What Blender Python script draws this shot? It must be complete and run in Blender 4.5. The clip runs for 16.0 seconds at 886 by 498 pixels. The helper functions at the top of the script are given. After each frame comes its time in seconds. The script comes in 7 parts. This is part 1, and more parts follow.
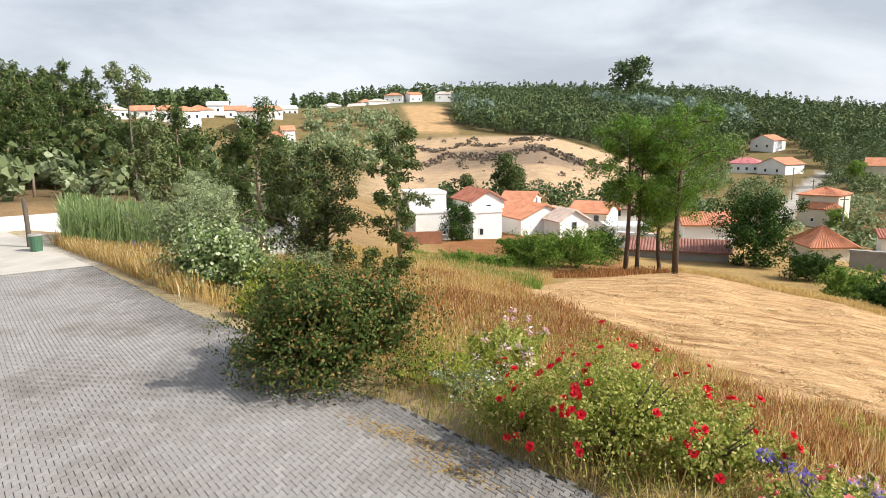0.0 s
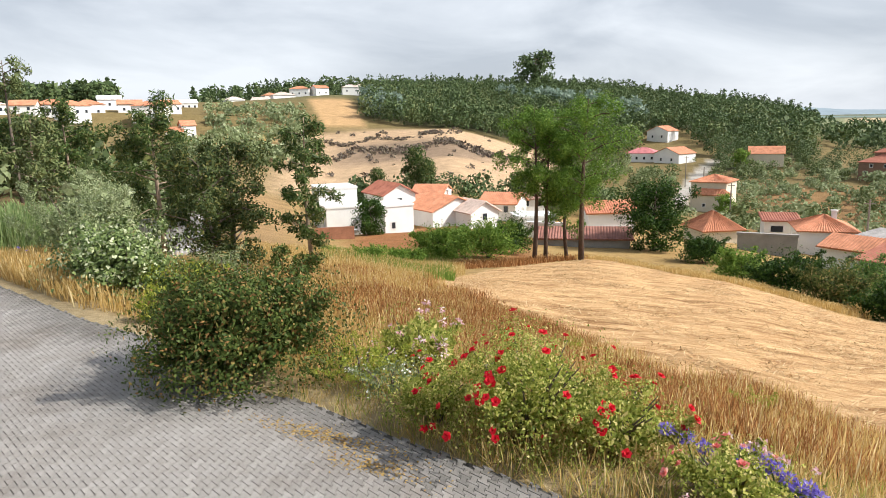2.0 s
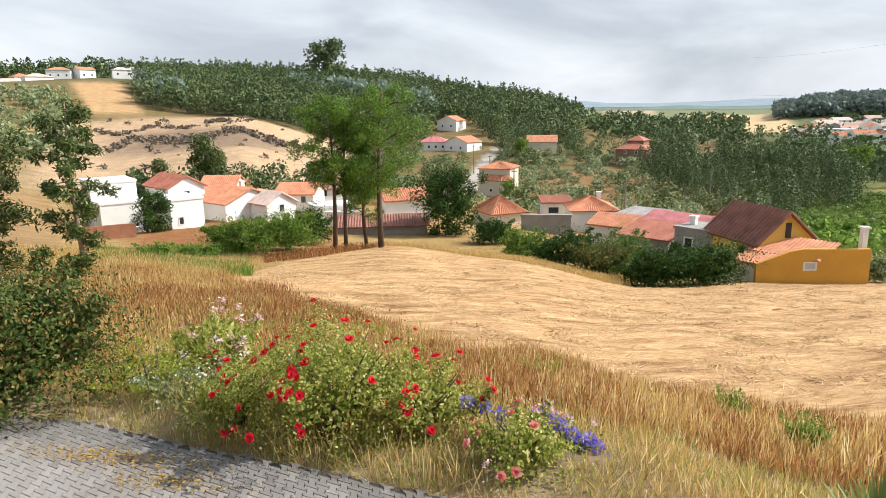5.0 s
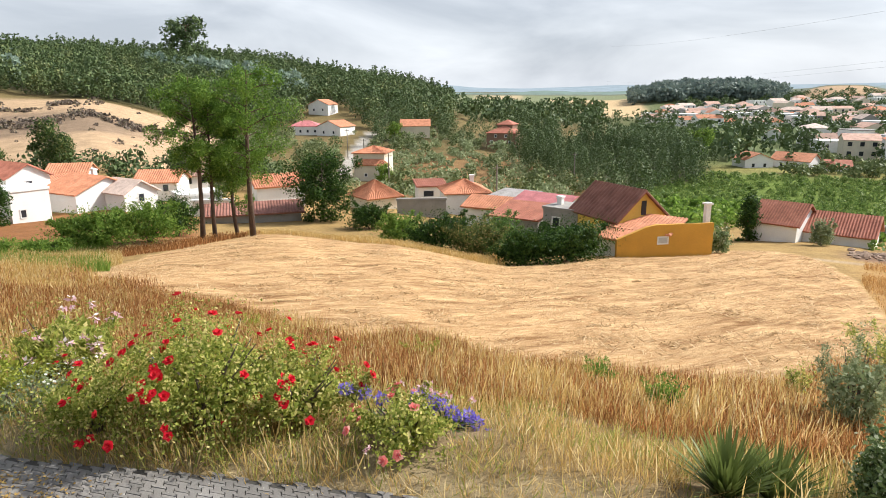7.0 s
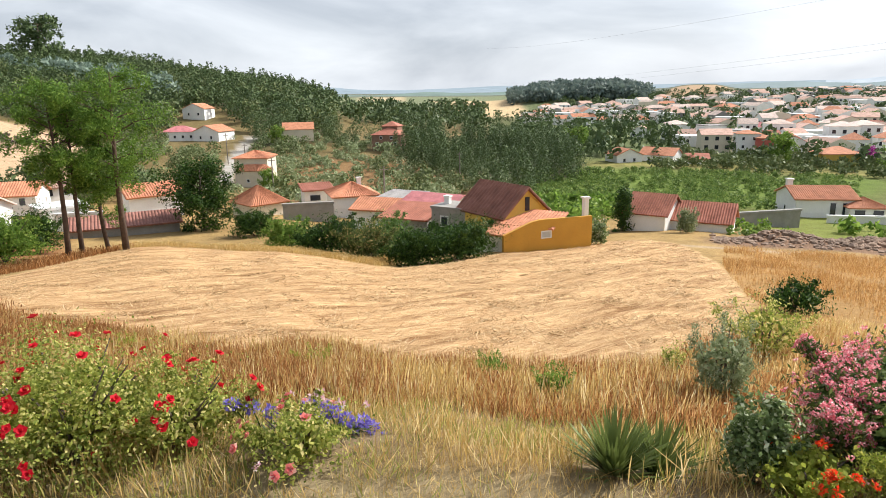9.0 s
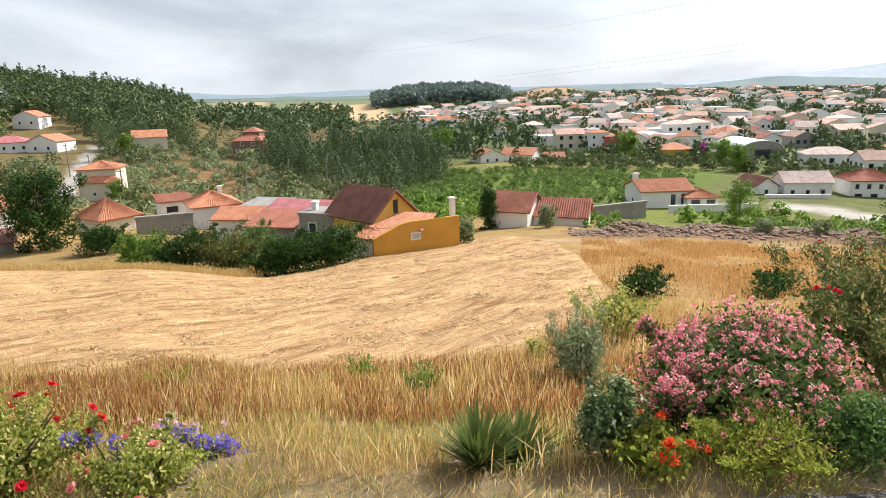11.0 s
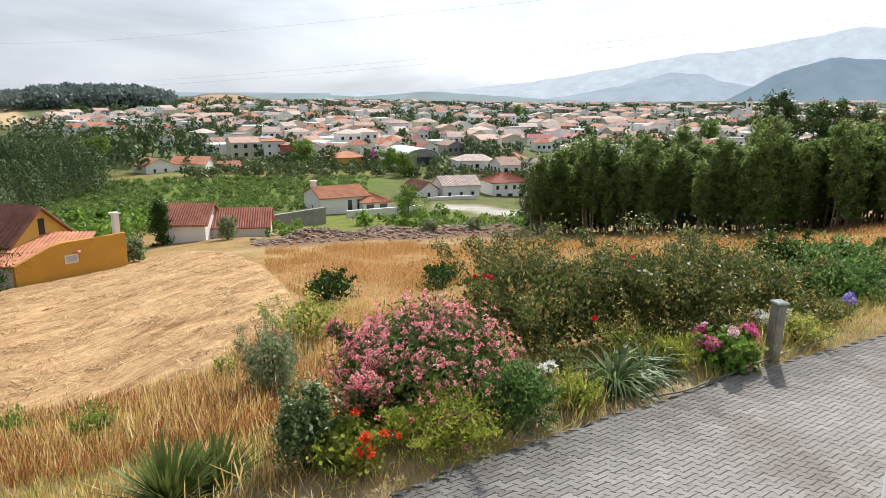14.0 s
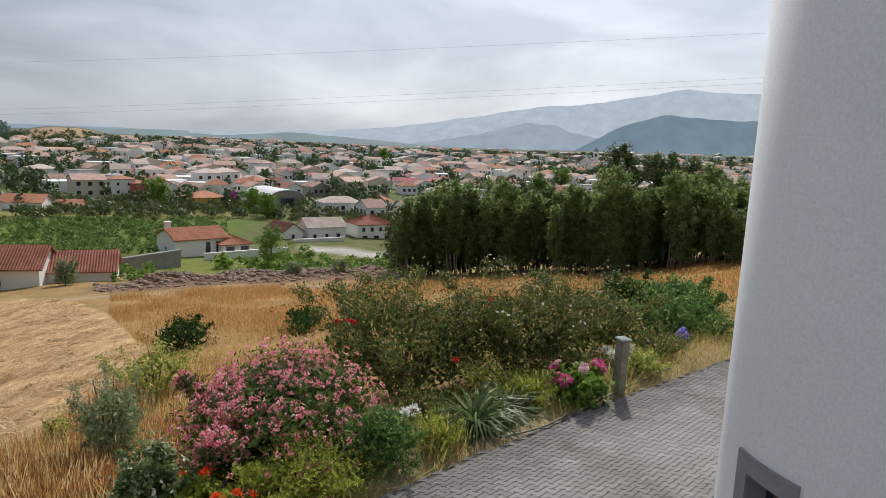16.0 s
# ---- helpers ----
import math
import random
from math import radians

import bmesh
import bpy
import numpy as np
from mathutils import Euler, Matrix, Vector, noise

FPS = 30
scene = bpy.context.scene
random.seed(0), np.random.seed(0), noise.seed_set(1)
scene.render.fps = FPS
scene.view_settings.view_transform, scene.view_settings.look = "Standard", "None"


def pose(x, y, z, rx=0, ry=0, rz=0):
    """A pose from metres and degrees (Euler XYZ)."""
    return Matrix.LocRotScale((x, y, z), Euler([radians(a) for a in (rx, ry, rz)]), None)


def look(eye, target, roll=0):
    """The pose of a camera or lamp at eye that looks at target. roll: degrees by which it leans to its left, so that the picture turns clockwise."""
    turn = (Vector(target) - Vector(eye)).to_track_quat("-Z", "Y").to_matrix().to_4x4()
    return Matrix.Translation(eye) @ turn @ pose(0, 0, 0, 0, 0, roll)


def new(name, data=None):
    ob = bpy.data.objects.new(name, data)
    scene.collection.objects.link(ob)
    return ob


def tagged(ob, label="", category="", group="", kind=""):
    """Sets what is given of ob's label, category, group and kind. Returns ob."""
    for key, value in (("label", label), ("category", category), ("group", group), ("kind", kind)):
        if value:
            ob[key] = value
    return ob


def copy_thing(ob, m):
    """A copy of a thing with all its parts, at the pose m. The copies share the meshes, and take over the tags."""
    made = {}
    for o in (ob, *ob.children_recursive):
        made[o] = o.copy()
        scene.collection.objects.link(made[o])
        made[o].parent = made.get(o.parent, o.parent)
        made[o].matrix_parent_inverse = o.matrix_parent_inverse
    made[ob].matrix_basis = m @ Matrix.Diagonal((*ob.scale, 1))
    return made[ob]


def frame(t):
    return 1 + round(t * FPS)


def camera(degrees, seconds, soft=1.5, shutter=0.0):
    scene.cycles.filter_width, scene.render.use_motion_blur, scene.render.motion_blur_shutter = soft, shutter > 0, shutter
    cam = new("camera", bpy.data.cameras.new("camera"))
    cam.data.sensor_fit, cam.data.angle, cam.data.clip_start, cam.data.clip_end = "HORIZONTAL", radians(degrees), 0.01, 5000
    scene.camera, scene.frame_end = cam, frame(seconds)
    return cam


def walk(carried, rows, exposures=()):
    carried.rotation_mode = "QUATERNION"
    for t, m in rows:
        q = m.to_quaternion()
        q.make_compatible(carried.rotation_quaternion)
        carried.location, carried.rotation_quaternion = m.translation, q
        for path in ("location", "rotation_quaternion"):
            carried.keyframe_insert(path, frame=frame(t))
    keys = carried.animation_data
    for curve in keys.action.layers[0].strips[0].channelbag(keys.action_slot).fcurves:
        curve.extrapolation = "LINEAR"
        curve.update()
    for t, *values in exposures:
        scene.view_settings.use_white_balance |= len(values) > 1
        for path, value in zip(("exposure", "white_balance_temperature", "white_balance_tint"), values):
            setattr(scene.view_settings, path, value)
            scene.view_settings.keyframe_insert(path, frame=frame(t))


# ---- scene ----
cam = camera(68.64, 16.0, 0.75)

ROWS = (  # seconds, eye, yaw, pitch, roll in degrees
    (0, -0.177, -0.056, 3.269, 6.45, -10.26, -1.08),
    (0.5, -0.176, -0.056, 3.266, 4.67, -10.60, -1.31),
    (1, -0.164, -0.057, 3.265, 2.08, -10.77, -1.31),
    (1.5, -0.164, -0.052, 3.265, 0.00, -10.92, -1.45),
    (2, -0.158, -0.048, 3.265, -1.33, -11.00, -1.55),
    (2.5, -0.157, -0.050, 3.262, -3.05, -11.58, -1.67),
    (3, -0.145, -0.043, 3.264, -6.47, -11.36, -1.14),
    (3.5, -0.136, -0.037, 3.254, -10.44, -11.20, -0.71),
    (4, -0.131, -0.022, 3.248, -14.02, -11.61, -0.67),
    (4.2, -0.132, -0.017, 3.244, -15.42, -11.89, -0.77),
    (6.3, -0.085, 0.043, 3.216, -25.58, -12.49, -0.61),
    (6.5, -0.080, 0.045, 3.211, -27.33, -12.75, -0.57),
    (7, -0.065, 0.058, 3.203, -30.16, -13.77, -0.38),
    (7.5, -0.052, 0.074, 3.193, -32.11, -14.00, -0.21),
    (8, -0.029, 0.084, 3.183, -34.08, -13.79, -0.34),
    (8.5, -0.011, 0.102, 3.180, -36.93, -13.90, -0.64),
    (9, 0.013, 0.099, 3.167, -40.04, -13.72, -0.88),
    (11.3, 0.139, -0.005, 3.150, -54.34, -14.16, -0.60),
    (11.5, 0.143, -0.007, 3.146, -56.57, -14.68, -0.04),
    (12, 0.178, 0.003, 3.136, -63.50, -15.99, -0.42),
    (12.5, 0.173, 0.000, 3.144, -68.96, -14.86, -0.81),
    (13, 0.170, 0.005, 3.141, -73.20, -13.80, -0.13),
    (13.5, 0.169, 0.009, 3.142, -76.73, -13.60, 0.60),
    (14, 0.163, 0.011, 3.145, -79.70, -13.03, 0.75),
    (14.5, 0.182, 0.002, 3.145, -82.42, -12.43, 1.20),
    (15, 0.176, -0.008, 3.157, -84.61, -10.22, 1.84),
    (15.5, 0.183, -0.030, 3.168, -87.45, -8.62, 1.51),
    (16, 0.175, -0.046, 3.169, -91.53, -8.99, 2.57),
)


def aim(x, y, z, yaw, pitch, roll):
    a, p = radians(yaw), radians(pitch)
    way = Vector((-math.sin(a) * math.cos(p), math.cos(a) * math.cos(p), math.sin(p)))
    return look(Vector((x, y, z)), Vector((x, y, z)) + way, roll)


EXPOSURES = ((0, 0.42, 6250, 10), (4, 0.44, 6250, 10), (9, 0.46, 6250, 10), (12.5, 0.4, 6200, 10), (14, 0.27, 6150, 10), (15, 0.04, 6100, 10), (16, -0.35, 6050, 10))
walk(cam, [(row[0], aim(*row[1:])) for row in ROWS], EXPOSURES)

# ---- sky and sun ----
SUN_AZ, SUN_EL = 102.0, 40.0  # degrees clockwise from +y, and above the horizon
world = bpy.data.worlds.new("world")
scene.world = world
world.use_nodes = True
wn, wl = world.node_tree.nodes, world.node_tree.links
wn.clear()
w_out = wn.new("ShaderNodeOutputWorld")
w_bg = wn.new("ShaderNodeBackground")
w_sky = wn.new("ShaderNodeTexSky")
w_sky.sky_type, w_sky.sun_disc = "NISHITA", False
w_sky.sun_elevation, w_sky.sun_rotation = radians(SUN_EL), radians(SUN_AZ)
w_sky.air_density, w_sky.dust_density = 1.0, 2.5
w_tc = wn.new("ShaderNodeTexCoord")
w_map = wn.new("ShaderNodeMapping")
w_map.inputs["Scale"].default_value = (1.0, 1.0, 3.2)
w_noise = wn.new("ShaderNodeTexNoise")
w_noise.inputs["Scale"].default_value = 2.6
w_noise.inputs["Detail"].default_value = 7.0
w_noise.inputs["Roughness"].default_value = 0.52
w_noise.inputs["Distortion"].default_value = 0.4
w_ramp = wn.new("ShaderNodeValToRGB")
w_ramp.color_ramp.elements[0].position, w_ramp.color_ramp.elements[0].color = 0.36, (4.5, 4.8, 5.2, 1)
w_ramp.color_ramp.elements[1].position, w_ramp.color_ramp.elements[1].color = 0.64, (7.5, 7.7, 7.9, 1)
w_mix = wn.new("ShaderNodeMixRGB")
# the cloud sheet thins out overhead, where the sun comes through
w_xyz = wn.new("ShaderNodeSeparateXYZ")
w_thin = wn.new("ShaderNodeMapRange")
w_thin.inputs["From Min"].default_value, w_thin.inputs["From Max"].default_value = 0.30, 0.95
w_thin.inputs["To Min"].default_value, w_thin.inputs["To Max"].default_value = 0.88, 0.35
wl.new(w_tc.outputs["Generated"], w_xyz.inputs["Vector"])
wl.new(w_xyz.outputs["Z"], w_thin.inputs["Value"])
wl.new(w_thin.outputs["Result"], w_mix.inputs[0])
w_bg.inputs["Strength"].default_value = 0.10
# thin cloud lets more light through towards the sun
w_dot = wn.new("ShaderNodeVectorMath")
w_dot.operation = "DOT_PRODUCT"
w_dot.inputs[1].default_value = (math.sin(radians(SUN_AZ)) * math.cos(radians(SUN_EL)), math.cos(radians(SUN_AZ)) * math.cos(radians(SUN_EL)), math.sin(radians(SUN_EL)))
w_near = wn.new("ShaderNodeMapRange")
w_near.inputs["From Min"].default_value, w_near.inputs["From Max"].default_value = 0.60, 1.0
w_near.inputs["To Min"].default_value, w_near.inputs["To Max"].default_value = 1.0, 1.9
w_gain = wn.new("ShaderNodeVectorMath")
w_gain.operation = "SCALE"
wl.new(w_tc.outputs["Generated"], w_dot.inputs[0])
wl.new(w_dot.outputs["Value"], w_near.inputs["Value"])
wl.new(w_near.outputs["Result"], w_gain.inputs["Scale"])
wl.new(w_tc.outputs["Generated"], w_map.inputs["Vector"])
wl.new(w_map.outputs["Vector"], w_noise.inputs["Vector"])
wl.new(w_noise.outputs["Fac"], w_ramp.inputs["Fac"])
wl.new(w_sky.outputs["Color"], w_mix.inputs[1])
wl.new(w_ramp.outputs["Color"], w_mix.inputs[2])
wl.new(w_mix.outputs["Color"], w_gain.inputs[0])
wl.new(w_gain.outputs["Vector"], w_bg.inputs["Color"])
wl.new(w_bg.outputs["Background"], w_out.inputs["Surface"])

sun = new("sun", bpy.data.lights.new("sun", "SUN"))
sun.data.energy, sun.data.angle, sun.data.color = 4.7, radians(0.55), (1.0, 0.94, 0.84)
_a, _e = radians(SUN_AZ), radians(SUN_EL)
sun.matrix_world = look((math.sin(_a) * 80, math.cos(_a) * 80, math.tan(_e) * 80), (0, 0, 0))

# ---- materials ----
def node_material(name):
    m = bpy.data.materials.new(name)
    m.use_nodes = True
    nt = m.node_tree
    bsdf = nt.nodes["Principled BSDF"]
    return m, nt, bsdf


def tone(nt, scale, detail=5.0, rough=0.6, coords="Object", stretch=None):
    """A noise value at a size in the object's metres."""
    tc = nt.nodes.new("ShaderNodeTexCoord")
    n = nt.nodes.new("ShaderNodeTexNoise")
    n.inputs["Scale"].default_value, n.inputs["Detail"].default_value, n.inputs["Roughness"].default_value = scale, detail, rough
    if stretch:
        mp = nt.nodes.new("ShaderNodeMapping")
        mp.inputs["Scale"].default_value = stretch
        nt.links.new(tc.outputs[coords], mp.inputs["Vector"])
        nt.links.new(mp.outputs["Vector"], n.inputs["Vector"])
    else:
        nt.links.new(tc.outputs[coords], n.inputs["Vector"])
    return n.outputs["Fac"]


def ramp(nt, fac, stops):
    r = nt.nodes.new("ShaderNodeValToRGB")
    els = r.color_ramp.elements
    while len(els) < len(stops):
        els.new(0.5)
    for e, (p, c) in zip(els, stops):
        e.position, e.color = p, (*c, 1)
    nt.links.new(fac, r.inputs["Fac"])
    return r.outputs["Color"]


def blend(nt, a, b, fac, mode="MIX"):
    m = nt.nodes.new("ShaderNodeMixRGB")
    m.blend_type = mode
    for sock, v in ((m.inputs[0], fac), (m.inputs[1], a), (m.inputs[2], b)):
        if isinstance(v, (int, float)):
            sock.default_value = v
        elif isinstance(v, tuple):
            sock.default_value = (*v, 1)
        else:
            nt.links.new(v, sock)
    return m.outputs["Color"]


def relief(nt, bsdf, height, strength, distance):
    b = nt.nodes.new("ShaderNodeBump")
    b.inputs["Strength"].default_value, b.inputs["Distance"].default_value = strength, distance
    nt.links.new(height, b.inputs["Height"])
    nt.links.new(b.outputs["Normal"], bsdf.inputs["Normal"])


def dark(c, k):
    return tuple(v * k for v in c)


def plain(name, colour, rough=0.8, scale=3.0, vary=0.25, bump=0.25, fine=40.0, metal=0.0):
    """A surface of one kind with stains at a large and grain at a small size."""
    m, nt, bsdf = node_material(name)
    big = ramp(nt, tone(nt, scale), [(0.3, dark(colour, 1 - vary)), (0.7, colour)])
    grain = tone(nt, fine, 3.0)
    col = blend(nt, big, ramp(nt, grain, [(0.3, (0.7, 0.7, 0.7)), (0.7, (1, 1, 1))]), 0.5, "MULTIPLY")
    nt.links.new(col, bsdf.inputs["Base Color"])
    bsdf.inputs["Roughness"].default_value, bsdf.inputs["Metallic"].default_value = rough, metal
    if bump:
        relief(nt, bsdf, grain, bump, 0.01)
    return m


def leafy(name, c1, c2, c3=None, glow=0.3, rough=0.5):
    """Leaves or petals: every one of them a little different, with light coming through."""
    m, nt, bsdf = node_material(name)
    geo = nt.nodes.new("ShaderNodeNewGeometry")
    stops = [(0.0, c1), (0.75, c2)] + ([(1.0, c3)] if c3 else [])
    col = ramp(nt, geo.outputs["Random Per Island"], stops)
    nt.links.new(col, bsdf.inputs["Base Color"])
    bsdf.inputs["Roughness"].default_value = rough
    bsdf.inputs["Specular IOR Level"].default_value = 0.12
    tr = nt.nodes.new("ShaderNodeBsdfTranslucent")
    nt.links.new(col, tr.inputs["Color"])
    mx = nt.nodes.new("ShaderNodeMixShader")
    mx.inputs[0].default_value = min(glow * 1.5, 0.55)
    out = nt.nodes["Material Output"]
    nt.links.new(bsdf.outputs[0], mx.inputs[1])
    nt.links.new(tr.outputs[0], mx.inputs[2])
    nt.links.new(mx.outputs[0], out.inputs["Surface"])
    return m


# ---- builders ----
def mesh_of(name, verts, faces):
    me = bpy.data.meshes.new(name)
    me.from_pydata([tuple(v) for v in verts], [], faces)
    me.update()
    return me


def polys(name, arr, mat):
    """A mesh of many loose pieces of k corners each, from an array (n, k, 3)."""
    n, k = arr.shape[:2]
    me = bpy.data.meshes.new(name)
    me.vertices.add(n * k)
    me.vertices.foreach_set("co", np.ascontiguousarray(arr, dtype=np.float32).ravel())
    me.loops.add(n * k)
    me.loops.foreach_set("vertex_index", np.arange(n * k, dtype=np.int32))
    me.polygons.add(n)
    me.polygons.foreach_set("loop_start", np.arange(0, n * k, k, dtype=np.int32))
    me.polygons.foreach_set("loop_total", np.full(n, k, dtype=np.int32))
    me.update(calc_edges=True)
    me.materials.append(mat)
    return me


def put(name, me, parent=None, m=None, label=""):
    ob = new(name, me)
    if parent is not None:
        ob.parent = parent
    if m is not None:
        ob.matrix_basis = m
    if label:
        ob["label"] = label
    return ob


def part(name, bm, mat, parent=None, label="", smooth=False):
    me = bpy.data.meshes.new(name)
    bm.normal_update()
    bm.to_mesh(me)
    bm.free()
    me.materials.append(mat)
    if smooth:
        for p in me.polygons:
            p.use_smooth = True
    return put(name, me, parent, None, label)


def box(bm, x0, y0, z0, x1, y1, z1, m=None):
    c = [Vector((x, y, z)) for z in (z0, z1) for x, y in ((x0, y0), (x1, y0), (x1, y1), (x0, y1))]
    if m is not None:
        c = [m @ v for v in c]
    v = [bm.verts.new(p) for p in c]
    for f in ((3, 2, 1, 0), (4, 5, 6, 7), (0, 1, 5, 4), (1, 2, 6, 5), (2, 3, 7, 6), (3, 0, 4, 7)):
        bm.faces.new([v[i] for i in f])
    return v


def soft_box(x0, y0, z0, x1, y1, z1, bevel=0.02):
    bm = bmesh.new()
    box(bm, x0, y0, z0, x1, y1, z1)
    bmesh.ops.bevel(bm, geom=bm.edges[:], offset=bevel, segments=2, affect="EDGES")
    return bm


def tube(bm, pts, radii, n=7):
    """A tapered, bent round stem."""
    rings = []
    for i, p in enumerate(pts):
        a = pts[max(i - 1, 0)]
        b = pts[min(i + 1, len(pts) - 1)]
        d = (Vector(b) - Vector(a)).normalized()
        u = d.orthogonal().normalized()
        w = d.cross(u)
        rings.append([bm.verts.new(Vector(p) + (u * math.cos(t) + w * math.sin(t)) * radii[i]) for t in [k * math.tau / n for k in range(n)]])
    for r0, r1 in zip(rings, rings[1:]):
        for k in range(n):
            bm.faces.new((r0[k], r0[(k + 1) % n], r1[(k + 1) % n], r1[k]))
    bm.faces.new(rings[-1])
    bm.faces.new(rings[0][::-1])


def unit(v):
    return v / np.maximum(np.linalg.norm(v, axis=-1, keepdims=True), 1e-9)


def leaf_quads(rng, at, length, width, up=0.0, spread=1.0, out=None, face=None, loose=0.42):
    """Rhombic leaves at the places given: longer than wide, each turned its own way."""
    n = len(at)
    d = rng.normal(size=(n, 3)) * spread
    if out is not None:
        d += out
    d[:, 2] += up
    d = unit(d)
    s = unit(np.cross(d, rng.normal(size=(n, 3))))
    if face is not None:
        # leaves turned roughly outwards, as they grow towards the light
        nn = unit(unit(face) + rng.normal(size=(n, 3)) * loose)
        d = unit(d - nn * (d * nn).sum(-1, keepdims=True))
        s = np.cross(nn, d)
    ln = length * rng.uniform(0.6, 1.25, (n, 1))
    wd = width * rng.uniform(0.7, 1.2, (n, 1))
    return np.stack([at, at + d * ln * 0.45 + s * wd * 0.5, at + d * ln, at + d * ln * 0.45 - s * wd * 0.5], 1)


def clump_points(rng, centres, radii, n):
    """Places in soft clumps round the centres, more of them near the clumps' skins."""
    k = rng.integers(0, len(centres), n)
    v = unit(rng.normal(size=(n, 3))) * (rng.uniform(0.25, 1.0, (n, 1)) ** 0.6)
    spread = radii[k][:, None] if radii.ndim == 1 else radii[k]
    return centres[k] + v * spread, v


# ---- the lie of the land ----
EYE_Z = 3.2
# profiles of the ground in several directions: (degrees clockwise from +y, distances, heights)
PROFILES = (
    (-40, (0, 18, 30, 60, 95, 150, 200, 300, 600), (0, 0, 0, -1, -0.6, 5, 9, 12, 8)),
    (-31, (0, 16, 30, 60, 95, 150, 200, 230, 300, 600), (0, 0, -1, -2, -0.6, 3, 6.5, 8.8, 13, 10)),
    (-22, (0, 12, 16, 28, 40, 70, 110, 180, 245, 262, 330, 600), (0, -0.1, -1, -3, -3.8, -6, -5, -2, 0.5, 9.3, 16, 14)),
    (-8, (0, 8, 11, 28, 50, 80, 100, 120, 150, 200, 250, 330, 370, 480, 800), (0, 0, -1, -2.8, -6.5, -10, -11, -11, -8, -3, 3, 15, 20, 24, 16)),
    (2, (0, 7, 10, 26, 48, 80, 100, 125, 150, 220, 250, 330, 450, 800), (0, 0, -1, -3.5, -7.5, -10, -10.5, -8, -5, 1, 1, 10, 23, 15)),
    (14, (0, 6, 9, 17.5, 30, 46, 56, 80, 110, 160, 235, 270, 330, 450, 800), (0, 0, -1, -3, -4.6, -6.5, -9, -11, -12, -13, -12, -7, 4, 19, 10)),
    (24, (0, 6, 9, 15.5, 30, 42, 56, 76, 110, 138, 200, 230, 275, 330, 450, 900), (0, 0, -1, -2.9, -5.1, -6.9, -9.5, -10.5, -14, -15, -12.5, -11.6, -6, 0, 7, -6)),
    (36, (0, 5.5, 8.5, 13.5, 30, 42, 52, 72, 100, 130, 160, 200, 260, 900), (0, 0, -1, -2.9, -6, -8.4, -10.5, -12, -14, -14.5, -13.5, -13, -14, -10)),
    (47, (0, 5, 8, 13, 30, 50, 60, 80, 110, 140, 200, 400, 900), (0, 0, -1, -2.9, -6, -9.4, -11, -14, -16, -17, -17, -17, -12)),
    (60, (0, 5, 8, 13.5, 30, 46, 60, 75, 95, 130, 220, 330, 600, 1200), (0, 0, -1, -2.7, -5.5, -7.8, -10, -12, -15, -17, -17, -17, -12, -2)),
    (74, (0, 5.5, 8.5, 14, 30, 45, 60, 75, 100, 140, 240, 330, 600, 1200), (0, 0, -0.9, -2.5, -5.2, -7.6, -9.6, -12.5, -15, -17, -17, -15, -9, 0)),
    (88, (0, 6, 9, 14, 30, 45, 60, 75, 100, 150, 240, 330, 600, 1200), (0, 0, -0.5, -1.8, -4.8, -7.0, -9.0, -12, -16, -18, -18, -16, -11, -2)),
    (104, (0, 9, 12, 18, 30, 45, 55, 70, 100, 150, 240, 400, 600, 1200), (0, 0, -0.4, -1.4, -3.6, -5.8, -6.9, -9, -14, -18, -18, -15, -12, 6)),
    (118, (0, 12, 16, 24, 35, 50, 70, 100, 200, 400, 1200), (0, 0, -0.3, -1, -2.4, -4.2, -5, -8, -16, -14, 10)),
)
PAVE_EDGE = ((-30.0, 30.5), (-11.1, 15.4), (-6.4, 11.3), (-4.6, 10.0), (-2.7, 7.9), (-1.6, 7.3), (-0.5, 6.3), (0.4, 5.6), (2.15, 4.1), (2.85, 3.4),
             (3.9, 1.9), (5.25, 0.75), (6.2, -0.3), (7.9, -2.2), (9.8, -4.6), (20.0, -16.5))


def off_paving(x, y):
    """Metres beyond the paving's edge, less than nought upon it."""
    x, y = np.asarray(x, float), np.asarray(y, float)
    best, side = np.full(x.shape, 1e9), np.zeros(x.shape)
    for (ax, ay), (bx, by) in zip(PAVE_EDGE, PAVE_EDGE[1:]):
        dx, dy = bx - ax, by - ay
        k = np.clip(((x - ax) * dx + (y - ay) * dy) / (dx * dx + dy * dy), 0, 1)
        d = np.hypot(x - ax - k * dx, y - ay - k * dy)
        s = np.sign((y - ay) * dx - (x - ax) * dy)
        side = np.where(d < best, s, side)
        best = np.minimum(d, best)
    return best * side


def smooth01(v):
    v = np.clip(v, 0, 1)
    return v * v * (3 - 2 * v)


def ripple(x, y, size):
    """A cheap smooth unevenness of about one."""
    return (np.sin(x / size + 1.3 * np.sin(y / size * 0.7)) + np.sin(y / size * 1.1 + 1.7 * np.sin(x / size * 0.6 + 2))) * 0.5


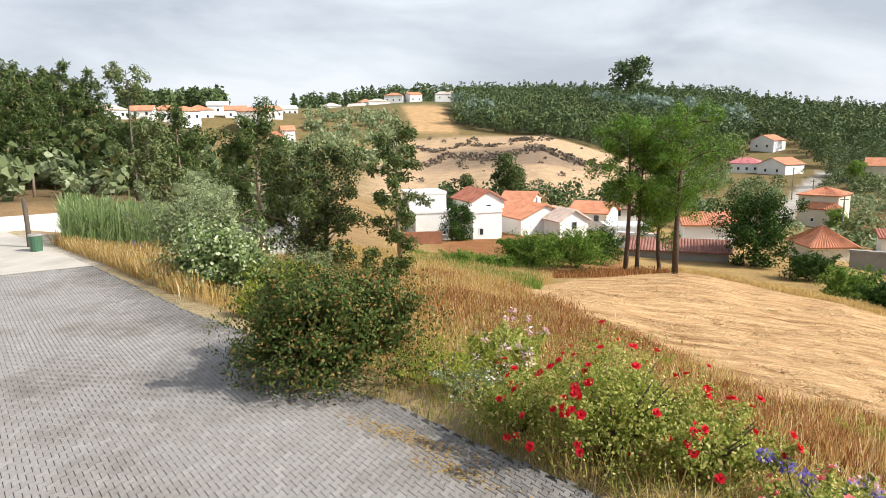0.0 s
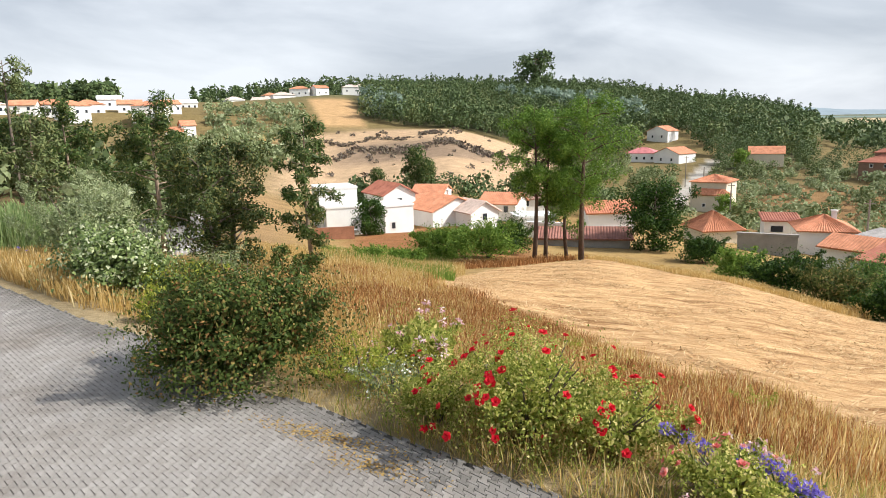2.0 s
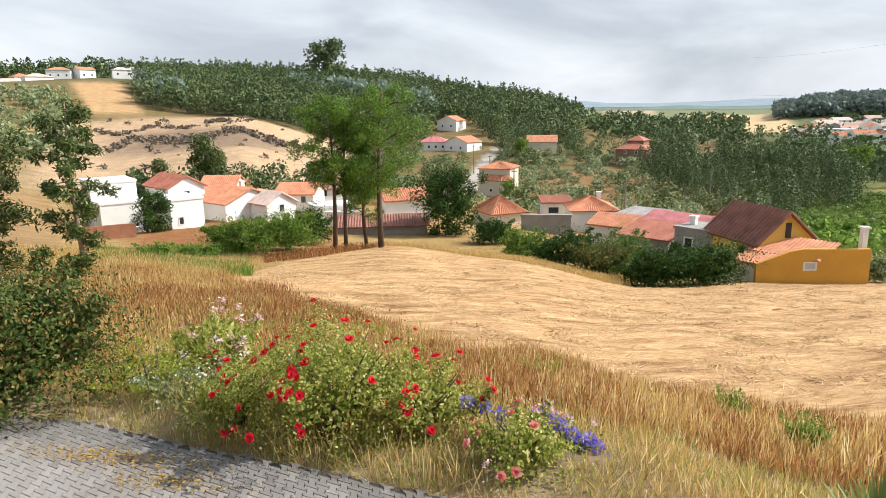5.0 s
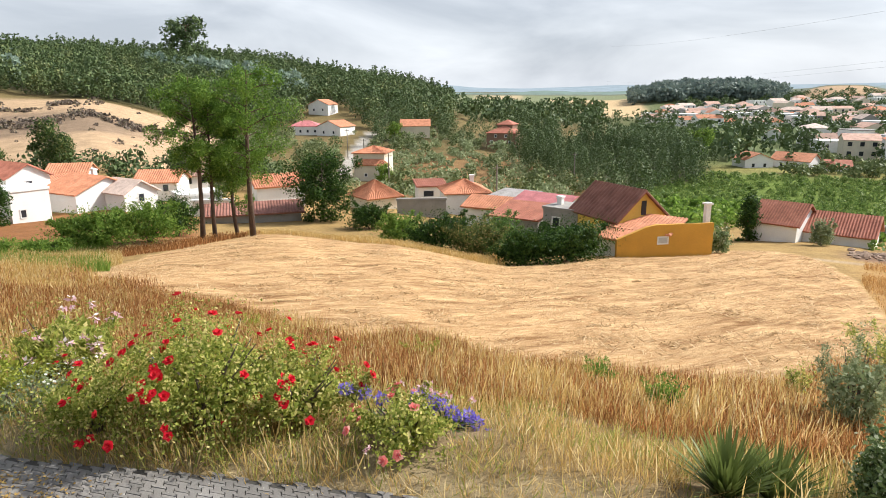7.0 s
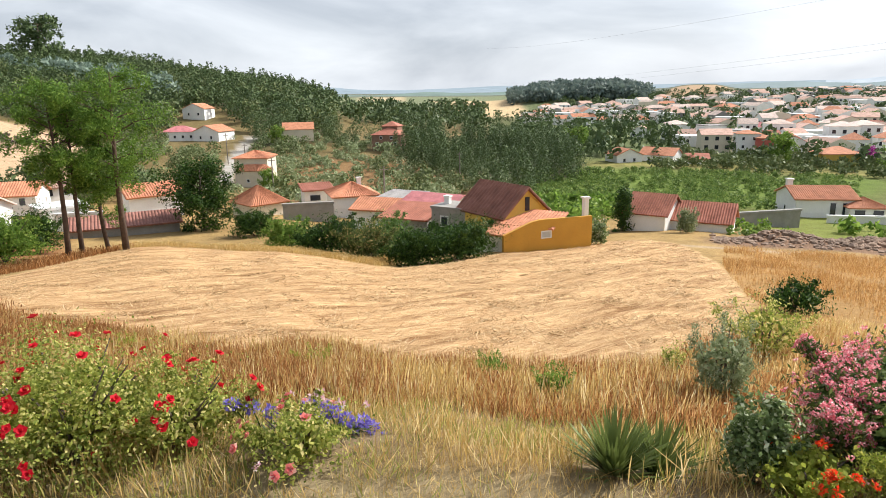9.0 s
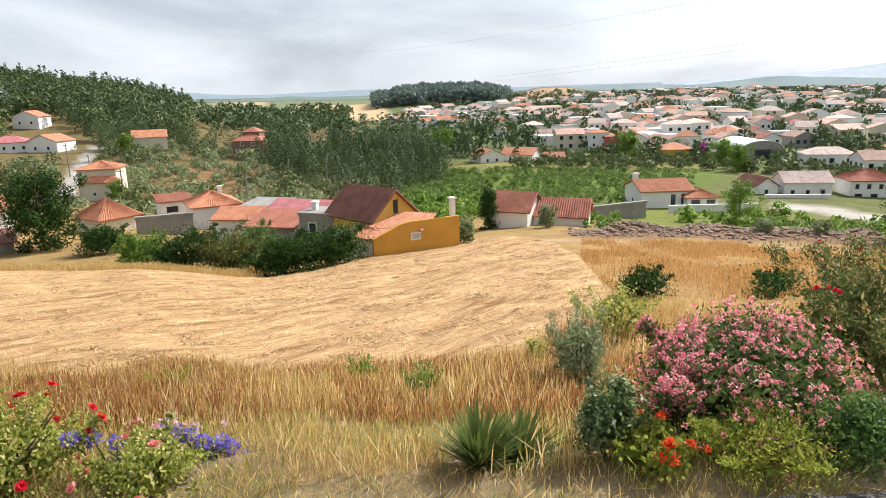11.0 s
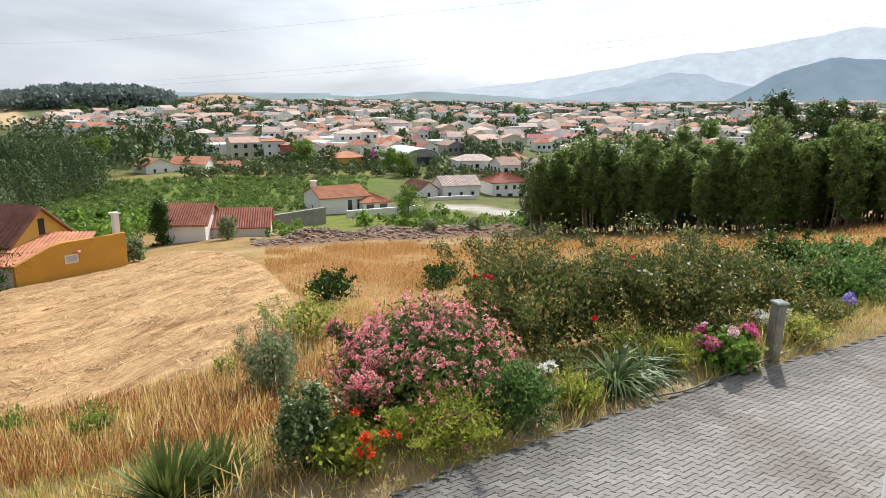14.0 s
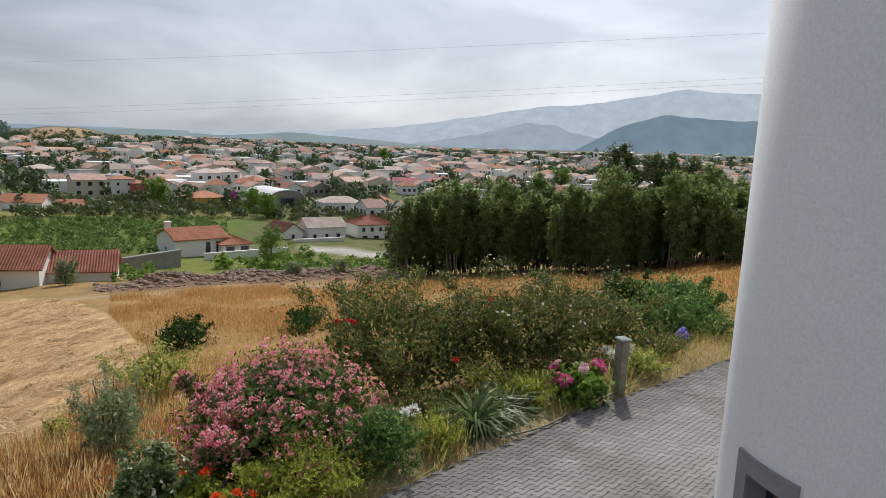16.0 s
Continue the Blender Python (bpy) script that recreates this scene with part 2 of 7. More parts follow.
def ground_z(x, y):
    x, y = np.asarray(x, float), np.asarray(y, float)
    r, az = np.hypot(x, y), np.degrees(np.arctan2(x, y))
    az = np.where(az < -130, az + 360, az)
    keys = np.array([p[0] for p in PROFILES], float)
    zs = np.stack([np.interp(r, p[1], p[2]) for p in PROFILES], 0)
    a = np.clip(az, keys[0], keys[-1])
    i = np.clip(np.searchsorted(keys, a, side="right") - 1, 0, len(keys) - 2)
    k = (a - keys[i]) / (keys[i + 1] - keys[i])
    k = smooth01(k) * 0.5 + k * 0.5
    z = np.take_along_axis(zs, i[None], 0)[0] * (1 - k) + np.take_along_axis(zs, i[None] + 1, 0)[0] * k
    z = z + ripple(x, y, 2.3) * 0.06 * smooth01((r - 9) / 10) + ripple(x, y, 11.0) * 0.25 * smooth01((r - 60) / 60)
    z = z + 10.0 * smooth01((r - 640) / 130) * np.exp(-(((az - 51.5) / 5.2) ** 4)) + 9.0 * smooth01((r - 820) / 120) * np.exp(-(((az - 61.2) / 2.3) ** 4))
    z = z + 1.0 * np.exp(-(((r - 62.5) / 2.6) ** 2)) * smooth01((az - 64) / 4) * smooth01((88 - az) / 3) * (0.75 + 0.35 * ripple(x, y, 1.4))
    behind = smooth01((np.abs(az - 39) - 95) / 30)
    z = z * (1 - behind)
    off = off_paving(x, y)
    return np.where(off > 0, z * smooth01(off / 1.2) - 0.03 * smooth01(1 - off), -0.09)


def spot(az, r):
    """The place on the ground in a direction and at a distance from the terrace."""
    x, y = r * math.sin(radians(az)), r * math.cos(radians(az))
    return Vector((x, y, float(ground_z(x, y))))

# ---- ground ----
def between(v, a, b, soft):
    return smooth01((v - a) / soft + 0.5) * smooth01((b - v) / soft + 0.5)


def mown(x, y):
    """How much of the ground is mown hay field."""
    r, az = np.hypot(x, y), np.degrees(np.arctan2(x, y))
    wob = ripple(x, y, 1.7) * 0.6 + ripple(x, y, 0.6) * 0.3 + ripple(x, y, 3.3) * 2.2 * smooth01((az - 52) / 10)
    near = np.interp(az, (-2.5, 6, 14, 22, 36, 47, 60, 65, 68), (27, 20.5, 17.3, 15.4, 13.6, 13, 13.4, 17, 24))
    far = np.interp(az, (-2.5, 5, 14, 24, 34, 45, 52, 57, 62, 66, 68), (27, 40, 48, 47, 44, 53, 57, 60, 48, 28, 24))
    return smooth01((r - near + wob) / 0.7) * smooth01((far - r + wob) / 1.5) * between(az + wob * 0.7, -2.5, 67.0, 2.2)


def ground_cover(x, y):
    """Base colours of soil and low growth by zone, with far haze and wood shade mixed in, and how much is mown hay."""
    r, az = np.hypot(x, y), np.degrees(np.arctan2(x, y))
    wob = ripple(x, y, 9.0) * 4 * smooth01((r - 60) / 60) + ripple(x, y, 2.0) * 0.6
    rr, aa = r + wob, az + wob * 40 / np.maximum(r, 20)
    col = np.empty(x.shape + (3,))
    col[:] = (0.38, 0.26, 0.11)  # dry grass

    def lay(mask, c):
        col[:] = col * (1 - mask[..., None]) + np.array(c) * mask[..., None]

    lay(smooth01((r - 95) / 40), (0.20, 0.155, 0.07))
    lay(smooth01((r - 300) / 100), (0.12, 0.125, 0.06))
    # far land: haze is put into its grey-green base colour
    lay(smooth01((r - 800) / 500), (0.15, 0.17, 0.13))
    lay(between(aa, -60, -12, 4) * between(rr, 22, 120, 10), (0.33, 0.22, 0.11))
    lay(between(aa, -10, 2, 3) * between(rr, 30, 52, 5) * 0.85, (0.14, 0.19, 0.04))
    lay(between(aa, -7, 9, 3) * between(rr, 54, 84, 8), (0.30, 0.14, 0.06))
    lay(between(aa, -13, 12, 4) * between(rr, 122, 235, 12), (0.50, 0.36, 0.23))
    lay(between(aa, -8, 7, 4) * between(rr + ripple(x, y, 14) * 10, 168, 190, 8) * 0.6, (0.13, 0.10, 0.085))
    lay(between(aa, -20, -13, 3) * between(rr, 170, 235, 15), (0.42, 0.29, 0.11))
    lay(between(az + (r - 290) * 0.012, -9.2, -5.6, 0.6) * between(r, 248, 345, 8), (0.50, 0.33, 0.17))
    lay(between(aa, 26, 43, 4) * between(rr, 96, 172, 12) * 0.8, (0.29, 0.17, 0.08))
    lay(between(aa, 46, 124, 4) * between(rr, 96, 420, 16) * 0.75, (0.13, 0.165, 0.05))
    lay(between(aa, 47, 74, 3) * between(rr, 112, 168, 8), (0.14, 0.20, 0.04))
    lay(between(aa, 52, 74, 3) * between(rr, 172, 186, 5) * 0.8, (0.30, 0.27, 0.09))
    lay(between(aa, 66, 90, 4) * between(rr, 74, 108, 6), (0.19, 0.22, 0.05))
    lay(between(aa, 63, 90, 3) * between(rr + ripple(x, y, 3) * 2, 56, 66, 3), (0.24, 0.15, 0.10))
    lay(between(az, 60, 88, 2) * between(r + ripple(x, y, 7) * 0.8, 51, 53.5, 0.8) * 0.9, (0.46, 0.36, 0.25))
    lay(between(aa, 64, 120, 4) * between(rr, 16, 50, 5) * 0.75, (0.42, 0.25, 0.10))
    lay(between(aa, 47, 126, 3) * between(rr, 200, 800, 40) * 0.85, (0.12, 0.155, 0.065))
    lay(between(aa, 26, 47, 4) * between(r, 560, 1500, 120), (0.20, 0.23, 0.13))
    lay(between(az + (r - 600) * 0.004, 40.5, 47.3, 0.8) * between(r, 470, 900, 40), (0.55, 0.42, 0.25))
    lay(between(az, 33.0, 37.0, 0.8) * between(r, 900, 1500, 90), (0.46, 0.38, 0.24))
    lay(between(az, 58.8, 63.6, 0.5) * between(r, 800, 1100, 40), (0.42, 0.30, 0.19))
    lay(between(az, np.interp(r, (140, 180, 230), (21.3, 22.4, 24.0)) - 0.5, np.interp(r, (140, 180, 230), (21.3, 22.4, 24.0)) + 0.7, 0.25) * between(r, 140, 235, 8), (0.42, 0.40, 0.37))
    lay(between(az, 79, 90, 1) * between(r + (az - 84) * 0.8, 112, 121, 2), (0.48, 0.46, 0.42))
    shaded_floor = (0.07, 0.07, 0.035)  # needles and low growth, with the woods' inner shade painted in
    lay(between(aa, -5.4, 31, 1.5) * smooth01((r - np.interp(az, (-5.5, 2, 10, 14, 18, 22, 25, 31), (268, 240, 240, 245, 290, 300, 250, 232))) / 15) * smooth01((520 - r) / 40), shaded_floor)
    lay(between(aa, 23.5, 51.5, 1.5) * smooth01((r - np.interp(az, (24, 28, 34, 38, 46, 51), (190, 215, 196, 165, 125, 150))) / 8) * smooth01((232 - r) / 15), shaded_floor)
    # ground of the gum wood: shade under the trees painted in dark brown
    lay(between(aa, -60, -17, 3) * between(rr, 48, 128, 12) * 0.8, (0.15, 0.11, 0.06))
    off = off_paving(x, y)
    lay(between(off, -3, 0.7, 0.6), (0.40, 0.32, 0.19))
    lay(between(off, 0.8, 3.2, 0.8) * between(az, 20, 64, 4) * (0.5 + 0.5 * ripple(x, y, 0.8)), (0.34, 0.30, 0.25))
    lay(between(az, -60, -34, 1.5) * between(r, 19, 27, 2), (0.55, 0.50, 0.42))
    hay = mown(x, y)
    lay(hay, (0.62, 0.45, 0.215))
    return np.clip(col, 0, 1), hay


def build_ground():
    rad = [0.0] + list(3.0 * 1.0345 ** np.arange(0, 218))
    rad = np.array(rad)
    az = np.radians(np.concatenate([np.arange(-46, 130, 0.4), np.arange(130, 314, 4.0)]))
    R, Z = np.meshgrid(rad, az, indexing="ij")
    x, y = R * np.sin(Z), R * np.cos(Z)
    z = ground_z(x, y)
    # clods and swaths left by the mower
    hay0 = mown(x, y)
    z = z + hay0 * (ripple(x + 1.5 * ripple(x, y, 4), y * 2.5, 0.55) * 0.055)
    nr, na = x.shape
    v = np.stack([x, y, z], -1).reshape(-1, 3)
    i = np.arange((nr - 1) * na)
    a, b = i, (i // na) * na + (i % na + 1) % na
    faces = np.stack([a, b, b + na, a + na], 1)
    me = bpy.data.meshes.new("ground")
    me.vertices.add(len(v))
    me.vertices.foreach_set("co", v.astype(np.float32).ravel())
    me.loops.add(faces.size)
    me.loops.foreach_set("vertex_index", faces[:, ::-1].astype(np.int32).ravel())
    me.polygons.add(len(faces))
    me.polygons.foreach_set("loop_start", np.arange(0, faces.size, 4, dtype=np.int32))
    me.polygons.foreach_set("loop_total", np.full(len(faces), 4, dtype=np.int32))
    me.update(calc_edges=True)
    me.polygons.foreach_set("use_smooth", np.ones(len(faces), dtype=bool))
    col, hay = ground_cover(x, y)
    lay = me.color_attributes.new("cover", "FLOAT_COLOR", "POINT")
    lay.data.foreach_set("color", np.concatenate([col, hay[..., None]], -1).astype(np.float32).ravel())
    m, nt, bsdf = node_material("ground_cover")
    at = nt.nodes.new("ShaderNodeAttribute")
    at.attribute_name = "cover"
    big = ramp(nt, tone(nt, 0.35, 6), [(0.3, (0.72, 0.70, 0.66)), (0.7, (1.12, 1.1, 1.06))])
    mid = ramp(nt, tone(nt, 3.0, 6, 0.7), [(0.28, (0.58, 0.54, 0.48)), (0.62, (1.1, 1.1, 1.1))])
    c = blend(nt, at.outputs["Color"], big, 0.9, "MULTIPLY")
    c = blend(nt, c, mid, 0.75, "MULTIPLY")
    # straw: long pale stalks lying in swaths
    straw_h = tone(nt, 1.6, 9, 0.72, stretch=(1.0, 3.4, 1.0))
    straw = ramp(nt, straw_h, [(0.30, (0.20, 0.11, 0.05)), (0.42, (0.44, 0.27, 0.13)), (0.62, (0.60, 0.42, 0.23))])
    swath = ramp(nt, tone(nt, 0.5, 7, 0.68, stretch=(0.6, 2.4, 1.0)), [(0.35, (0.48, 0.37, 0.28)), (0.45, (0.88, 0.83, 0.77)), (0.64, (1.25, 1.24, 1.22))])
    straw = blend(nt, straw, swath, 0.9, "MULTIPLY")
    c = blend(nt, c, straw, at.outputs["Alpha"])
    nt.links.new(c, bsdf.inputs["Base Color"])
    bsdf.inputs["Roughness"].default_value = 0.95
    bsdf.inputs["Specular IOR Level"].default_value = 0.1
    relief(nt, bsdf, straw_h, 0.8, 0.16)
    me.materials.append(m)
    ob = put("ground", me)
    tagged(ob, "sloping land with a mown hay field and dry grass", "ground", kind="structure")


build_ground()

# distant ridges beyond the valley: bare self-lit shapes, bluish haze put into their colour
def far_ridge(name, r, base, crest, colour, label):
    """A long hill with a rounded top; crest: pairs of direction and height."""
    n, verts, faces = 160, [], []
    steps = np.linspace(crest[0][0], crest[-1][0], n)
    hs = np.interp(steps, [c[0] for c in crest], [c[1] for c in crest])
    rng = np.random.default_rng(int(r))
    hs = np.convolve(np.pad(hs, 3, "edge"), np.ones(7) / 7, "valid")
    hs = hs + np.convolve(rng.normal(size=n + 4), np.ones(5) / 5, "valid") * (hs.max() - base) * 0.02
    hs = np.maximum(hs, base + 1)
    prof = ((0.90, 0.0), (0.95, 0.62), (0.985, 0.92), (1.0, 1.0), (1.05, 0.6), (1.12, 0.0))
    for a, h in zip(steps, hs):
        s, c = math.sin(radians(a)), math.cos(radians(a))
        for k, u in prof:
            verts.append((s * r * k, c * r * k, base + (h - base) * u))
    k = len(prof)
    for i in range(n - 1):
        for j in range(k - 1):
            faces.append((i * k + j, i * k + j + 1, (i + 1) * k + j + 1, (i + 1) * k + j))
    me = mesh_of(name, verts, faces)
    m, nt, bsdf = node_material(name + "_haze_glow")
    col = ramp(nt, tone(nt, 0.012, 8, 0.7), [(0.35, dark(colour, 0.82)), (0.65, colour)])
    # emission stands in for the pale air in front of the hill
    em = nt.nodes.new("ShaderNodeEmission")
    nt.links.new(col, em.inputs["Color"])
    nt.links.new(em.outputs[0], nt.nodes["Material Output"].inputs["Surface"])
    me.materials.append(m)
    for p in me.polygons:
        p.use_smooth = True
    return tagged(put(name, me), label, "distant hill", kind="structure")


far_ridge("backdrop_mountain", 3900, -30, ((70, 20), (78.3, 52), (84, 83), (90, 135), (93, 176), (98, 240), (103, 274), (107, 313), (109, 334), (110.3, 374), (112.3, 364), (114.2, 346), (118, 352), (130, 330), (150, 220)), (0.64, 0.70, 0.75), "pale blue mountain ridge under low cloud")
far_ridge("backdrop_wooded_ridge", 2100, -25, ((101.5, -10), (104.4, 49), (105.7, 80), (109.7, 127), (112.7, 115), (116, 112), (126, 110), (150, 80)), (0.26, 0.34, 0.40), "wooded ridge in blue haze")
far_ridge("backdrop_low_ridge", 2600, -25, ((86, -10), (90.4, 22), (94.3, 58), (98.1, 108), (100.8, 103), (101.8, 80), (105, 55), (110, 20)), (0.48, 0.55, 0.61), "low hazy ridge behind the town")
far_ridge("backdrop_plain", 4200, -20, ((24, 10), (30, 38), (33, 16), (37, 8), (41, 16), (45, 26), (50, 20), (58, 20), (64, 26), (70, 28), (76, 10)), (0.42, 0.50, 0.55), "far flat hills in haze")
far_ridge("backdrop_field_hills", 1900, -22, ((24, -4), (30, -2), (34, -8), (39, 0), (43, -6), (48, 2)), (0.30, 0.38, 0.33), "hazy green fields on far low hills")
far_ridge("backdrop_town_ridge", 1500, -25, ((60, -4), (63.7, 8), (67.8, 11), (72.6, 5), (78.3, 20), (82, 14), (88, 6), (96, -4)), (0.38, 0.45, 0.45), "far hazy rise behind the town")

# ---- houses ----
M_WHITE = plain("whitewash", (0.86, 0.85, 0.82), 0.9, 0.6, 0.10, 0.15, 12)
M_CREAM = plain("cream_plaster", (0.74, 0.66, 0.52), 0.9, 0.6, 0.12, 0.15, 12)
M_OCHRE = plain("ochre_plaster", (0.62, 0.33, 0.045), 0.9, 0.5, 0.15, 0.15, 12)
M_YELLOW = plain("yellow_plaster", (0.75, 0.50, 0.10), 0.9, 0.5, 0.12, 0.15, 12)
M_PINKISH = plain("red_plaster", (0.52, 0.13, 0.10), 0.9, 0.5, 0.12, 0.15, 12)
M_BROWNWALL = plain("brown_stone", (0.32, 0.19, 0.13), 0.95, 0.7, 0.3, 0.3, 6)
M_GREYWALL = plain("bare_concrete", (0.36, 0.34, 0.31), 0.95, 0.8, 0.3, 0.3, 10)
M_GLASSDARK = plain("dark_window_glass", (0.035, 0.04, 0.05), 0.12, 2, 0.2, 0)
M_FRAME = plain("white_frame", (0.75, 0.75, 0.73), 0.5, 2, 0.1, 0)


def roof_mat(name, c):
    """Clay tiles: weathered in patches, each roof different."""
    m, nt, bsdf = node_material(name)
    info = nt.nodes.new("ShaderNodeObjectInfo")
    big = ramp(nt, tone(nt, 0.8, 6, 0.7), [(0.3, dark(c, 0.62)), (0.5, c), (0.75, tuple(min(1, v * 1.2 + 0.04) for v in c))])
    fine = ramp(nt, tone(nt, 7.0, 4, 0.7), [(0.3, (0.65, 0.62, 0.6)), (0.7, (1.05, 1.05, 1.05))])
    col = blend(nt, big, fine, 0.7, "MULTIPLY")
    per = ramp(nt, info.outputs["Random"], [(0.0, (0.86, 0.84, 0.82)), (1.0, (1.1, 1.12, 1.15))])
    col = blend(nt, col, per, 1.0, "MULTIPLY")
    nt.links.new(col, bsdf.inputs["Base Color"])
    bsdf.inputs["Roughness"].default_value = 0.9
    relief(nt, bsdf, tone(nt, 5.0, 3), 0.4, 0.03)
    return m


M_ROOF = roof_mat("orange_tiles", (0.55, 0.23, 0.12))
M_ROOFRED = roof_mat("red_tiles", (0.40, 0.145, 0.09))
M_ROOFDARK = roof_mat("dark_red_tiles", (0.27, 0.115, 0.08))
M_ROOFPINK = roof_mat("pink_sheet", (0.50, 0.17, 0.17))
M_ROOFPALE = roof_mat("bleached_tiles", (0.68, 0.54, 0.46))
# town tiles: some distance haze is put into the pale colour
M_ROOFTOWN = roof_mat("hazed_town_tiles", (0.61, 0.39, 0.30))
M_ROOFOLD = roof_mat("old_brown_tiles", (0.46, 0.30, 0.23))
M_ROOFGREY = roof_mat("grey_sheet", (0.32, 0.31, 0.30))


def slope(bm, a, b, c, d, rib, thick=0.12):
    """A roof slope with eaves a-b and ridge d-c, ribbed along the fall where rib is given."""
    a, b, c, d = (Vector(v) for v in (a, b, c, d))
    nrm = (b - a).cross(d - a).normalized()
    n = max(int((b - a).length / rib) * 4, 1) if rib else 1
    top, low = [], []
    for i in range(n + 1):
        k = i / n
        lift = nrm * (rib * 0.28 * abs(math.sin(i * math.pi / 4)) if rib else 0.0)
        p, q = a.lerp(b, k), d.lerp(c, k)
        top.append((bm.verts.new(p + lift), bm.verts.new(q + lift)))
        low.append((bm.verts.new(p - nrm * thick), bm.verts.new(q - nrm * thick)))
    for i in range(n):
        bm.faces.new((top[i][0], top[i + 1][0], top[i + 1][1], top[i][1]))
        bm.faces.new((low[i][1], low[i + 1][1], low[i + 1][0], low[i][0]))
        bm.faces.new((low[i][0], low[i + 1][0], top[i + 1][0], top[i][0]))
        if (top[i][1].co - top[i + 1][1].co).length > 1e-5:
            bm.faces.new((top[i][1], top[i + 1][1], low[i + 1][1], low[i][1]))
    for s in (0, n):
        bm.faces.new((top[s][0], top[s][1], low[s][1], low[s][0]) if s == 0 else (low[s][0], low[s][1], top[s][1], top[s][0]))


def window_at(house, face, u, v, w, h, half_w, half_d, door=False, rich=False, far=False):
    """A framed window or door on one of the four walls; u along the wall, v above its foot."""
    turn = {"front": 0, "right": 90, "back": 180, "left": 270}[face]
    depth = half_d if face in ("front", "back") else half_w
    m = pose(0, 0, 0, 0, 0, turn) @ pose(u, -depth, v)
    bm = bmesh.new()
    if far:
        box(bm, -w / 2, -0.05, 0, w / 2, 0.02, h, m)
        part("window", bm, M_GLASSDARK, house)
        return
    t = 0.09 if rich else 0.12
    box(bm, -w / 2, -0.05, 0, -w / 2 + t, 0.02, h, m)
    box(bm, w / 2 - t, -0.05, 0, w / 2, 0.02, h, m)
    box(bm, -w / 2 + t, -0.05, h - t, w / 2 - t, 0.02, h, m)
    box(bm, -w / 2 + t, -0.06, 0, w / 2 - t, 0.02, t, m)
    win = part("door" if door else "window", bm, M_FRAME, house)
    bm = bmesh.new()
    box(bm, -w / 2 + t, -0.02, t, w / 2 - t, 0.01, h - t, m)
    part("pane", bm, M_GLASSDARK, win)


def house(name, az, r, w, d, h, roof="gable", rh=1.2, wall=None, tile=None, turn=0.0, wins=(), chimney=None, label="", rib=0.0, z=None, eave=0.35, axis="x", category="house", group="", far=False):
    wall, tile = wall or M_WHITE, tile or M_ROOF
    p = spot(az, r)
    if z is not None:
        p.z = z
    root = new(name)
    root.matrix_basis = pose(p.x, p.y, p.z, 0, 0, -az + turn)
    hw, hd = w / 2, d / 2
    bm = bmesh.new()
    box(bm, -hw, -hd, -2.0, hw, hd, h)
    if roof == "gable":
        e = rh * 0.98
        pts = ((-hw, 0, h + e), (hw, 0, h + e)) if axis == "x" else ((0, -hd, h + e), (0, hd, h + e))
        ends = (((-hw, -hd, h), (-hw, hd, h)), ((hw, -hd, h), (hw, hd, h))) if axis == "x" else (((-hw, -hd, h), (hw, -hd, h)), ((-hw, hd, h), (hw, hd, h)))
        for (a, b), top in zip(ends, pts):
            inward = Vector((0.2 if top[0] < 0 else -0.2, 0, 0)) if axis == "x" else Vector((0, 0.2 if top[1] < 0 else -0.2, 0))
            v = [bm.verts.new(Vector(q) + off) for off in (Vector(), inward) for q in (a, b, top)]
            for f in ((0, 1, 2), (5, 4, 3), (0, 3, 4, 1), (1, 4, 5, 2), (2, 5, 3, 0)):
                bm.faces.new([v[i] for i in f])
    bmesh.ops.recalc_face_normals(bm, faces=bm.faces[:])
    part("wall", bm, wall, root)
    bm = bmesh.new()
    lw, ld, dz = hw + eave, hd + eave, 0.12
    top = h + rh + 0.1
    low = h + dz - eave * rh / (hd if axis == "x" else hw) * 0.8
    if roof == "gable" and axis == "x":
        slope(bm, (-lw, -ld, low), (lw, -ld, low), (lw, 0, top), (-lw, 0, top), rib)
        slope(bm, (lw, ld, low), (-lw, ld, low), (-lw, 0, top), (lw, 0, top), rib)
    elif roof == "gable":
        slope(bm, (-lw, ld, low), (-lw, -ld, low), (0, -ld, top), (0, ld, top), rib)
        slope(bm, (lw, -ld, low), (lw, ld, low), (0, ld, top), (0, -ld, top), rib)
    elif roof == "hip":
        k = max(lw - ld, 0.02)
        k2 = max(ld - lw, 0.0)
        slope(bm, (-lw, -ld, low), (lw, -ld, low), (k, -k2, top), (-k, -k2, top), rib)
        slope(bm, (lw, ld, low), (-lw, ld, low), (-k, k2, top), (k, k2, top), rib)
        slope(bm, (lw, -ld, low), (lw, ld, low), (k, k2, top), (k, -k2, top), rib)
        slope(bm, (-lw, ld, low), (-lw, -ld, low), (-k, -k2, top), (-k, k2, top), rib)
    elif roof == "shed":
        slope(bm, (-lw, -ld, h + 0.15), (lw, -ld, h + 0.15), (lw, ld, h + rh), (-lw, ld, h + rh), rib)
    else:
        box(bm, -hw - 0.1, -hd - 0.1, h + 0.003, hw + 0.1, hd + 0.1, h + 0.25)
    part("roof", bm, tile, root)
    if chimney:
        cx, cy, cw, ch = chimney
        bm = bmesh.new()
        box(bm, cx - cw, cy - cw, h * 0.6, cx + cw, cy + cw, h + rh + ch)
        box(bm, cx - cw * 1.3, cy - cw * 1.3, h + rh + ch + 0.002, cx + cw * 1.3, cy + cw * 1.3, h + rh + ch + 0.15)
        part("chimney", bm, M_WHITE, root)
    for spec in wins:
        window_at(root, *spec[:5], hw, hd, door=len(spec) > 5, far=far)
    return tagged(root, label, category, group)


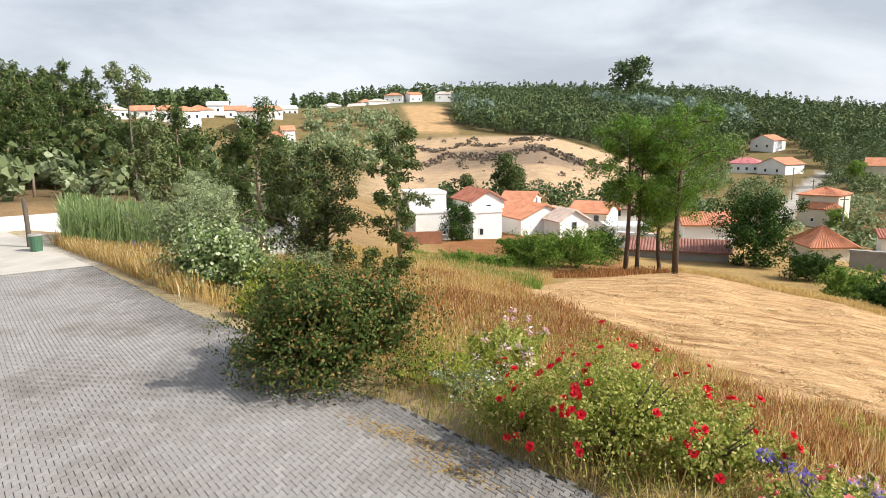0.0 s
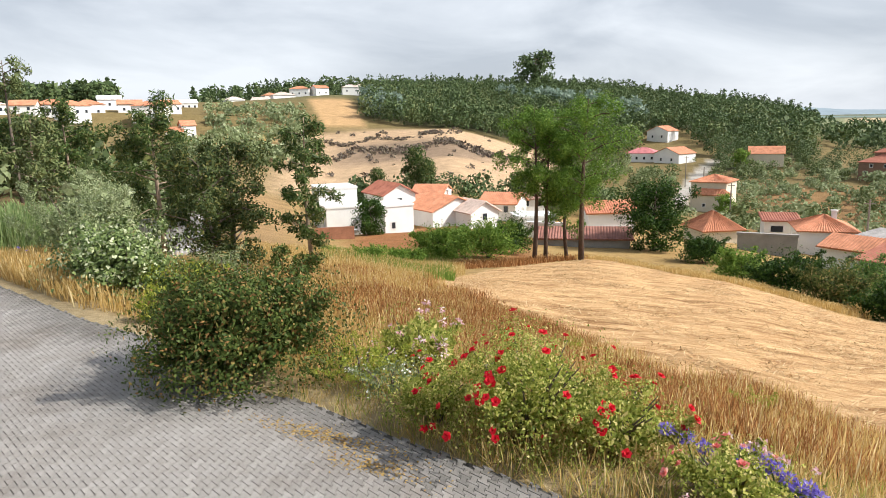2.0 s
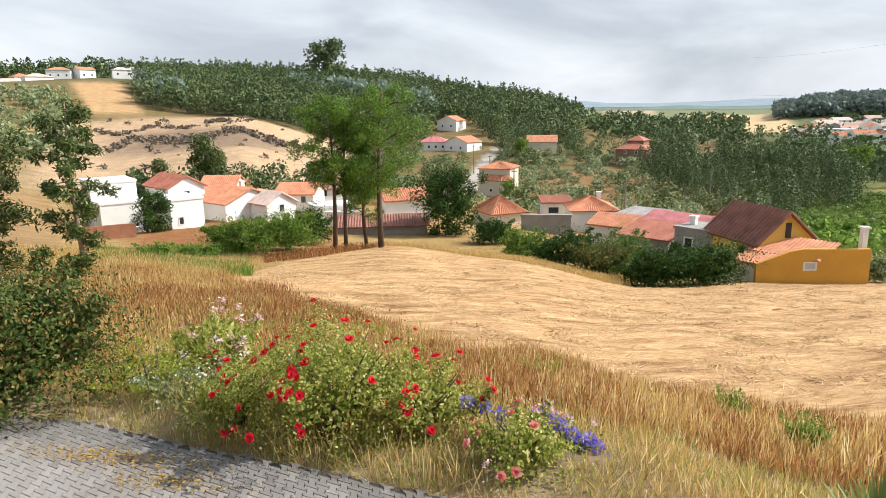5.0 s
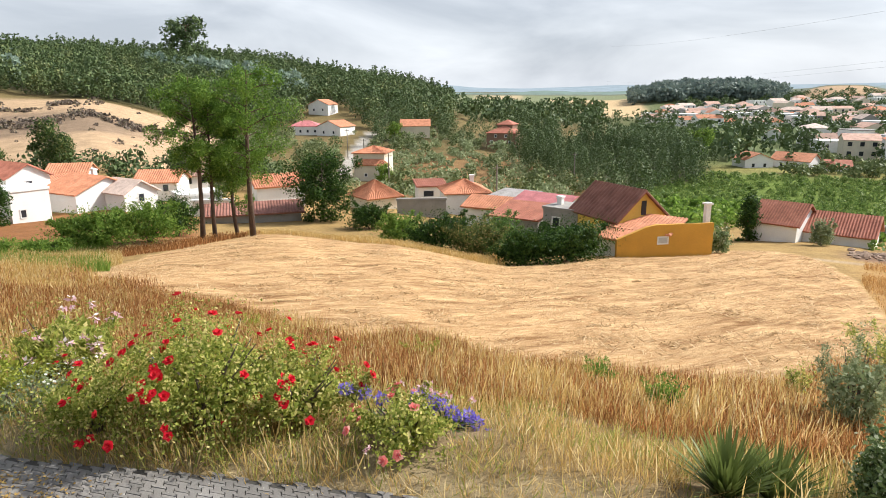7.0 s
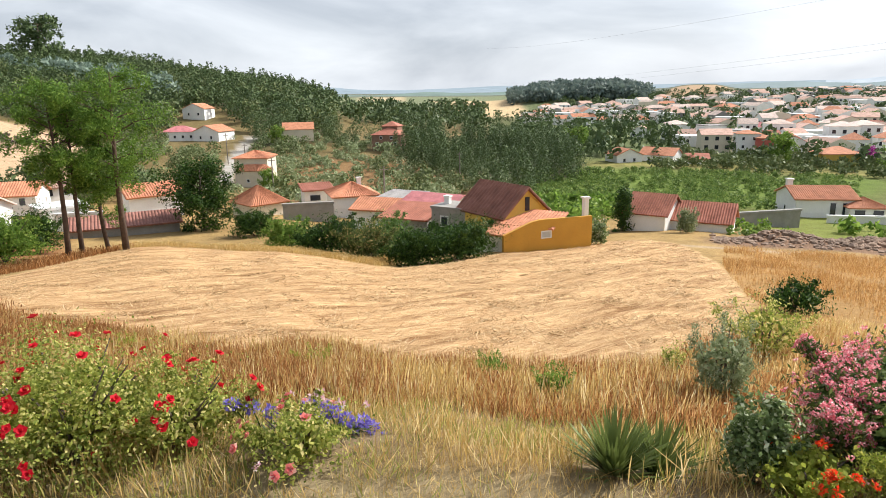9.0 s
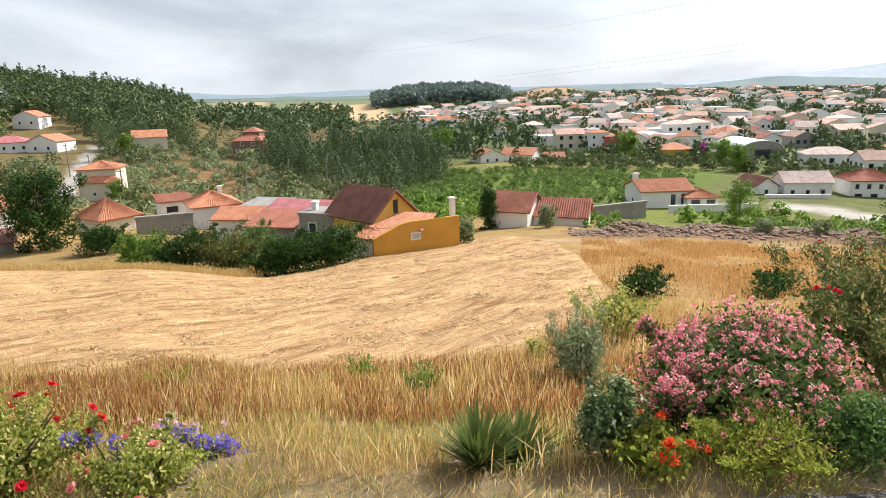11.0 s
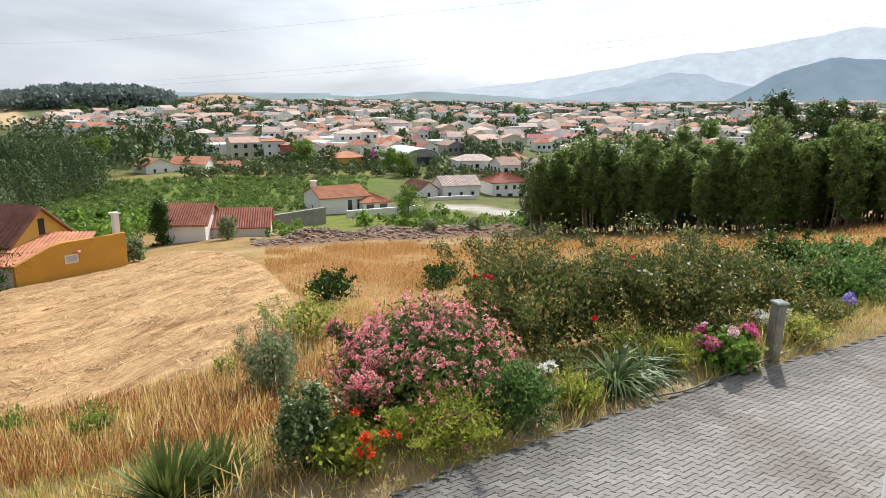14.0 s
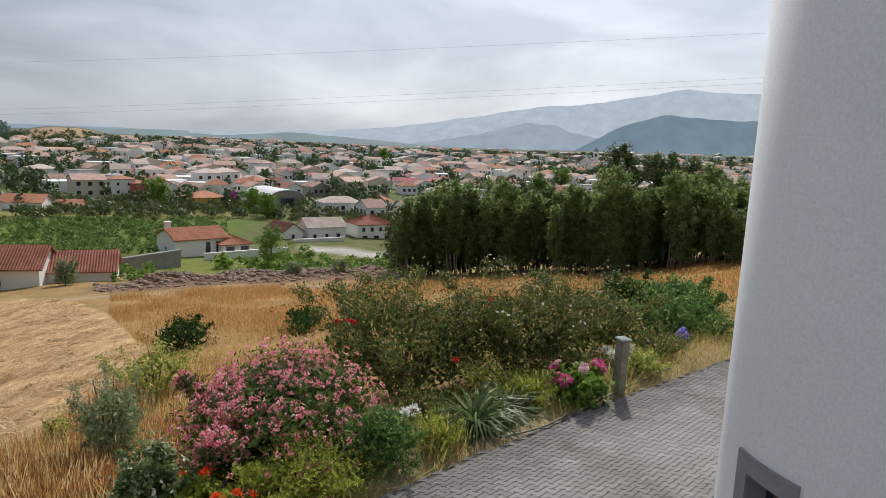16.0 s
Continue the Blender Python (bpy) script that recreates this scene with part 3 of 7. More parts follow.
def rows(face, n, w, v=1.0, ww=0.9, wh=1.1):
    return [(face, (i + 0.5) / n * w - w / 2, v, ww, wh) for i in range(n)]


WH = "white houses below the pines"
house("house", -8.2, 88, 5.0, 6, 4.6, "flat", 0, tile=M_WHITE, z=-9.4, turn=10, wins=[("right", 1, 1, 1, 1.2)], label="white flat-roofed house block beside tiled houses", group=WH)
house("house", -6.6, 85, 7.5, 3.0, 2.2, "flat", 0, tile=M_WHITE, z=-9.3, turn=10, label="low white annexe with a flat roof", group=WH)
house("house", -3.4, 92, 4.8, 7, 2.5, "gable", 1.4, z=-8.7, turn=24, tile=M_ROOFRED, axis="y", rib=0.3, wins=rows("front", 1, 4), label="white house with a red-brown tiled gable roof", group=WH)
house("house", -3.2, 82, 3.8, 5, 3.6, "flat", 0, tile=M_WHITE, z=-10.3, turn=20, wins=[("front", -0.8, 0.8, 0.7, 1.0), ("right", 0, 1, 0.8, 1)], label="white two-level house front with small windows", group=WH)
house("house", -0.6, 97, 3.6, 5, 1.8, "gable", 0.9, z=-9.8, turn=20, rib=0.3, label="small white house with orange tiles", group=WH)
house("house", 1.4, 88, 7.5, 6.5, 2.3, "gable", 1.6, z=-10.3, turn=32, axis="y", rib=0.3, wins=rows("right", 3, 6), chimney=(1.2, 0.5, 0.25, 0.5), label="white house with a wide orange tiled gable roof", group=WH)
house("house", 4.1, 85, 4.2, 5, 2.2, "gable", 1.3, z=-10.3, turn=32, axis="y", rib=0.3, tile=M_ROOFPALE, wins=rows("front", 1, 3), label="white house wing with bleached tiles", group=WH)
house("house", 6.7, 95, 5.4, 5, 2.3, "gable", 1.3, z=-10.6, turn=-20, rib=0.3, wins=rows("front", 2, 5), label="small white house with a tiled roof and two windows", group=WH)
house("shed", 9.2, 79, 4.6, 4, 1.7, "flat", 0, tile=M_WHITE, z=-9.8, turn=12, label="low white shed with a flat roof", category="shed", group=WH)
house("shed", 13.6, 70, 9.6, 3, 1.0, "shed", 0.9, wall=M_GREYWALL, tile=M_ROOFDARK, z=-10.2, rib=0.3, label="long low shed with dark ribbed tiles behind the pines", category="shed")
house("garden_wall", -5.4, 79.5, 8.5, 0.3, 1.2, "flat", 0, tile=M_WHITE, z=-10.7, turn=8, label="low white garden wall below the houses", category="wall")
house("garden_wall", 10.4, 76, 4.4, 0.3, 1.5, "flat", 0, tile=M_WHITE, z=-10.2, turn=-10, label="white yard wall beside the fruit trees", category="wall")
house("house", 0.4, 104, 5.0, 5, 2.4, "gable", 1.2, z=-10.0, turn=-18, rib=0.3, wins=rows("front", 2, 5), label="white house with orange tiles behind its neighbours", group=WH)
house("house", 9.0, 101, 4.6, 5, 2.2, "hip", 1.2, z=-10.6, turn=12, rib=0.3, tile=M_ROOFOLD, wins=rows("front", 2, 4), label="white house with a weathered brown roof", group=WH)
house("house", 15.6, 86, 6.0, 5, 2.2, "gable", 1.2, z=-10.6, turn=15, rib=0.3, label="white house behind the pine trunks", group=WH)
house("house", 24.1, 138, 6.6, 7, 6.0, "hip", 1.2, wall=M_CREAM, z=-15.3, turn=-16, rib=0.35, wins=[("front", 0.6, 1.4, 0.7, 0.8), ("front", 2.3, 3.4, 0.8, 0.9), ("right", 0, 3.2, 0.8, 0.9)], label="tall cream house with a stepped orange hipped roof")
house("porch", 24.0, 134.2, 6.0, 2.0, 3.7, "hip", 0.9, wall=M_CREAM, z=-15.2, turn=-16, rib=0.35, wins=[("front", -1.2, 1.2, 0.7, 0.8), ("front", 1.6, 2.3, 0.8, 0.8)], label="cream porch wing with a small hipped roof", category="house")
house("house", 24.1, 80, 4.4, 5, 1.9, "hip", 1.7, z=-11.2, turn=28, rib=0.3, tile=M_ROOF, wall=M_CREAM, label="cream bungalow with a steep orange pyramid roof")
house("house", 29.0, 91, 3.8, 4, 2.1, "shed", 0.6, z=-11.9, turn=8, rib=0.3, tile=M_ROOFRED, wins=[("front", -0.5, 0.7, 1.6, 1.0)], label="small house with a wide window under red tiles")
house("garden_wall", 28.2, 74, 5.6, 0.4, 1.8, "flat", 0, wall=M_GREYWALL, tile=M_GREYWALL, z=-10.9, label="bare grey concrete yard wall", category="wall")
house("house", 32.0, 83, 5.4, 6, 1.9, "hip", 1.3, z=-11.2, turn=10, rib=0.3, chimney=(1.0, 0, 0.25, 0.5), label="low house with an orange hipped roof and white chimney")
house("house", 34.6, 72, 4.8, 5, 1.7, "gable", 0.9, z=-11.0, turn=-25, rib=0.3, wins=[("front", 0.4, 0.4, 0.8, 0.9)], label="low white house with orange tiles among bushes")
house("shed", 36.4, 78, 4.6, 4, 2.2, "shed", 0.6, z=-11.6, turn=-30, rib=0.3, tile=M_ROOFGREY, wall=M_GREYWALL, label="shed under a grey sheet roof", category="shed")
house("shed", 37.3, 65, 5.0, 4, 1.4, "shed", 1.1, z=-10.6, turn=-28, rib=0.25, tile=M_ROOFRED, wall=M_GREYWALL, label="open shed with dark red ribbed tiles", category="shed")
house("house", 39.6, 70, 6.0, 6, 1.9, "gable", 1.0, z=-10.6, turn=-32, rib=0.0, tile=M_ROOFPINK, label="white house under a pink sheet roof")
house("house", 41.3, 61, 3.6, 3.4, 2.6, "flat", 0, z=-10.2, turn=-30, wall=M_GREYWALL, tile=M_GREYWALL, wins=[("front", -0.4, 0.9, 0.9, 1.1, True)], chimney=(-1.0, 0, 0.25, 0.9), label="bare grey cube house with a white chimney")

# the ochre house at the field's edge
house("ochre_house", 45.4, 58.5, 6.2, 5.2, 1.4, "gable", 2.3, wall=M_YELLOW, tile=M_ROOFDARK, z=-8.8, turn=-50, rib=0.42, axis="x", far=True, wins=[("right", 0.1, 1.7, 0.5, 1.2)], label="yellow house with a dark red tiled gable roof")
house("ochre_wing", 47.9, 54.8, 4.6, 3.0, 1.2, "shed", 0.9, wall=M_OCHRE, tile=M_ROOF, z=-9.2, turn=-22, rib=0.28, label="ochre lean-to with an orange tiled roof", category="house")
house("ochre_annexe", 45.6, 53.6, 3.2, 3.0, 0.9, "shed", 1.0, wall=M_WHITE, tile=M_ROOF, z=-9.4, turn=-34, rib=0.28, label="small white annexe with orange tiles", category="house")


def yard_wall():
    """The ochre wall whose foot follows the field's edge and whose top steps down."""
    a, b = spot(45.4, 50.6), spot(53.1, 54.5)
    way = Vector((b.x - a.x, b.y - a.y, 0))
    ln = way.length
    ang = math.degrees(math.atan2(way.y, way.x))
    root = new("ochre_yard_wall")
    root.matrix_basis = pose(a.x, a.y, 0, 0, 0, ang)
    bm = bmesh.new()
    n = 10
    prof = [(0, -8.1), (0.30 * ln, -7.2), (0.31 * ln, -7.05), (ln, -7.1)]
    xs, zs = [p[0] for p in prof], [p[1] for p in prof]
    tops = [np.interp(ln * i / n, xs, zs) for i in range(n + 1)]
    v = [[bm.verts.new((ln * i / n, y, z)) for i in range(n + 1) for z in (-13.0, tops[i])] for y in (-0.15, 0.15)]
    f, g = v
    for i in range(n):
        k = 2 * i
        bm.faces.new((f[k], f[k + 2], f[k + 3], f[k + 1]))
        bm.faces.new((g[k + 1], g[k + 3], g[k + 2], g[k]))
        bm.faces.new((f[k + 1], f[k + 3], g[k + 3], g[k + 1]))
    bm.faces.new((f[1], g[1], g[0], f[0]))
    bm.faces.new((f[-2], g[-2], g[-1], f[-1]))
    part("wall", bm, M_OCHRE, root)
    m = pose(ln * 0.47, -0.16, -8.62)
    bm = bmesh.new()
    for q in ((-0.48, -0.04, 0, 0.48, 0.0, 0.09), (-0.48, -0.04, 0.55, 0.48, 0.0, 0.64), (-0.48, -0.04, 0.09, -0.38, 0.0, 0.55), (0.38, -0.04, 0.09, 0.48, 0.0, 0.55)):
        box(bm, *q, m)
    w = part("window", bm, M_FRAME, root)
    bm = bmesh.new()
    box(bm, -0.38, -0.015, 0.09, 0.38, 0.0, 0.55, m)
    part("pane", bm, plain("frosted_pane", (0.5, 0.52, 0.5), 0.3, 5, 0.2, 0), w)
    bm = bmesh.new()
    box(bm, ln - 0.55, 0.2, -8, ln - 0.15, 0.6, -5.7)
    box(bm, ln - 0.65, 0.1, -5.698, ln - 0.05, 0.7, -5.55)
    part("chimney", bm, M_WHITE, root)
    tagged(root, "ochre rendered yard wall with a small framed window", "wall")


yard_wall()
house("barn", 58.3, 73, 4.2, 5.5, 2.3, "gable", 1.7, z=-12.0, turn=-18, rib=0.25, tile=M_ROOFRED, label="white barn with mottled red tiles", category="barn", group="barns")
house("barn", 62.2, 73.5, 6.0, 4.5, 1.6, "gable", 1.6, z=-12.0, turn=-8, rib=0.25, tile=M_ROOFRED, label="long low barn with mottled red tiles", category="barn", group="barns")
house("boundary_wall", 66.4, 88, 11.5, 0.4, 2.1, "flat", 0, z=-14.2, turn=38, wall=M_GREYWALL, tile=M_GREYWALL, label="grey concrete boundary wall", category="wall")
house("villa", 70.2, 112, 8.4, 8, 3.3, "gable", 1.4, z=-16.3, turn=22, rib=0.3, wins=[("left", 0, 1, 0.8, 0.9), ("front", 2.6, 0.9, 1.0, 2.0, True), ("front", 0.9, 0.9, 1.0, 2.0, True)], chimney=(-3.4, 1.5, 0.4, 0.8), label="white villa with an orange roof and arched porch")
house("garage", 73.3, 111, 5.0, 5, 2.1, "hip", 1.1, z=-16.0, turn=22, rib=0.3, wins=[("front", -1.2, 0.1, 1.6, 1.8, True), ("front", 1.2, 0.1, 1.6, 1.8, True)], label="white garage wing with two doors", category="garage")
house("boundary_wall", 74.6, 105, 13.5, 0.3, 1.1, "flat", 0, z=-15.6, turn=24, tile=M_WHITE, label="low white garden wall in front of the villa", category="wall")
house("house", 77.6, 138, 4.6, 7, 2.6, "gable", 1.6, z=-18.0, turn=32, axis="y", rib=0.3, tile=M_ROOFDARK, wins=rows("front", 1, 3), label="white house with a dark gable roof")
house("house", 80.8, 141, 8.5, 6, 3.4, "gable", 1.7, z=-18.2, turn=22, rib=0.3, tile=M_ROOFPALE, wins=rows("front", 3, 8) + [("front", 2.6, 0.3, 1.2, 2.0, True)], label="white house with a pale tiled roof and three windows")
house("house", 85.0, 145, 8.4, 7, 4.0, "hip", 1.7, z=-18.4, turn=24, rib=0.3, tile=M_ROOFRED, wins=rows("front", 4, 8, 2.4) + rows("front", 3, 8, 0.3, 1.4, 1.4), label="unfinished two-storey white house with a balcony")
house("boundary_wall", 80.6, 131, 11.0, 0.3, 1.5, "flat", 0, z=-17.8, turn=24, tile=M_WHITE, label="white wall along the lane", category="wall")
house("yellow_house", 71.2, 200, 9.5, 8, 3.8, "hip", 1.6, wall=M_YELLOW, z=-18.0, turn=24, wins=rows("front", 3, 9, 1.2), label="yellow house with an orange hipped roof")
house("red_house", 66.2, 220, 5.0, 7, 4.4, "hip", 0.8, wall=M_PINKISH, z=-16.4, turn=10, wins=rows("front", 2, 5), label="red-painted two-storey house in the town")
house("house", 65.0, 221, 6.6, 7, 5.2, "hip", 0.9, z=-16.0, turn=10, wins=rows("front", 2, 6, 0.8) + rows("front", 2, 6, 3.2), label="tall white house with dark windows")
house("house", 55.6, 190, 7.5, 7, 3.0, "gable", 1.6, z=-17.8, turn=28, axis="y", tile=M_ROOF, wins=rows("front", 2, 6), label="white gabled farmhouse by the vines")
house("house", 58.6, 193, 9.5, 7, 2.8, "gable", 1.8, z=-17.8, turn=-20, wins=rows("front", 2, 8), label="white farmhouse with an orange roof by the vines")
house("house", 61.4, 188, 5.5, 6, 2.2, "gable", 1.4, z=-17.8, turn=10, tile=M_ROOFRED, label="small barn-like house with a dark red roof")
UP = "houses below the wooded hill"
house("house", 18.5, 235, 10.5, 8, 3.4, "hip", 1.7, z=-12.0, turn=-12, tile=M_ROOFPINK, wins=rows("front", 4, 10, 1.2), label="white bungalow with a pinkish hipped roof", group=UP)
house("house", 21.0, 229, 9.5, 9, 3.4, "gable", 2.0, z=-12.0, turn=-35, axis="y", wins=rows("front", 2, 8, 1.0), label="white house with an orange gable roof by the lane", group=UP)
house("house", 20.0, 275, 9.0, 8, 4.0, "gable", 2.0, z=-6.2, turn=-30, axis="y", wins=rows("front", 2, 8, 1.4), label="white house with an orange roof at the wood's edge", group=UP)
house("house", 27.8, 210, 9.0, 6, 1.7, "gable", 1.9, z=-9.4, turn=0, tile=M_ROOF, wall=M_CREAM, label="low house under a wide orange roof", group=UP)
house("red_house", 35.6, 190, 8.5, 8, 4.2, "hip", 1.8, z=-12.9, turn=-18, tile=M_ROOFRED, wall=M_BROWNWALL, wins=rows("front", 3, 8, 1.0) + rows("front", 2, 6, 2.9, 0.8, 0.9), label="dark red house with a hipped roof among trees", group=UP)
house("house", 35.8, 192, 4.5, 5, 6.4, "hip", 1.2, z=-12.9, turn=-18, tile=M_ROOFRED, wall=M_BROWNWALL, label="upper storey of the dark red house", group=UP)
HT = "houses on the hilltop"
for k, (az, r, w, d, h, z, rt, tl, tn) in enumerate((
        (-19.6, 240, 4.5, 6, 5.0, 0.0, "gable", M_ROOF, 10), (-20.6, 238, 5.5, 6, 2.8, 0.2, "gable", M_ROOF, 0), (-14.2, 262, 8, 6, 2.2, 0.0, "flat", M_WHITE, 0),
        (-6.8, 266, 14, 7, 2.2, 0.1, "gable", M_ROOF, 5), (-15.8, 360, 9, 7, 3.4, 14.6, "hip", M_ROOFPALE, 20), (-13.6, 365, 9, 7, 3.2, 14.6, "gable", M_ROOFPALE, -20),
        (-11.9, 370, 12, 9, 5.2, 15.2, "hip", M_ROOFPALE, 15), (-10.4, 392, 11, 8, 4.2, 20.6, "hip", M_ROOF, -10), (-8.8, 392, 8, 8, 4.2, 20.8, "gable", M_ROOF, 25),
        (-5.8, 402, 16, 8, 3.8, 22.0, "hip", M_ROOFPALE, 5), (-26.5, 266, 9, 7, 4.0, 9.2, "hip", M_ROOF, 15), (-28.9, 250, 9, 7, 3.4, 9.3, "hip", M_ROOF, -10),
        (-23.6, 268, 8, 7, 3.4, 9.8, "gable", M_ROOF, 0), (-20.9, 268, 7.5, 7, 3.2, 9.8, "gable", M_ROOF, 20), (-30.6, 236, 7, 6, 2.6, 9.4, "gable", M_ROOF, -15),
        (-33.0, 228, 9, 7, 3.0, 9.0, "hip", M_ROOFPALE, 12), (-35.6, 222, 7, 7, 3.0, 8.6, "gable", M_ROOF, 0), (-25.0, 280, 8, 7, 3.4, 12.0, "gable", M_WHITE, 0),
        (-38.6, 214, 9, 7, 3.0, 8.4, "gable", M_ROOF, 20), (-27.6, 236, 8, 7, 3.4, 8.4, "hip", M_ROOF, 25), (-22.2, 250, 10, 8, 3.8, 8.2, "hip", M_ROOF, -15),
        (-31.8, 246, 8, 7, 3.6, 9.0, "flat", M_WHITE, 10), (-34.4, 238, 9, 7, 3.4, 9.4, "gable", M_ROOFPALE, 20), (-19.4, 300, 7, 7, 3.0, 11.4, "gable", M_WHITE, 10), (-12.9, 380, 8, 7, 3.4, 17.4, "hip", M_ROOF, 20))):
    house("house", az, r, w, d, h, rt, 1.6 if rt != "flat" else 0, z=z - 0.3, turn=tn, tile=tl, wins=rows("front", 2 + k % 2, w, 1.0, 1.0, 1.2), label="white hilltop house with a tiled roof" if rt != "flat" else "white flat-roofed hilltop building", group=HT)


# ---- the town across the valley ----
def town():
    """The nearer houses one by one, the far ones as one growth of small buildings."""
    rng = np.random.default_rng(11)
    protos = []
    for k in range(12):
        w, d, h = rng.uniform(6.5, 12), rng.uniform(6, 9), (3.0, 3.4, 5.6, 3.2, 6.0, 3.3, 5.4, 3.1, 2.8, 6.2, 3.5, 3.0)[k]
        kind = ("gable", "hip", "gable", "flat", "hip", "gable", "gable", "hip", "gable", "flat", "gable", "gable")[k]
        tl = (M_ROOFTOWN, M_ROOF, M_ROOFPALE, M_WHITE, M_ROOFPALE, M_ROOFOLD, M_ROOFTOWN, M_ROOFPALE, M_ROOFRED, M_ROOFGREY, M_ROOFPINK, M_ROOFOLD)[k]
        wl = (M_WHITE, M_WHITE, M_WHITE, M_WHITE, M_WHITE, M_GREYWALL, M_CREAM, M_WHITE, M_WHITE, M_WHITE, M_WHITE, M_WHITE)[k]
        wins = rows("front", 3, w, 1.0, 1.1, 1.2) + rows("right", 2, d, 1.0, 1.0, 1.2)
        if h > 5:
            wins += rows("front", 3, w, 3.7, 1.1, 1.2)
        protos.append(house("town_house", 75, 300, w, d, h, kind, rng.uniform(1.2, 2.0) if kind != "flat" else 0, wl, tl, wins=wins, axis="xy"[k % 2], label="white town house with a tiled roof" if kind != "flat" else "white flat-roofed town building", group="town houses", far=True, eave=0.25))
    walls = (M_WHITE, M_WHITE, M_CREAM, M_GREYWALL)
    tiles = (M_ROOFTOWN, M_ROOFPALE, M_ROOFOLD, M_ROOF, M_WHITE)
    verts, faces, mats = [], [], []

    def far_house(x, y, z, turn):
        w, d, h = rng.uniform(4, 8), rng.uniform(3.5, 5), rng.choice([2.8, 3.2, 5.4, 6.0])
        rise = rng.choice([0.05, 1.4, 1.8, 2.1])
        c, s = math.cos(turn), math.sin(turn)
        b = len(verts)
        hip = w * rng.choice([0.0, 0.0, 0.55])
        for u, v, q in ((-w, -d, -2), (w, -d, -2), (w, d, -2), (-w, d, -2), (-w, -d, h), (w, -d, h), (w, d, h), (-w, d, h), (-w + hip, 0, h + rise), (w - hip, 0, h + rise)):
            verts.append((x + u * c - v * s, y + u * s + v * c, z + q))
        wall = int(rng.choice([0, 0, 0, 1, 2, 3]))
        tile = 4 + (4 if rise < 1 else int(rng.choice([0, 0, 1, 1, 2, 3])))
        for f in ((0, 1, 5, 4), (1, 2, 6, 5), (2, 3, 7, 6), (3, 0, 4, 7)):
            faces.append(tuple(b + i for i in f))
            mats.append(wall)
        for f, ends in (((4, 5, 9, 8), False), ((6, 7, 8, 9), False), ((5, 6, 9), True), ((7, 4, 8), True)):
            faces.append(tuple(b + i for i in f))
            mats.append(wall if ends and hip == 0 else tile)
        for lev in range(1 if h < 4 else 2):
            for k in range(3):
                u = (k - 1) * w * 0.62 + rng.uniform(-0.3, 0.3)
                b = len(verts)
                q = 0.9 + lev * 2.7
                for uu, zz in ((u - 0.6, q), (u + 0.6, q), (u + 0.6, q + 1.3), (u - 0.6, q + 1.3)):
                    v = -d - 0.06
                    verts.append((x + uu * c - v * s, y + uu * s + v * c, z + zz))
                faces.append((b, b + 1, b + 2, b + 3))
                mats.append(9)

    used, first, near = [], set(), 0
    for _ in range(14000):
        if len(used) >= 900:
            break
        az = rng.uniform(47, 122)
        r = 18.0 / math.tan(radians(rng.uniform(1.05, 5.6)))
        inner = np.interp(az, (47, 56, 62, 66, 76, 88, 122), (420, 290, 225, 230, 205, 180, 240))
        outer = np.interp(az, (47, 57, 62, 80, 122), (520, 620, 800, 1000, 1000))
        if not inner < r < outer:
            continue
        x, y = r * math.sin(radians(az)), r * math.cos(radians(az))
        if any((x - u) ** 2 + (y - v) ** 2 < (8.0 + r * 0.006) ** 2 for u, v in used):
            continue
        if float(ripple(np.array(x), np.array(y), 30.0)) > 0.5 and r < 600:
            continue
        used.append((x, y))
        z = float(ground_z(x, y)) + 0.1
        turn = -az + rng.choice([14, 24, 34, 110, 122, -70]) + rng.normal() * 8
        if r > 330 or near >= 150:
            far_house(x, y, z, radians(turn))
            continue
        near += 1
        k = int(rng.integers(0, len(protos)))
        m = pose(x, y, z, 0, 0, turn)
        if k in first:
            copy_thing(protos[k], m)
        else:
            first.add(k)
            protos[k].matrix_basis = m
    me = mesh_of("far_town", verts, faces)
    for mt in walls + tiles + (M_GLASSDARK,):
        me.materials.append(mt)
    me.polygons.foreach_set("material_index", np.array(mats, dtype=np.int32))
    tagged(put("far_town", me), "white houses with pale tiled roofs across the valley", "houses", kind="stuff")
    return used


TOWN = town()


def hangar():
    p = spot(76.8, 214)
    root = new("hangar")
    root.matrix_basis = pose(p.x, p.y, -18.2, 0, 0, -76.8 + 25)
    bm = bmesh.new()
    n, prof = 12, []
    for i in range(n + 1):
        a = math.pi * i / n
        prof.append((-6 * math.cos(a), 3.6 + 2.4 * math.sin(a)))
    ring = [[bm.verts.new((x, y, z)) for x, z in prof] for y in (-9.3, 9)]
    ring2 = [[bm.verts.new((x * 0.97, y, z - 0.15)) for x, z in prof] for y in (-9.3, 9)]
    for i in range(n):
        bm.faces.new((ring[0][i], ring[0][i + 1], ring[1][i + 1], ring[1][i]))
        bm.faces.new((ring2[1][i], ring2[1][i + 1], ring2[0][i + 1], ring2[0][i]))
        bm.faces.new((ring2[0][i], ring2[0][i + 1], ring[0][i + 1], ring[0][i]))
    part("roof", bm, M_WHITE, root)
    bm = bmesh.new()
    box(bm, -5.8, -9, -2, 5.8, 8.9, 3.6)
    f = [bm.verts.new((x * 0.96, -9.0, z - 0.2)) for x, z in prof]
    bm.faces.new(f)
    part("wall", bm, M_GREYWALL, root)
    bm = bmesh.new()
    box(bm, -2.2, -9.1, 0, 2.2, -8.98, 3.4)
    part("door", bm, M_GLASSDARK, root)
    tagged(root, "white barrel-roofed hall in the town", "hall")


hangar()


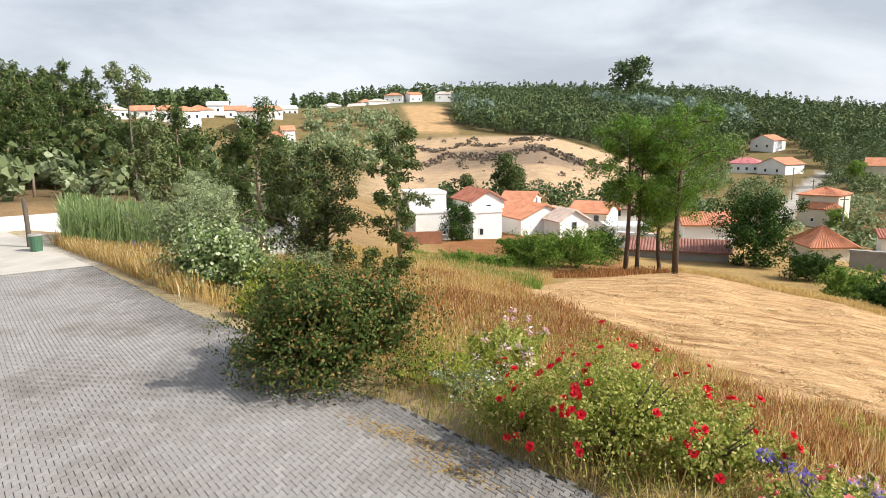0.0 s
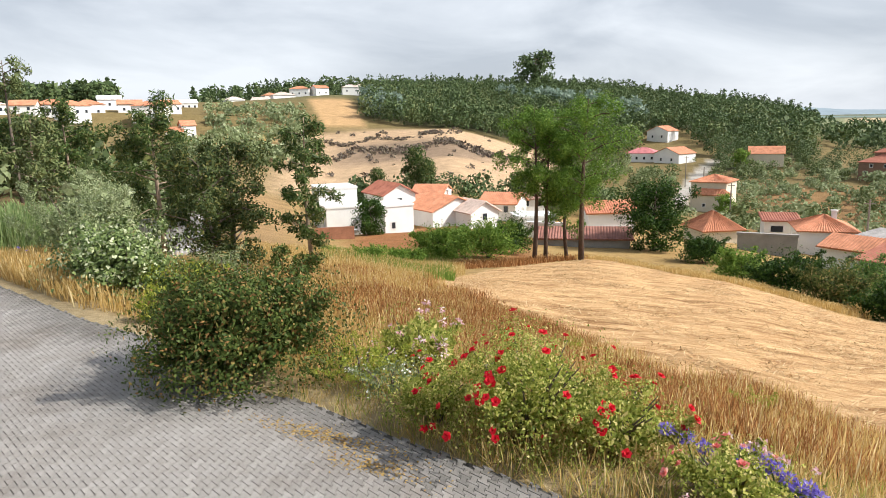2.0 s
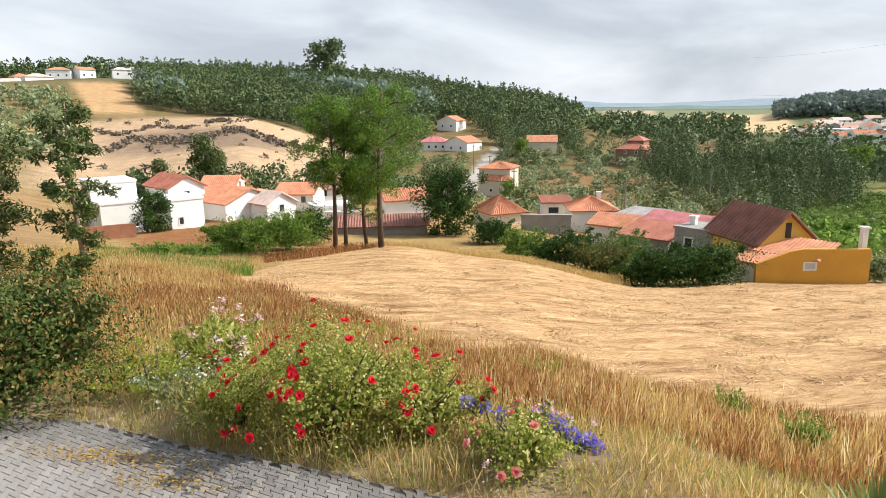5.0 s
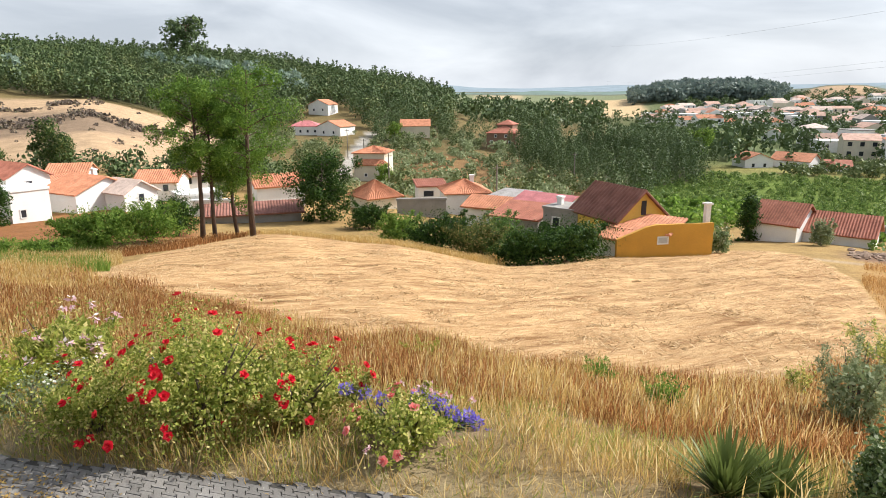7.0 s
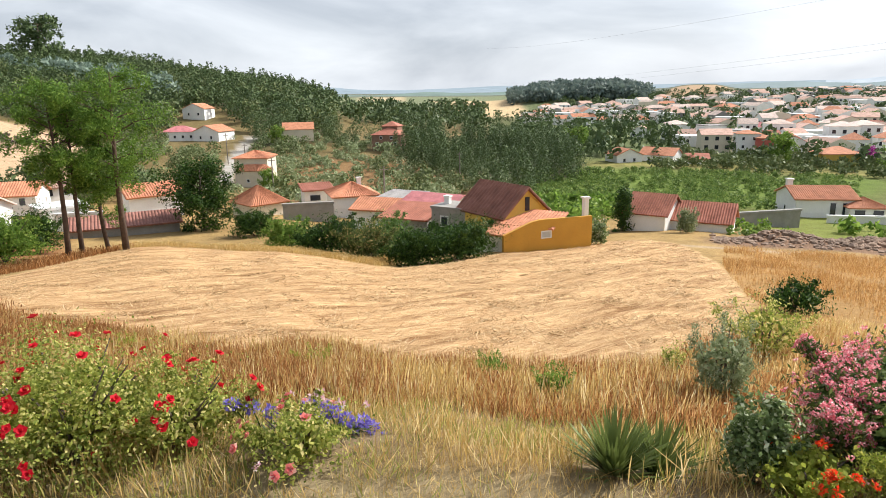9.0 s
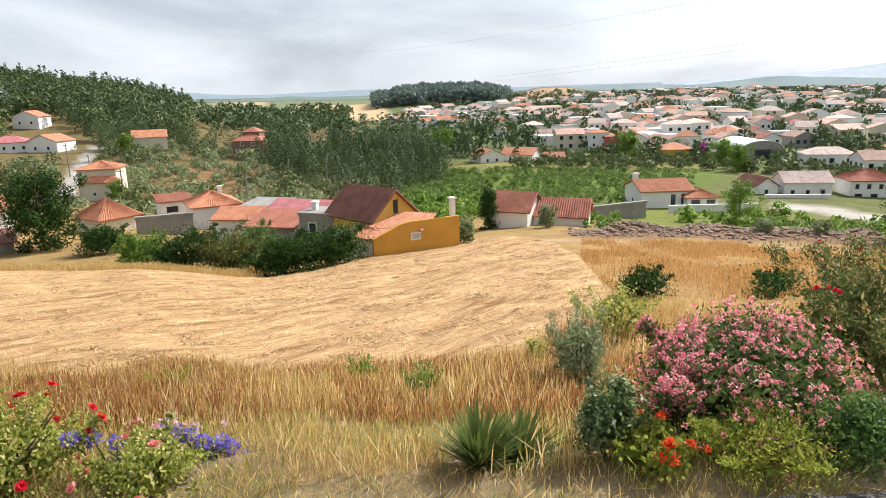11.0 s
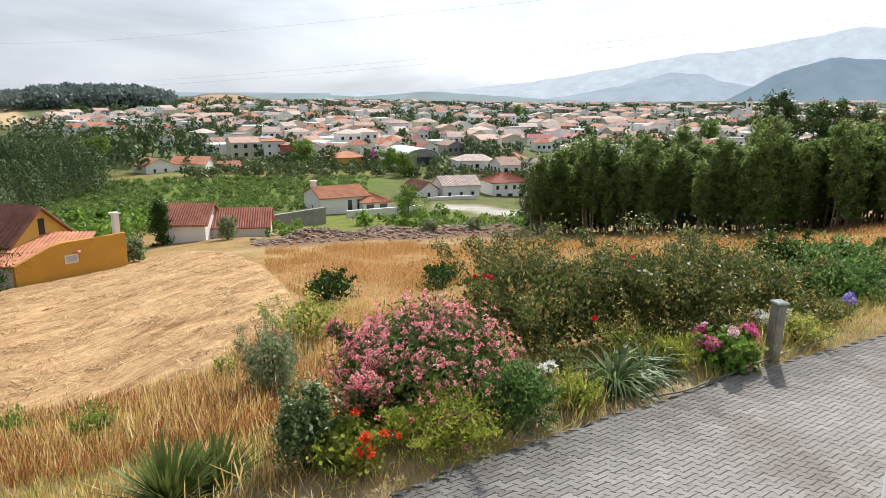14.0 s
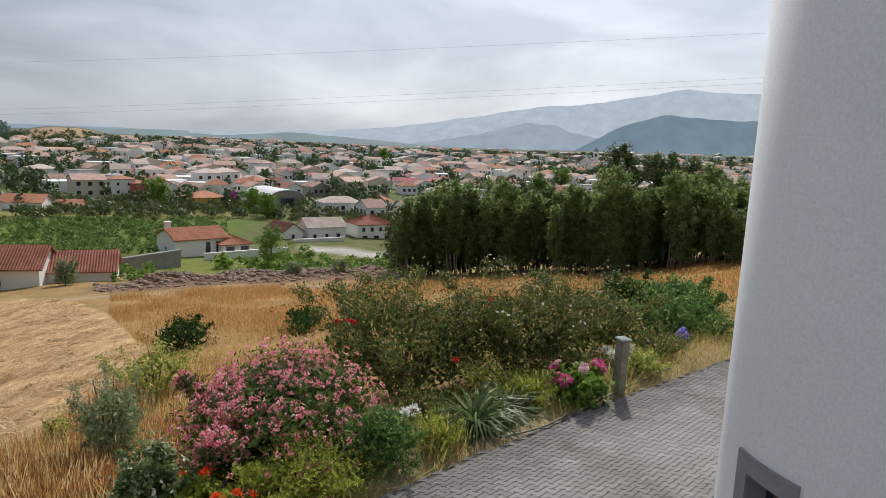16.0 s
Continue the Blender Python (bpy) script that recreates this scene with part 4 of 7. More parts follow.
def church():
    p = spot(103.9, 560)
    root = new("church")
    root.matrix_basis = pose(p.x, p.y, p.z, 0, 0, -103.9)
    bm = bmesh.new()
    box(bm, 1.5, -2.2, -2, 5.9, 2.2, 17)
    part("tower", bm, M_WHITE, root)
    bm = bmesh.new()
    v = [bm.verts.new(q) for q in ((1.5, -2.2, 17.01), (5.9, -2.2, 17.01), (5.9, 2.2, 17.01), (1.5, 2.2, 17.01), (3.7, 0, 21))]
    for q in ((0, 1, 4), (1, 2, 4), (2, 3, 4), (3, 0, 4), (3, 2, 1, 0)):
        bm.faces.new([v[i] for i in q])
    part("spire", bm, M_GREYWALL, root)
    bm = bmesh.new()
    box(bm, -9, -2, -2, 1.48, 22, 8.5)
    for y in (-2.0, 21.7):
        v = [bm.verts.new(q) for y2 in (y, y + 0.3) for q in ((-9, y2, 8.5), (1.48, y2, 8.5), (-3.7, y2, 12.5))]
        for q in ((0, 1, 2), (5, 4, 3), (0, 3, 4, 1), (1, 4, 5, 2), (2, 5, 3, 0)):
            bm.faces.new([v[i] for i in q])
    part("nave", bm, M_WHITE, root)
    bm = bmesh.new()
    slope(bm, (-9.4, 22.2, 8.3), (-9.4, -2.3, 8.3), (-3.7, -2.3, 12.7), (-3.7, 22.2, 12.7), 0)
    slope(bm, (1.47, -2.3, 8.6), (1.47, 22.2, 8.6), (-3.7, 22.2, 12.7), (-3.7, -2.3, 12.7), 0)
    part("roof", bm, M_ROOF, root)
    bm = bmesh.new()
    box(bm, 3.0, -2.3, 13, 4.4, -2.19, 15.5)
    part("belfry_opening", bm, M_GLASSDARK, root)
    tagged(root, "white church with a square bell tower", "church")


church()

# ---- trees ----
L_PINE = leafy("pine_needles", (0.06, 0.12, 0.018), (0.15, 0.26, 0.04), (0.25, 0.36, 0.07), 0.3)
L_EUC = leafy("eucalyptus_leaves", (0.038, 0.07, 0.02), (0.10, 0.15, 0.042), (0.25, 0.24, 0.09), 0.25, 0.36)
L_OAK = leafy("dark_oak_leaves", (0.033, 0.054, 0.018), (0.09, 0.12, 0.0375), (0.165, 0.15, 0.045), 0.2)
L_DARK = leafy("dark_leaves", (0.018, 0.042, 0.010), (0.05, 0.10, 0.018), (0.10, 0.17, 0.035), 0.22)
L_GREEN = leafy("fresh_leaves", (0.09, 0.16, 0.026), (0.20, 0.31, 0.055), (0.32, 0.41, 0.09), 0.36)
L_OLIVE = leafy("olive_leaves", (0.15, 0.19, 0.08), (0.30, 0.35, 0.18), (0.44, 0.48, 0.30), 0.25)
L_FOREST = leafy("forest_leaves", (0.060, 0.092, 0.038), (0.105, 0.150, 0.056), (0.155, 0.195, 0.082), 0.1)
L_HILL = leafy("olive_wood_leaves", (0.09, 0.12, 0.045), (0.15, 0.185, 0.07), (0.22, 0.24, 0.10), 0.1)
L_BLUE = leafy("blue_gum_leaves", (0.15, 0.21, 0.16), (0.22, 0.29, 0.22), (0.29, 0.35, 0.27), 0.2)
L_GROVE = leafy("grove_leaves", (0.11, 0.17, 0.05), (0.24, 0.32, 0.10), (0.36, 0.42, 0.15), 0.4)
L_REED = leafy("reed_leaves", (0.14, 0.21, 0.07), (0.27, 0.35, 0.14), (0.42, 0.46, 0.24), 0.3)
L_VINE = leafy("vine_leaves", (0.09, 0.15, 0.035), (0.19, 0.27, 0.07), (0.29, 0.35, 0.10), 0.3)
# far wood: distance haze is mixed into the leaf colour
L_HAZED = leafy("hazed_wood_leaves", (0.12, 0.16, 0.14), (0.165, 0.21, 0.18), (0.20, 0.24, 0.20), 0.2)
M_BARK = plain("pine_bark", (0.12, 0.075, 0.05), 0.95, 4, 0.5, 0.8, 25)
M_BARKPALE = plain("gum_bark", (0.36, 0.27, 0.19), 0.9, 3, 0.45, 0.5, 20)
M_BARKGREY = plain("grey_bark", (0.17, 0.13, 0.10), 0.95, 4, 0.5, 0.7, 25)


def tree(name, h, crown0, spread, leaf, bark, n, size, seed, lean=0.0, limbs=12, droop=0.0, clump=0.28, trunk_r=0.16, shape="oval", stems=1, needle=0.35, label="", category="tree", split=False):
    """A trunk with limbs and a crown of leaf clumps at the limbs' ends. It stands at the origin until it is placed."""
    rng = np.random.default_rng(seed)
    root = new(name)
    trunk, bm = bmesh.new(), bmesh.new()
    centres, radii = [], []
    for s in range(stems):
        a0 = rng.uniform(0, math.tau)
        off = 0.0 if stems == 1 else trunk_r * 2.0
        base = np.array([math.cos(a0) * off, math.sin(a0) * off, -0.35])
        top = np.array([lean * h + math.cos(a0) * off * 4, math.sin(a0) * off * 4, h * (0.94 if s == 0 else rng.uniform(0.75, 0.92))])
        bend = rng.normal(size=3) * h * 0.02
        pts = [base + (top - base) * k + bend * math.sin(k * math.pi) for k in (0, 0.25, 0.5, 0.75, 1)]
        tube(trunk, [Vector(p) for p in pts], [trunk_r * q for q in (1.15, 0.9, 0.68, 0.42, 0.12)], 8)
        part("trunk", trunk, bark, root, smooth=True)
        trunk = bmesh.new()
        for i in range(limbs):
            k = crown0 + (0.98 - crown0) * ((i + rng.uniform(0, 1)) / limbs)
            st = np.array([np.interp(k, (0, 0.25, 0.5, 0.75, 1), [p[j] for p in pts]) for j in range(3)])
            u = (k - crown0) / (1 - crown0)
            wide = {"oval": math.sin(math.pi * min(max(0.14 + 0.8 * u, 0), 1)) ** 0.7, "cone": 1.05 - 0.9 * u, "flat": 0.55 + 0.5 * math.sin(math.pi * u), "column": 0.75 + 0.3 * math.sin(math.pi * u)}[shape]
            ln = spread * wide * rng.uniform(0.55, 1.08)
            a = i * 2.4 + rng.uniform(-0.5, 0.5)
            rise = rng.uniform(0.05, 0.55) - droop
            end = st + np.array([math.cos(a) * ln, math.sin(a) * ln, ln * rise])
            mid = st * 0.5 + end * 0.5 + np.array([0, 0, ln * 0.08])
            tube(bm, [Vector(st), Vector(mid), Vector(end)], [trunk_r * 0.34 * (1.1 - k * 0.6), trunk_r * 0.2, trunk_r * 0.06], 5)
            if split:
                part("limb", bm, bark, root)
                bm = bmesh.new()
            for q in (0.5, 0.8, 1.05):
                centres.append(st + (end - st) * q + rng.normal(size=3) * spread * 0.10)
                radii.append(spread * clump * rng.uniform(0.6, 1.25))
    trunk.free()
    if split:
        bm.free()
    else:
        part("branchwork", bm, bark, root)["kind"] = "stuff"
    at, away = clump_points(rng, np.array(centres), np.array(radii), n)
    mid = np.array([0, 0, h * (0.5 + crown0 * 0.5)])
    away = away + unit(at - mid) * 0.5
    me = polys("crown", leaf_quads(rng, at, size, size * needle, up=-droop * 1.5, face=away), leaf)
    put("crown", me, root)
    return tagged(root, label, category)


def stand(ob, az, r, turn=0.0, s=1.0, z=None):
    p = spot(az, r)
    ob.matrix_basis = pose(p.x, p.y, p.z if z is None else z, 0, 0, turn) @ Matrix.Diagonal((s, s, s, 1))
    return ob


def again(ob, az, r, turn=0.0, s=1.0, tall=1.0):
    p = spot(az, r)
    c = copy_thing(ob, pose(p.x, p.y, p.z, 0, 0, turn))
    c.scale = (s, s, s * tall)
    return c


# four tall pines on the field's brow
stand(tree("pine_tree", 11.6, 0.42, 2.8, L_PINE, M_BARK, 10500, 0.25, 1, trunk_r=0.17, limbs=20, needle=0.27, clump=0.22, split=True, label="tall pine with a bare trunk at the field's edge"), 9.3, 46.2)
stand(tree("pine_tree", 11.2, 0.46, 2.3, L_PINE, M_BARK, 9750, 0.25, 2, lean=0.03, trunk_r=0.15, limbs=18, needle=0.27, clump=0.22, split=True, label="tall pine leaning among others on the field's brow"), 10.3, 46.8)
stand(tree("pine_tree", 9.5, 0.30, 2.3, L_PINE, M_BARK, 9000, 0.25, 3, lean=0.06, trunk_r=0.14, limbs=17, needle=0.27, clump=0.22, split=True, label="slender pine with low branches on the field's brow"), 12.2, 48.0)
stand(tree("pine_tree", 11.8, 0.36, 3.2, L_PINE, M_BARK, 11700, 0.25, 4, lean=0.03, trunk_r=0.2, limbs=22, needle=0.27, clump=0.22, split=True, label="broad pine with a dense bright green crown"), 13.4, 46.0)

stand(tree("round_tree", 6.6, 0.10, 3.3, L_DARK, M_BARKGREY, 12000, 0.30, 5, trunk_r=0.22, limbs=26, clump=0.33, needle=0.5, split=True, label="dense dark green umbrella-shaped tree"), 19.6, 68)
stand(tree("round_tree", 4.2, 0.05, 2.0, L_DARK, M_BARKGREY, 5000, 0.28, 6, trunk_r=0.15, limbs=18, clump=0.36, needle=0.5, split=True, label="small dark round tree by the white houses"), -5.2, 77)
stand(tree("round_tree", 4.6, 0.02, 1.5, L_DARK, M_BARKGREY, 5000, 0.26, 7, trunk_r=0.13, limbs=18, clump=0.36, needle=0.5, shape="cone", split=True, label="small dark conical tree beside the barn"), 55.8, 71)
stand(tree("willow", 5.6, 0.05, 2.0, L_GREEN, M_BARKGREY, 5500, 0.3, 8, trunk_r=0.14, limbs=20, clump=0.34, needle=0.3, droop=0.1, split=True, label="light green willow on the meadow"), 76.5, 88)

# gum trees and an oak beyond the drive
stand(tree("eucalyptus", 8.9, 0.28, 2.3, L_EUC, M_BARKPALE, 11000, 0.26, 9, trunk_r=0.15, limbs=22, needle=0.3, droop=0.25, clump=0.22, split=True, label="tall eucalyptus with a pale bare trunk"), -22.4, 38)
stand(tree("eucalyptus", 6.9, 0.22, 1.15, L_EUC, M_BARKPALE, 5200, 0.24, 10, trunk_r=0.10, limbs=20, needle=0.3, droop=0.3, clump=0.28, shape="column", split=True, label="slender young eucalyptus with drooping leaves"), -10.6, 28)
stand(tree("cork_oak", 6.2, 0.12, 2.35, L_OAK, M_BARKGREY, 16000, 0.2, 12, trunk_r=0.15, limbs=24, stems=2, needle=0.42, clump=0.20, split=True, label="dark broad evergreen tree with airy branches"), -17.6, 31)

gums = [tree("eucalyptus", h, c, s, L_EUC if i != 2 else L_HILL, M_BARKPALE, 4200, 0.36, 20 + i, trunk_r=0.13, limbs=24, needle=0.36, droop=0.2, clump=0.24, label=lb)
        for i, (h, c, s, lb) in enumerate(((11, 0.35, 2.1, "tall eucalyptus in the wood beyond the lane"), (9, 0.25, 2.2, "grey-green eucalyptus at the wood's edge"), (6.5, 0.15, 2.2, "light green young tree in the wood"), (12.5, 0.6, 2.0, "tall eucalyptus with a thin high crown")))]
stand(gums[0], -38.2, 74)
stand(gums[1], -28.5, 62)
stand(gums[2], -30.5, 52)
stand(gums[3], -37.0, 95, s=1.05)
stand(tree("umbrella_pine", 11.4, 0.80, 1.9, L_HILL, M_BARKGREY, 1500, 0.34, 25, trunk_r=0.17, limbs=13, needle=0.36, clump=0.24, shape="flat", label="tall bare-stemmed pine with a small flat crown"), -31.7, 60)
_rng = np.random.default_rng(5)
for k in range(92):
    az = _rng.uniform(-52, -16.5)
    r = _rng.uniform(55, 120) if az < -25 else _rng.uniform(62, 105)
    which = int(_rng.integers(0, 3))
    s = _rng.uniform(0.75, 1.1) * np.interp(az, (-50, -36, -33.5, -30.5, -26, -17), (1.05, 1.0, 0.8, 0.56, 0.48, 0.45))
    again(gums[which], az, r, _rng.uniform(0, 360), s)
for az, r, s in ((-40, 70, 1.1), (-41.5, 64, 1.0), (-36.2, 78, 1.12), (-34.4, 82, 1.08), (-43, 72, 1.15), (-45, 60, 1.1)):
    again(gums[0], az, r, _rng.uniform(0, 360), s)


def wood(name, places, leaf, label, n=64, kind="oval", seed=1):
    """Many far trees as one growth: (x, y, height, radius) each, every crown of several leafy lumps."""
    rng = np.random.default_rng(seed)
    pl = np.array(places)
    m = len(pl)
    lumps = int(np.clip(n // 12, 5, 34))
    per = n // lumps
    u = (np.arange(lumps)[None] + rng.uniform(0, 1, (m, lumps))) / lumps
    if kind == "cone":
        w, low = (1.0 - u) ** 0.8 * 0.9 + 0.05, 0.12
    else:
        w, low = np.sin(np.pi * np.clip(0.16 + 0.72 * u, 0, 1)) ** 0.6 * rng.uniform(0.7, 1.2, (m, lumps)), 0.20
    a = np.arange(lumps)[None] * 2.4 + rng.uniform(0, 6.28, (m, 1)) + rng.uniform(-0.6, 0.6, (m, lumps))
    rad = pl[:, 3:4] * (0.30 + 0.28 * w) * rng.uniform(0.7, 1.15, (m, lumps))
    q = pl[:, 3:4] * w * 0.66
    gz = ground_z(pl[:, 0], pl[:, 1])
    c = np.stack([pl[:, :1] + np.cos(a) * q, pl[:, 1:2] + np.sin(a) * q, gz[:, None] + pl[:, 2:3] * (low + (0.94 - low) * u)], -1)
    v = unit(rng.normal(size=(m, lumps, per, 3)))
    v[..., 2] = np.where(rng.uniform(size=v.shape[:3]) < 0.6, np.abs(v[..., 2]), v[..., 2])
    flat = np.array([1.0, 1.0, 0.8 if kind == "oval" else 1.25])
    at = c[:, :, None] + v * flat * (rad * 1.0)[:, :, None, None] * rng.uniform(0.75, 1.1, (m, lumps, per, 1))
    sz = np.broadcast_to((pl[:, 3:4] * 4.6 / math.sqrt(n))[:, :, None, None], (m, lumps, per, 1)).reshape(-1, 1)
    me = polys(name, leaf_quads(rng, at.reshape(-1, 3), sz, sz * 0.7, up=0.2, face=v.reshape(-1, 3), loose=0.18), leaf)
    return tagged(put(name, me), label, "trees", kind="stuff")


def scatter(seed, n, az0, az1, r0, r1, h0, h1, fat, keep=None, gap=0.0):
    rng = np.random.default_rng(seed)
    out = []
    for _ in range(n):
        az = rng.uniform(az0, az1)
        r = math.sqrt(rng.uniform(r0 * r0, r1 * r1))
        if keep and not keep(az, r):
            continue
        h = rng.uniform(h0, h1)
        x, y = r * math.sin(radians(az)), r * math.cos(radians(az))
        if gap and any((x - p[0]) ** 2 + (y - p[1]) ** 2 < gap * gap for p in out[-400:]):
            continue
        out.append((x, y, h, h * fat * rng.uniform(0.75, 1.25)))
    return out


def hill_wood(az, r):
    lo = np.interp(az, (-5.5, 2, 10, 14, 17.8, 18.6, 21.6, 22.6, 25, 31), (268, 240, 238, 232, 240, 290, 290, 246, 238, 228))
    return r > lo


def off_lane(az, r):
    """Clear of the lane and of the views along it to the houses."""
    mid = np.interp(r, (140, 180, 230), (21.3, 22.4, 24.0))
    return not (mid - 1.2 < az < mid + 1.3 and r > 120) and not (17.6 < az < 22 and 190 < r) and not (22.5 < az < 25.6 and 100 < r < 137) and not (r * 3 + az * 17) % 23 < 5 and not (26 < az < 37 and 100 < r < 168 and (r * 1.7 + az * 5.3) % 5 < 3.2)


wood("hill_wood", scatter(31, 1500, -5.2, 31, 228, 480, 5, 10, 0.30, hill_wood), L_FOREST, "dense green wood covering the hillside", 150, "oval", 31)
wood("hill_wood", scatter(131, 900, -5.2, 31, 228, 480, 5, 9, 0.34, hill_wood), L_HILL, "olive-green trees among the pines on the hillside", 150, "oval", 131)
wood("hill_wood", scatter(132, 700, -5.2, 31, 228, 480, 6, 12, 0.22, hill_wood), L_FOREST, "dark pines scattered over the hillside", 90, "cone", 132)
wood("pine_wood", scatter(61, 420, -5.2, 31, 390, 480, 8, 14, 0.17, hill_wood), L_FOREST, "pointed pines along the hill's crest", 90, "cone", 61)
wood("undergrowth", scatter(62, 260, -50, -17, 50, 125, 1.2, 3.4, 0.6), L_OLIVE, "undergrowth beneath the gum trees", 70, "oval", 62)
wood("undergrowth", scatter(63, 120, -50, -20, 62, 130, 3, 5.5, 0.45), L_OAK, "dark undergrowth beneath the gum trees", 110, "oval", 63)
wood("blue_gum_stand", scatter(32, 260, 6.5, 19, 300, 390, 8, 11.5, 0.28, lambda az, r: abs(r - np.interp(az, (6, 12, 19), (392, 352, 300))) < 22), L_BLUE, "pale blue-green young gum trees on the hillside", 60, "oval", 32)
wood("blue_gum_stand", scatter(33, 70, -5.2, -1.5, 275, 360, 5, 9, 0.32), L_BLUE, "pale gum trees beside the ploughed strip", 60, "oval", 33)
wood("pine_wood", scatter(34, 260, -19, -5, 400, 520, 8, 12, 0.25), L_FOREST, "dark pines on the ridge behind the hilltop houses", 56, "cone", 34)
wood("pine_wood", scatter(35, 160, -32, -24.5, 280, 360, 7, 11, 0.3), L_FOREST, "trees on the hill behind the houses", 60, "oval", 35)
wood("scrub", scatter(36, 300, -21, -10, 150, 300, 1.5, 3.6, 0.55, lambda az, r: not (az < -18 and r > 200)), L_OLIVE, "scrub and olive trees on the hillside", 36, "oval", 36)
wood("scrub", scatter(37, 2400, -10, 9, 128, 232, 0.2, 0.6, 1.5, lambda az, r: abs(r - 180 - 6 * math.sin(az * 0.9)) < 6 or abs(r - 206 - 5 * math.sin(az * 1.3 + 1)) < 3 and az < 2 or (r * 7 + az * 13) % 9 < 0.25), leafy("dead_brushwood", (0.10, 0.078, 0.062), (0.21, 0.165, 0.13), (0.24, 0.22, 0.13), 0.1), "rows of dead brushwood on the bare slope", 26, "oval", 37)
wood("orchard", scatter(38, 120, -9, 16, 101, 124, 2, 4.2, 0.42), L_FOREST, "dark trees behind the white houses", 110, "oval", 38)
wood("mixed_wood", scatter(39, 190, 24, 51, 152, 225, 4, 11, 0.25, lambda az, r: r > np.interp(az, (24, 28, 34, 38, 46, 51), (190, 215, 196, 168, 140, 150)) and not (33.5 < az < 38 and r < 190)), L_FOREST, "mixed wood on the knoll", 640, "oval", 39)
wood("mixed_wood", scatter(40, 130, 36, 53, 112, 190, 3, 10, 0.25, lambda az, r: r > np.interp(az, (36, 40, 46, 53), (150, 128, 112, 150))), L_FOREST, "dark green trees along the valley", 640, "cone", 40)
wood("scrub", scatter(41, 480, 13, 46, 92, 232, 0.9, 2.8, 0.65, off_lane), L_OLIVE, "olive bushes and scrub on the terraces", 160, "oval", 41)
wood("scrub", scatter(42, 270, 11, 46, 90, 235, 1.5, 4.5, 0.45, off_lane), L_HILL, "green bushes between the houses", 220, "oval", 42)
wood("vines", scatter(43, 1900, 47, 73, 110, 168, 0.6, 1.15, 0.75, lambda az, r: (r * math.sin(radians(az - 20))) % 3.0 < 1.7), L_VINE, "rows of green vines in the valley", 60, "oval", 43)
wood("valley_trees", scatter(44, 150, 44, 66, 200, 420, 4, 9, 0.34, lambda az, r: r > np.interp(az, (44, 55, 60, 66), (190, 215, 235, 300))), L_FOREST, "dark trees along the valley", 80, "oval", 44)
wood("town_trees", scatter(45, 2600, 50, 124, 185, 900, 3, 7.0, 0.5, lambda az, r: all((r * math.sin(radians(az)) - u) ** 2 + (r * math.cos(radians(az)) - v) ** 2 > 26 for u, v in TOWN)), L_FOREST, "garden trees between the town's houses", 56, "oval", 45)
wood("far_wood", scatter(46, 900, 46, 57.4, 690, 900, 7, 14, 0.45), L_HAZED, "dark wood on the low hill beyond the valley", 36, "oval", 46)
wood("far_wood", scatter(47, 500, 28, 44, 300, 560, 5, 10, 0.36, lambda az, r: r < 380 or (r + az * 9) % 90 < 26), L_FOREST, "tree belts on the far fields", 50, "oval", 47)
wood("meadow_bushes", scatter(48, 60, 64, 90, 68, 108, 0.5, 1.6, 0.7, lambda az, r: not 68 < az < 76 or r < 96), L_GREEN, "low bushes on the meadow", 60, "oval", 48)
wood("reed_bank", scatter(49, 150, 44, 55, 84, 112, 1.2, 2.4, 0.6), L_GREEN, "light green reeds in the valley bottom", 70, "oval", 49)

wood("undergrowth", scatter(64, 420, 87.5, 121, 55, 72, 2.0, 4.2, 0.4, lambda az, r: 5 < r - np.interp(az, (87, 104, 122), (59, 53.5, 50)) < 13), L_FOREST, "dark undergrowth between the grove's trunks", 110, "oval", 64)

wood("scrub", scatter(66, 620, 24, 41, 96, 172, 0.4, 1.3, 0.9, lambda az, r: (r * 2.3 + az * 7.1) % 11 < 7), L_OLIVE, "low olive scrub on the brown terraces", 44, "oval", 66)
wood("scrub", scatter(67, 420, 58, 92, 168, 215, 0.8, 2.6, 0.7, lambda az, r: all((r * math.sin(radians(az)) - u) ** 2 + (r * math.cos(radians(az)) - v) ** 2 > 40 for u, v in TOWN)), L_HILL, "garden bushes at the town's edge", 50, "oval", 67)
wood("meadow_weeds", scatter(68, 520, 64, 90, 69, 108, 0.2, 0.6, 1.3, lambda az, r: (r * 1.9 + az * 5.7) % 9 < 6 and not 68 < az < 76), L_VINE, "yellow-green weeds on the meadow", 30, "oval", 68)

# single trees that stand out
big = tree("big_pine", 22, 0.34, 8.5, L_FOREST, M_BARK, 2600, 1.5, 51, trunk_r=0.6, limbs=26, clump=0.22, needle=0.5, shape="flat", label="great umbrella pine rising over the hilltop wood")
stand(big, 9.6, 440, s=1.6, z=10)
poplar = tree("poplar", 9.5, 0.04, 1.1, L_FOREST, M_BARKGREY, 2200, 0.5, 52, trunk_r=0.15, limbs=22, shape="column", clump=0.4, needle=0.5, label="dark slender cypress in the valley")
stand(poplar, 55.2, 220)
for az, r, s in ((51.2, 215, 0.9), (59.2, 225, 0.75), (50.0, 216, 0.85)):
    again(poplar, az, r, 40 * az, s)
lone = tree("lone_tree", 7.5, 0.35, 1.9, L_EUC, M_BARKPALE, 2400, 0.42, 53, trunk_r=0.12, limbs=14, clump=0.36, needle=0.4, label="lone gum tree in front of the bare slope")
stand(lone, -1.0, 112, s=1.25)
for az, r, s in ((-4.3, 110, 0.9), (0.2, 116, 0.8), (-0.2, 109, 1.0)):
    again(lone, az, r, 30 * az, s)
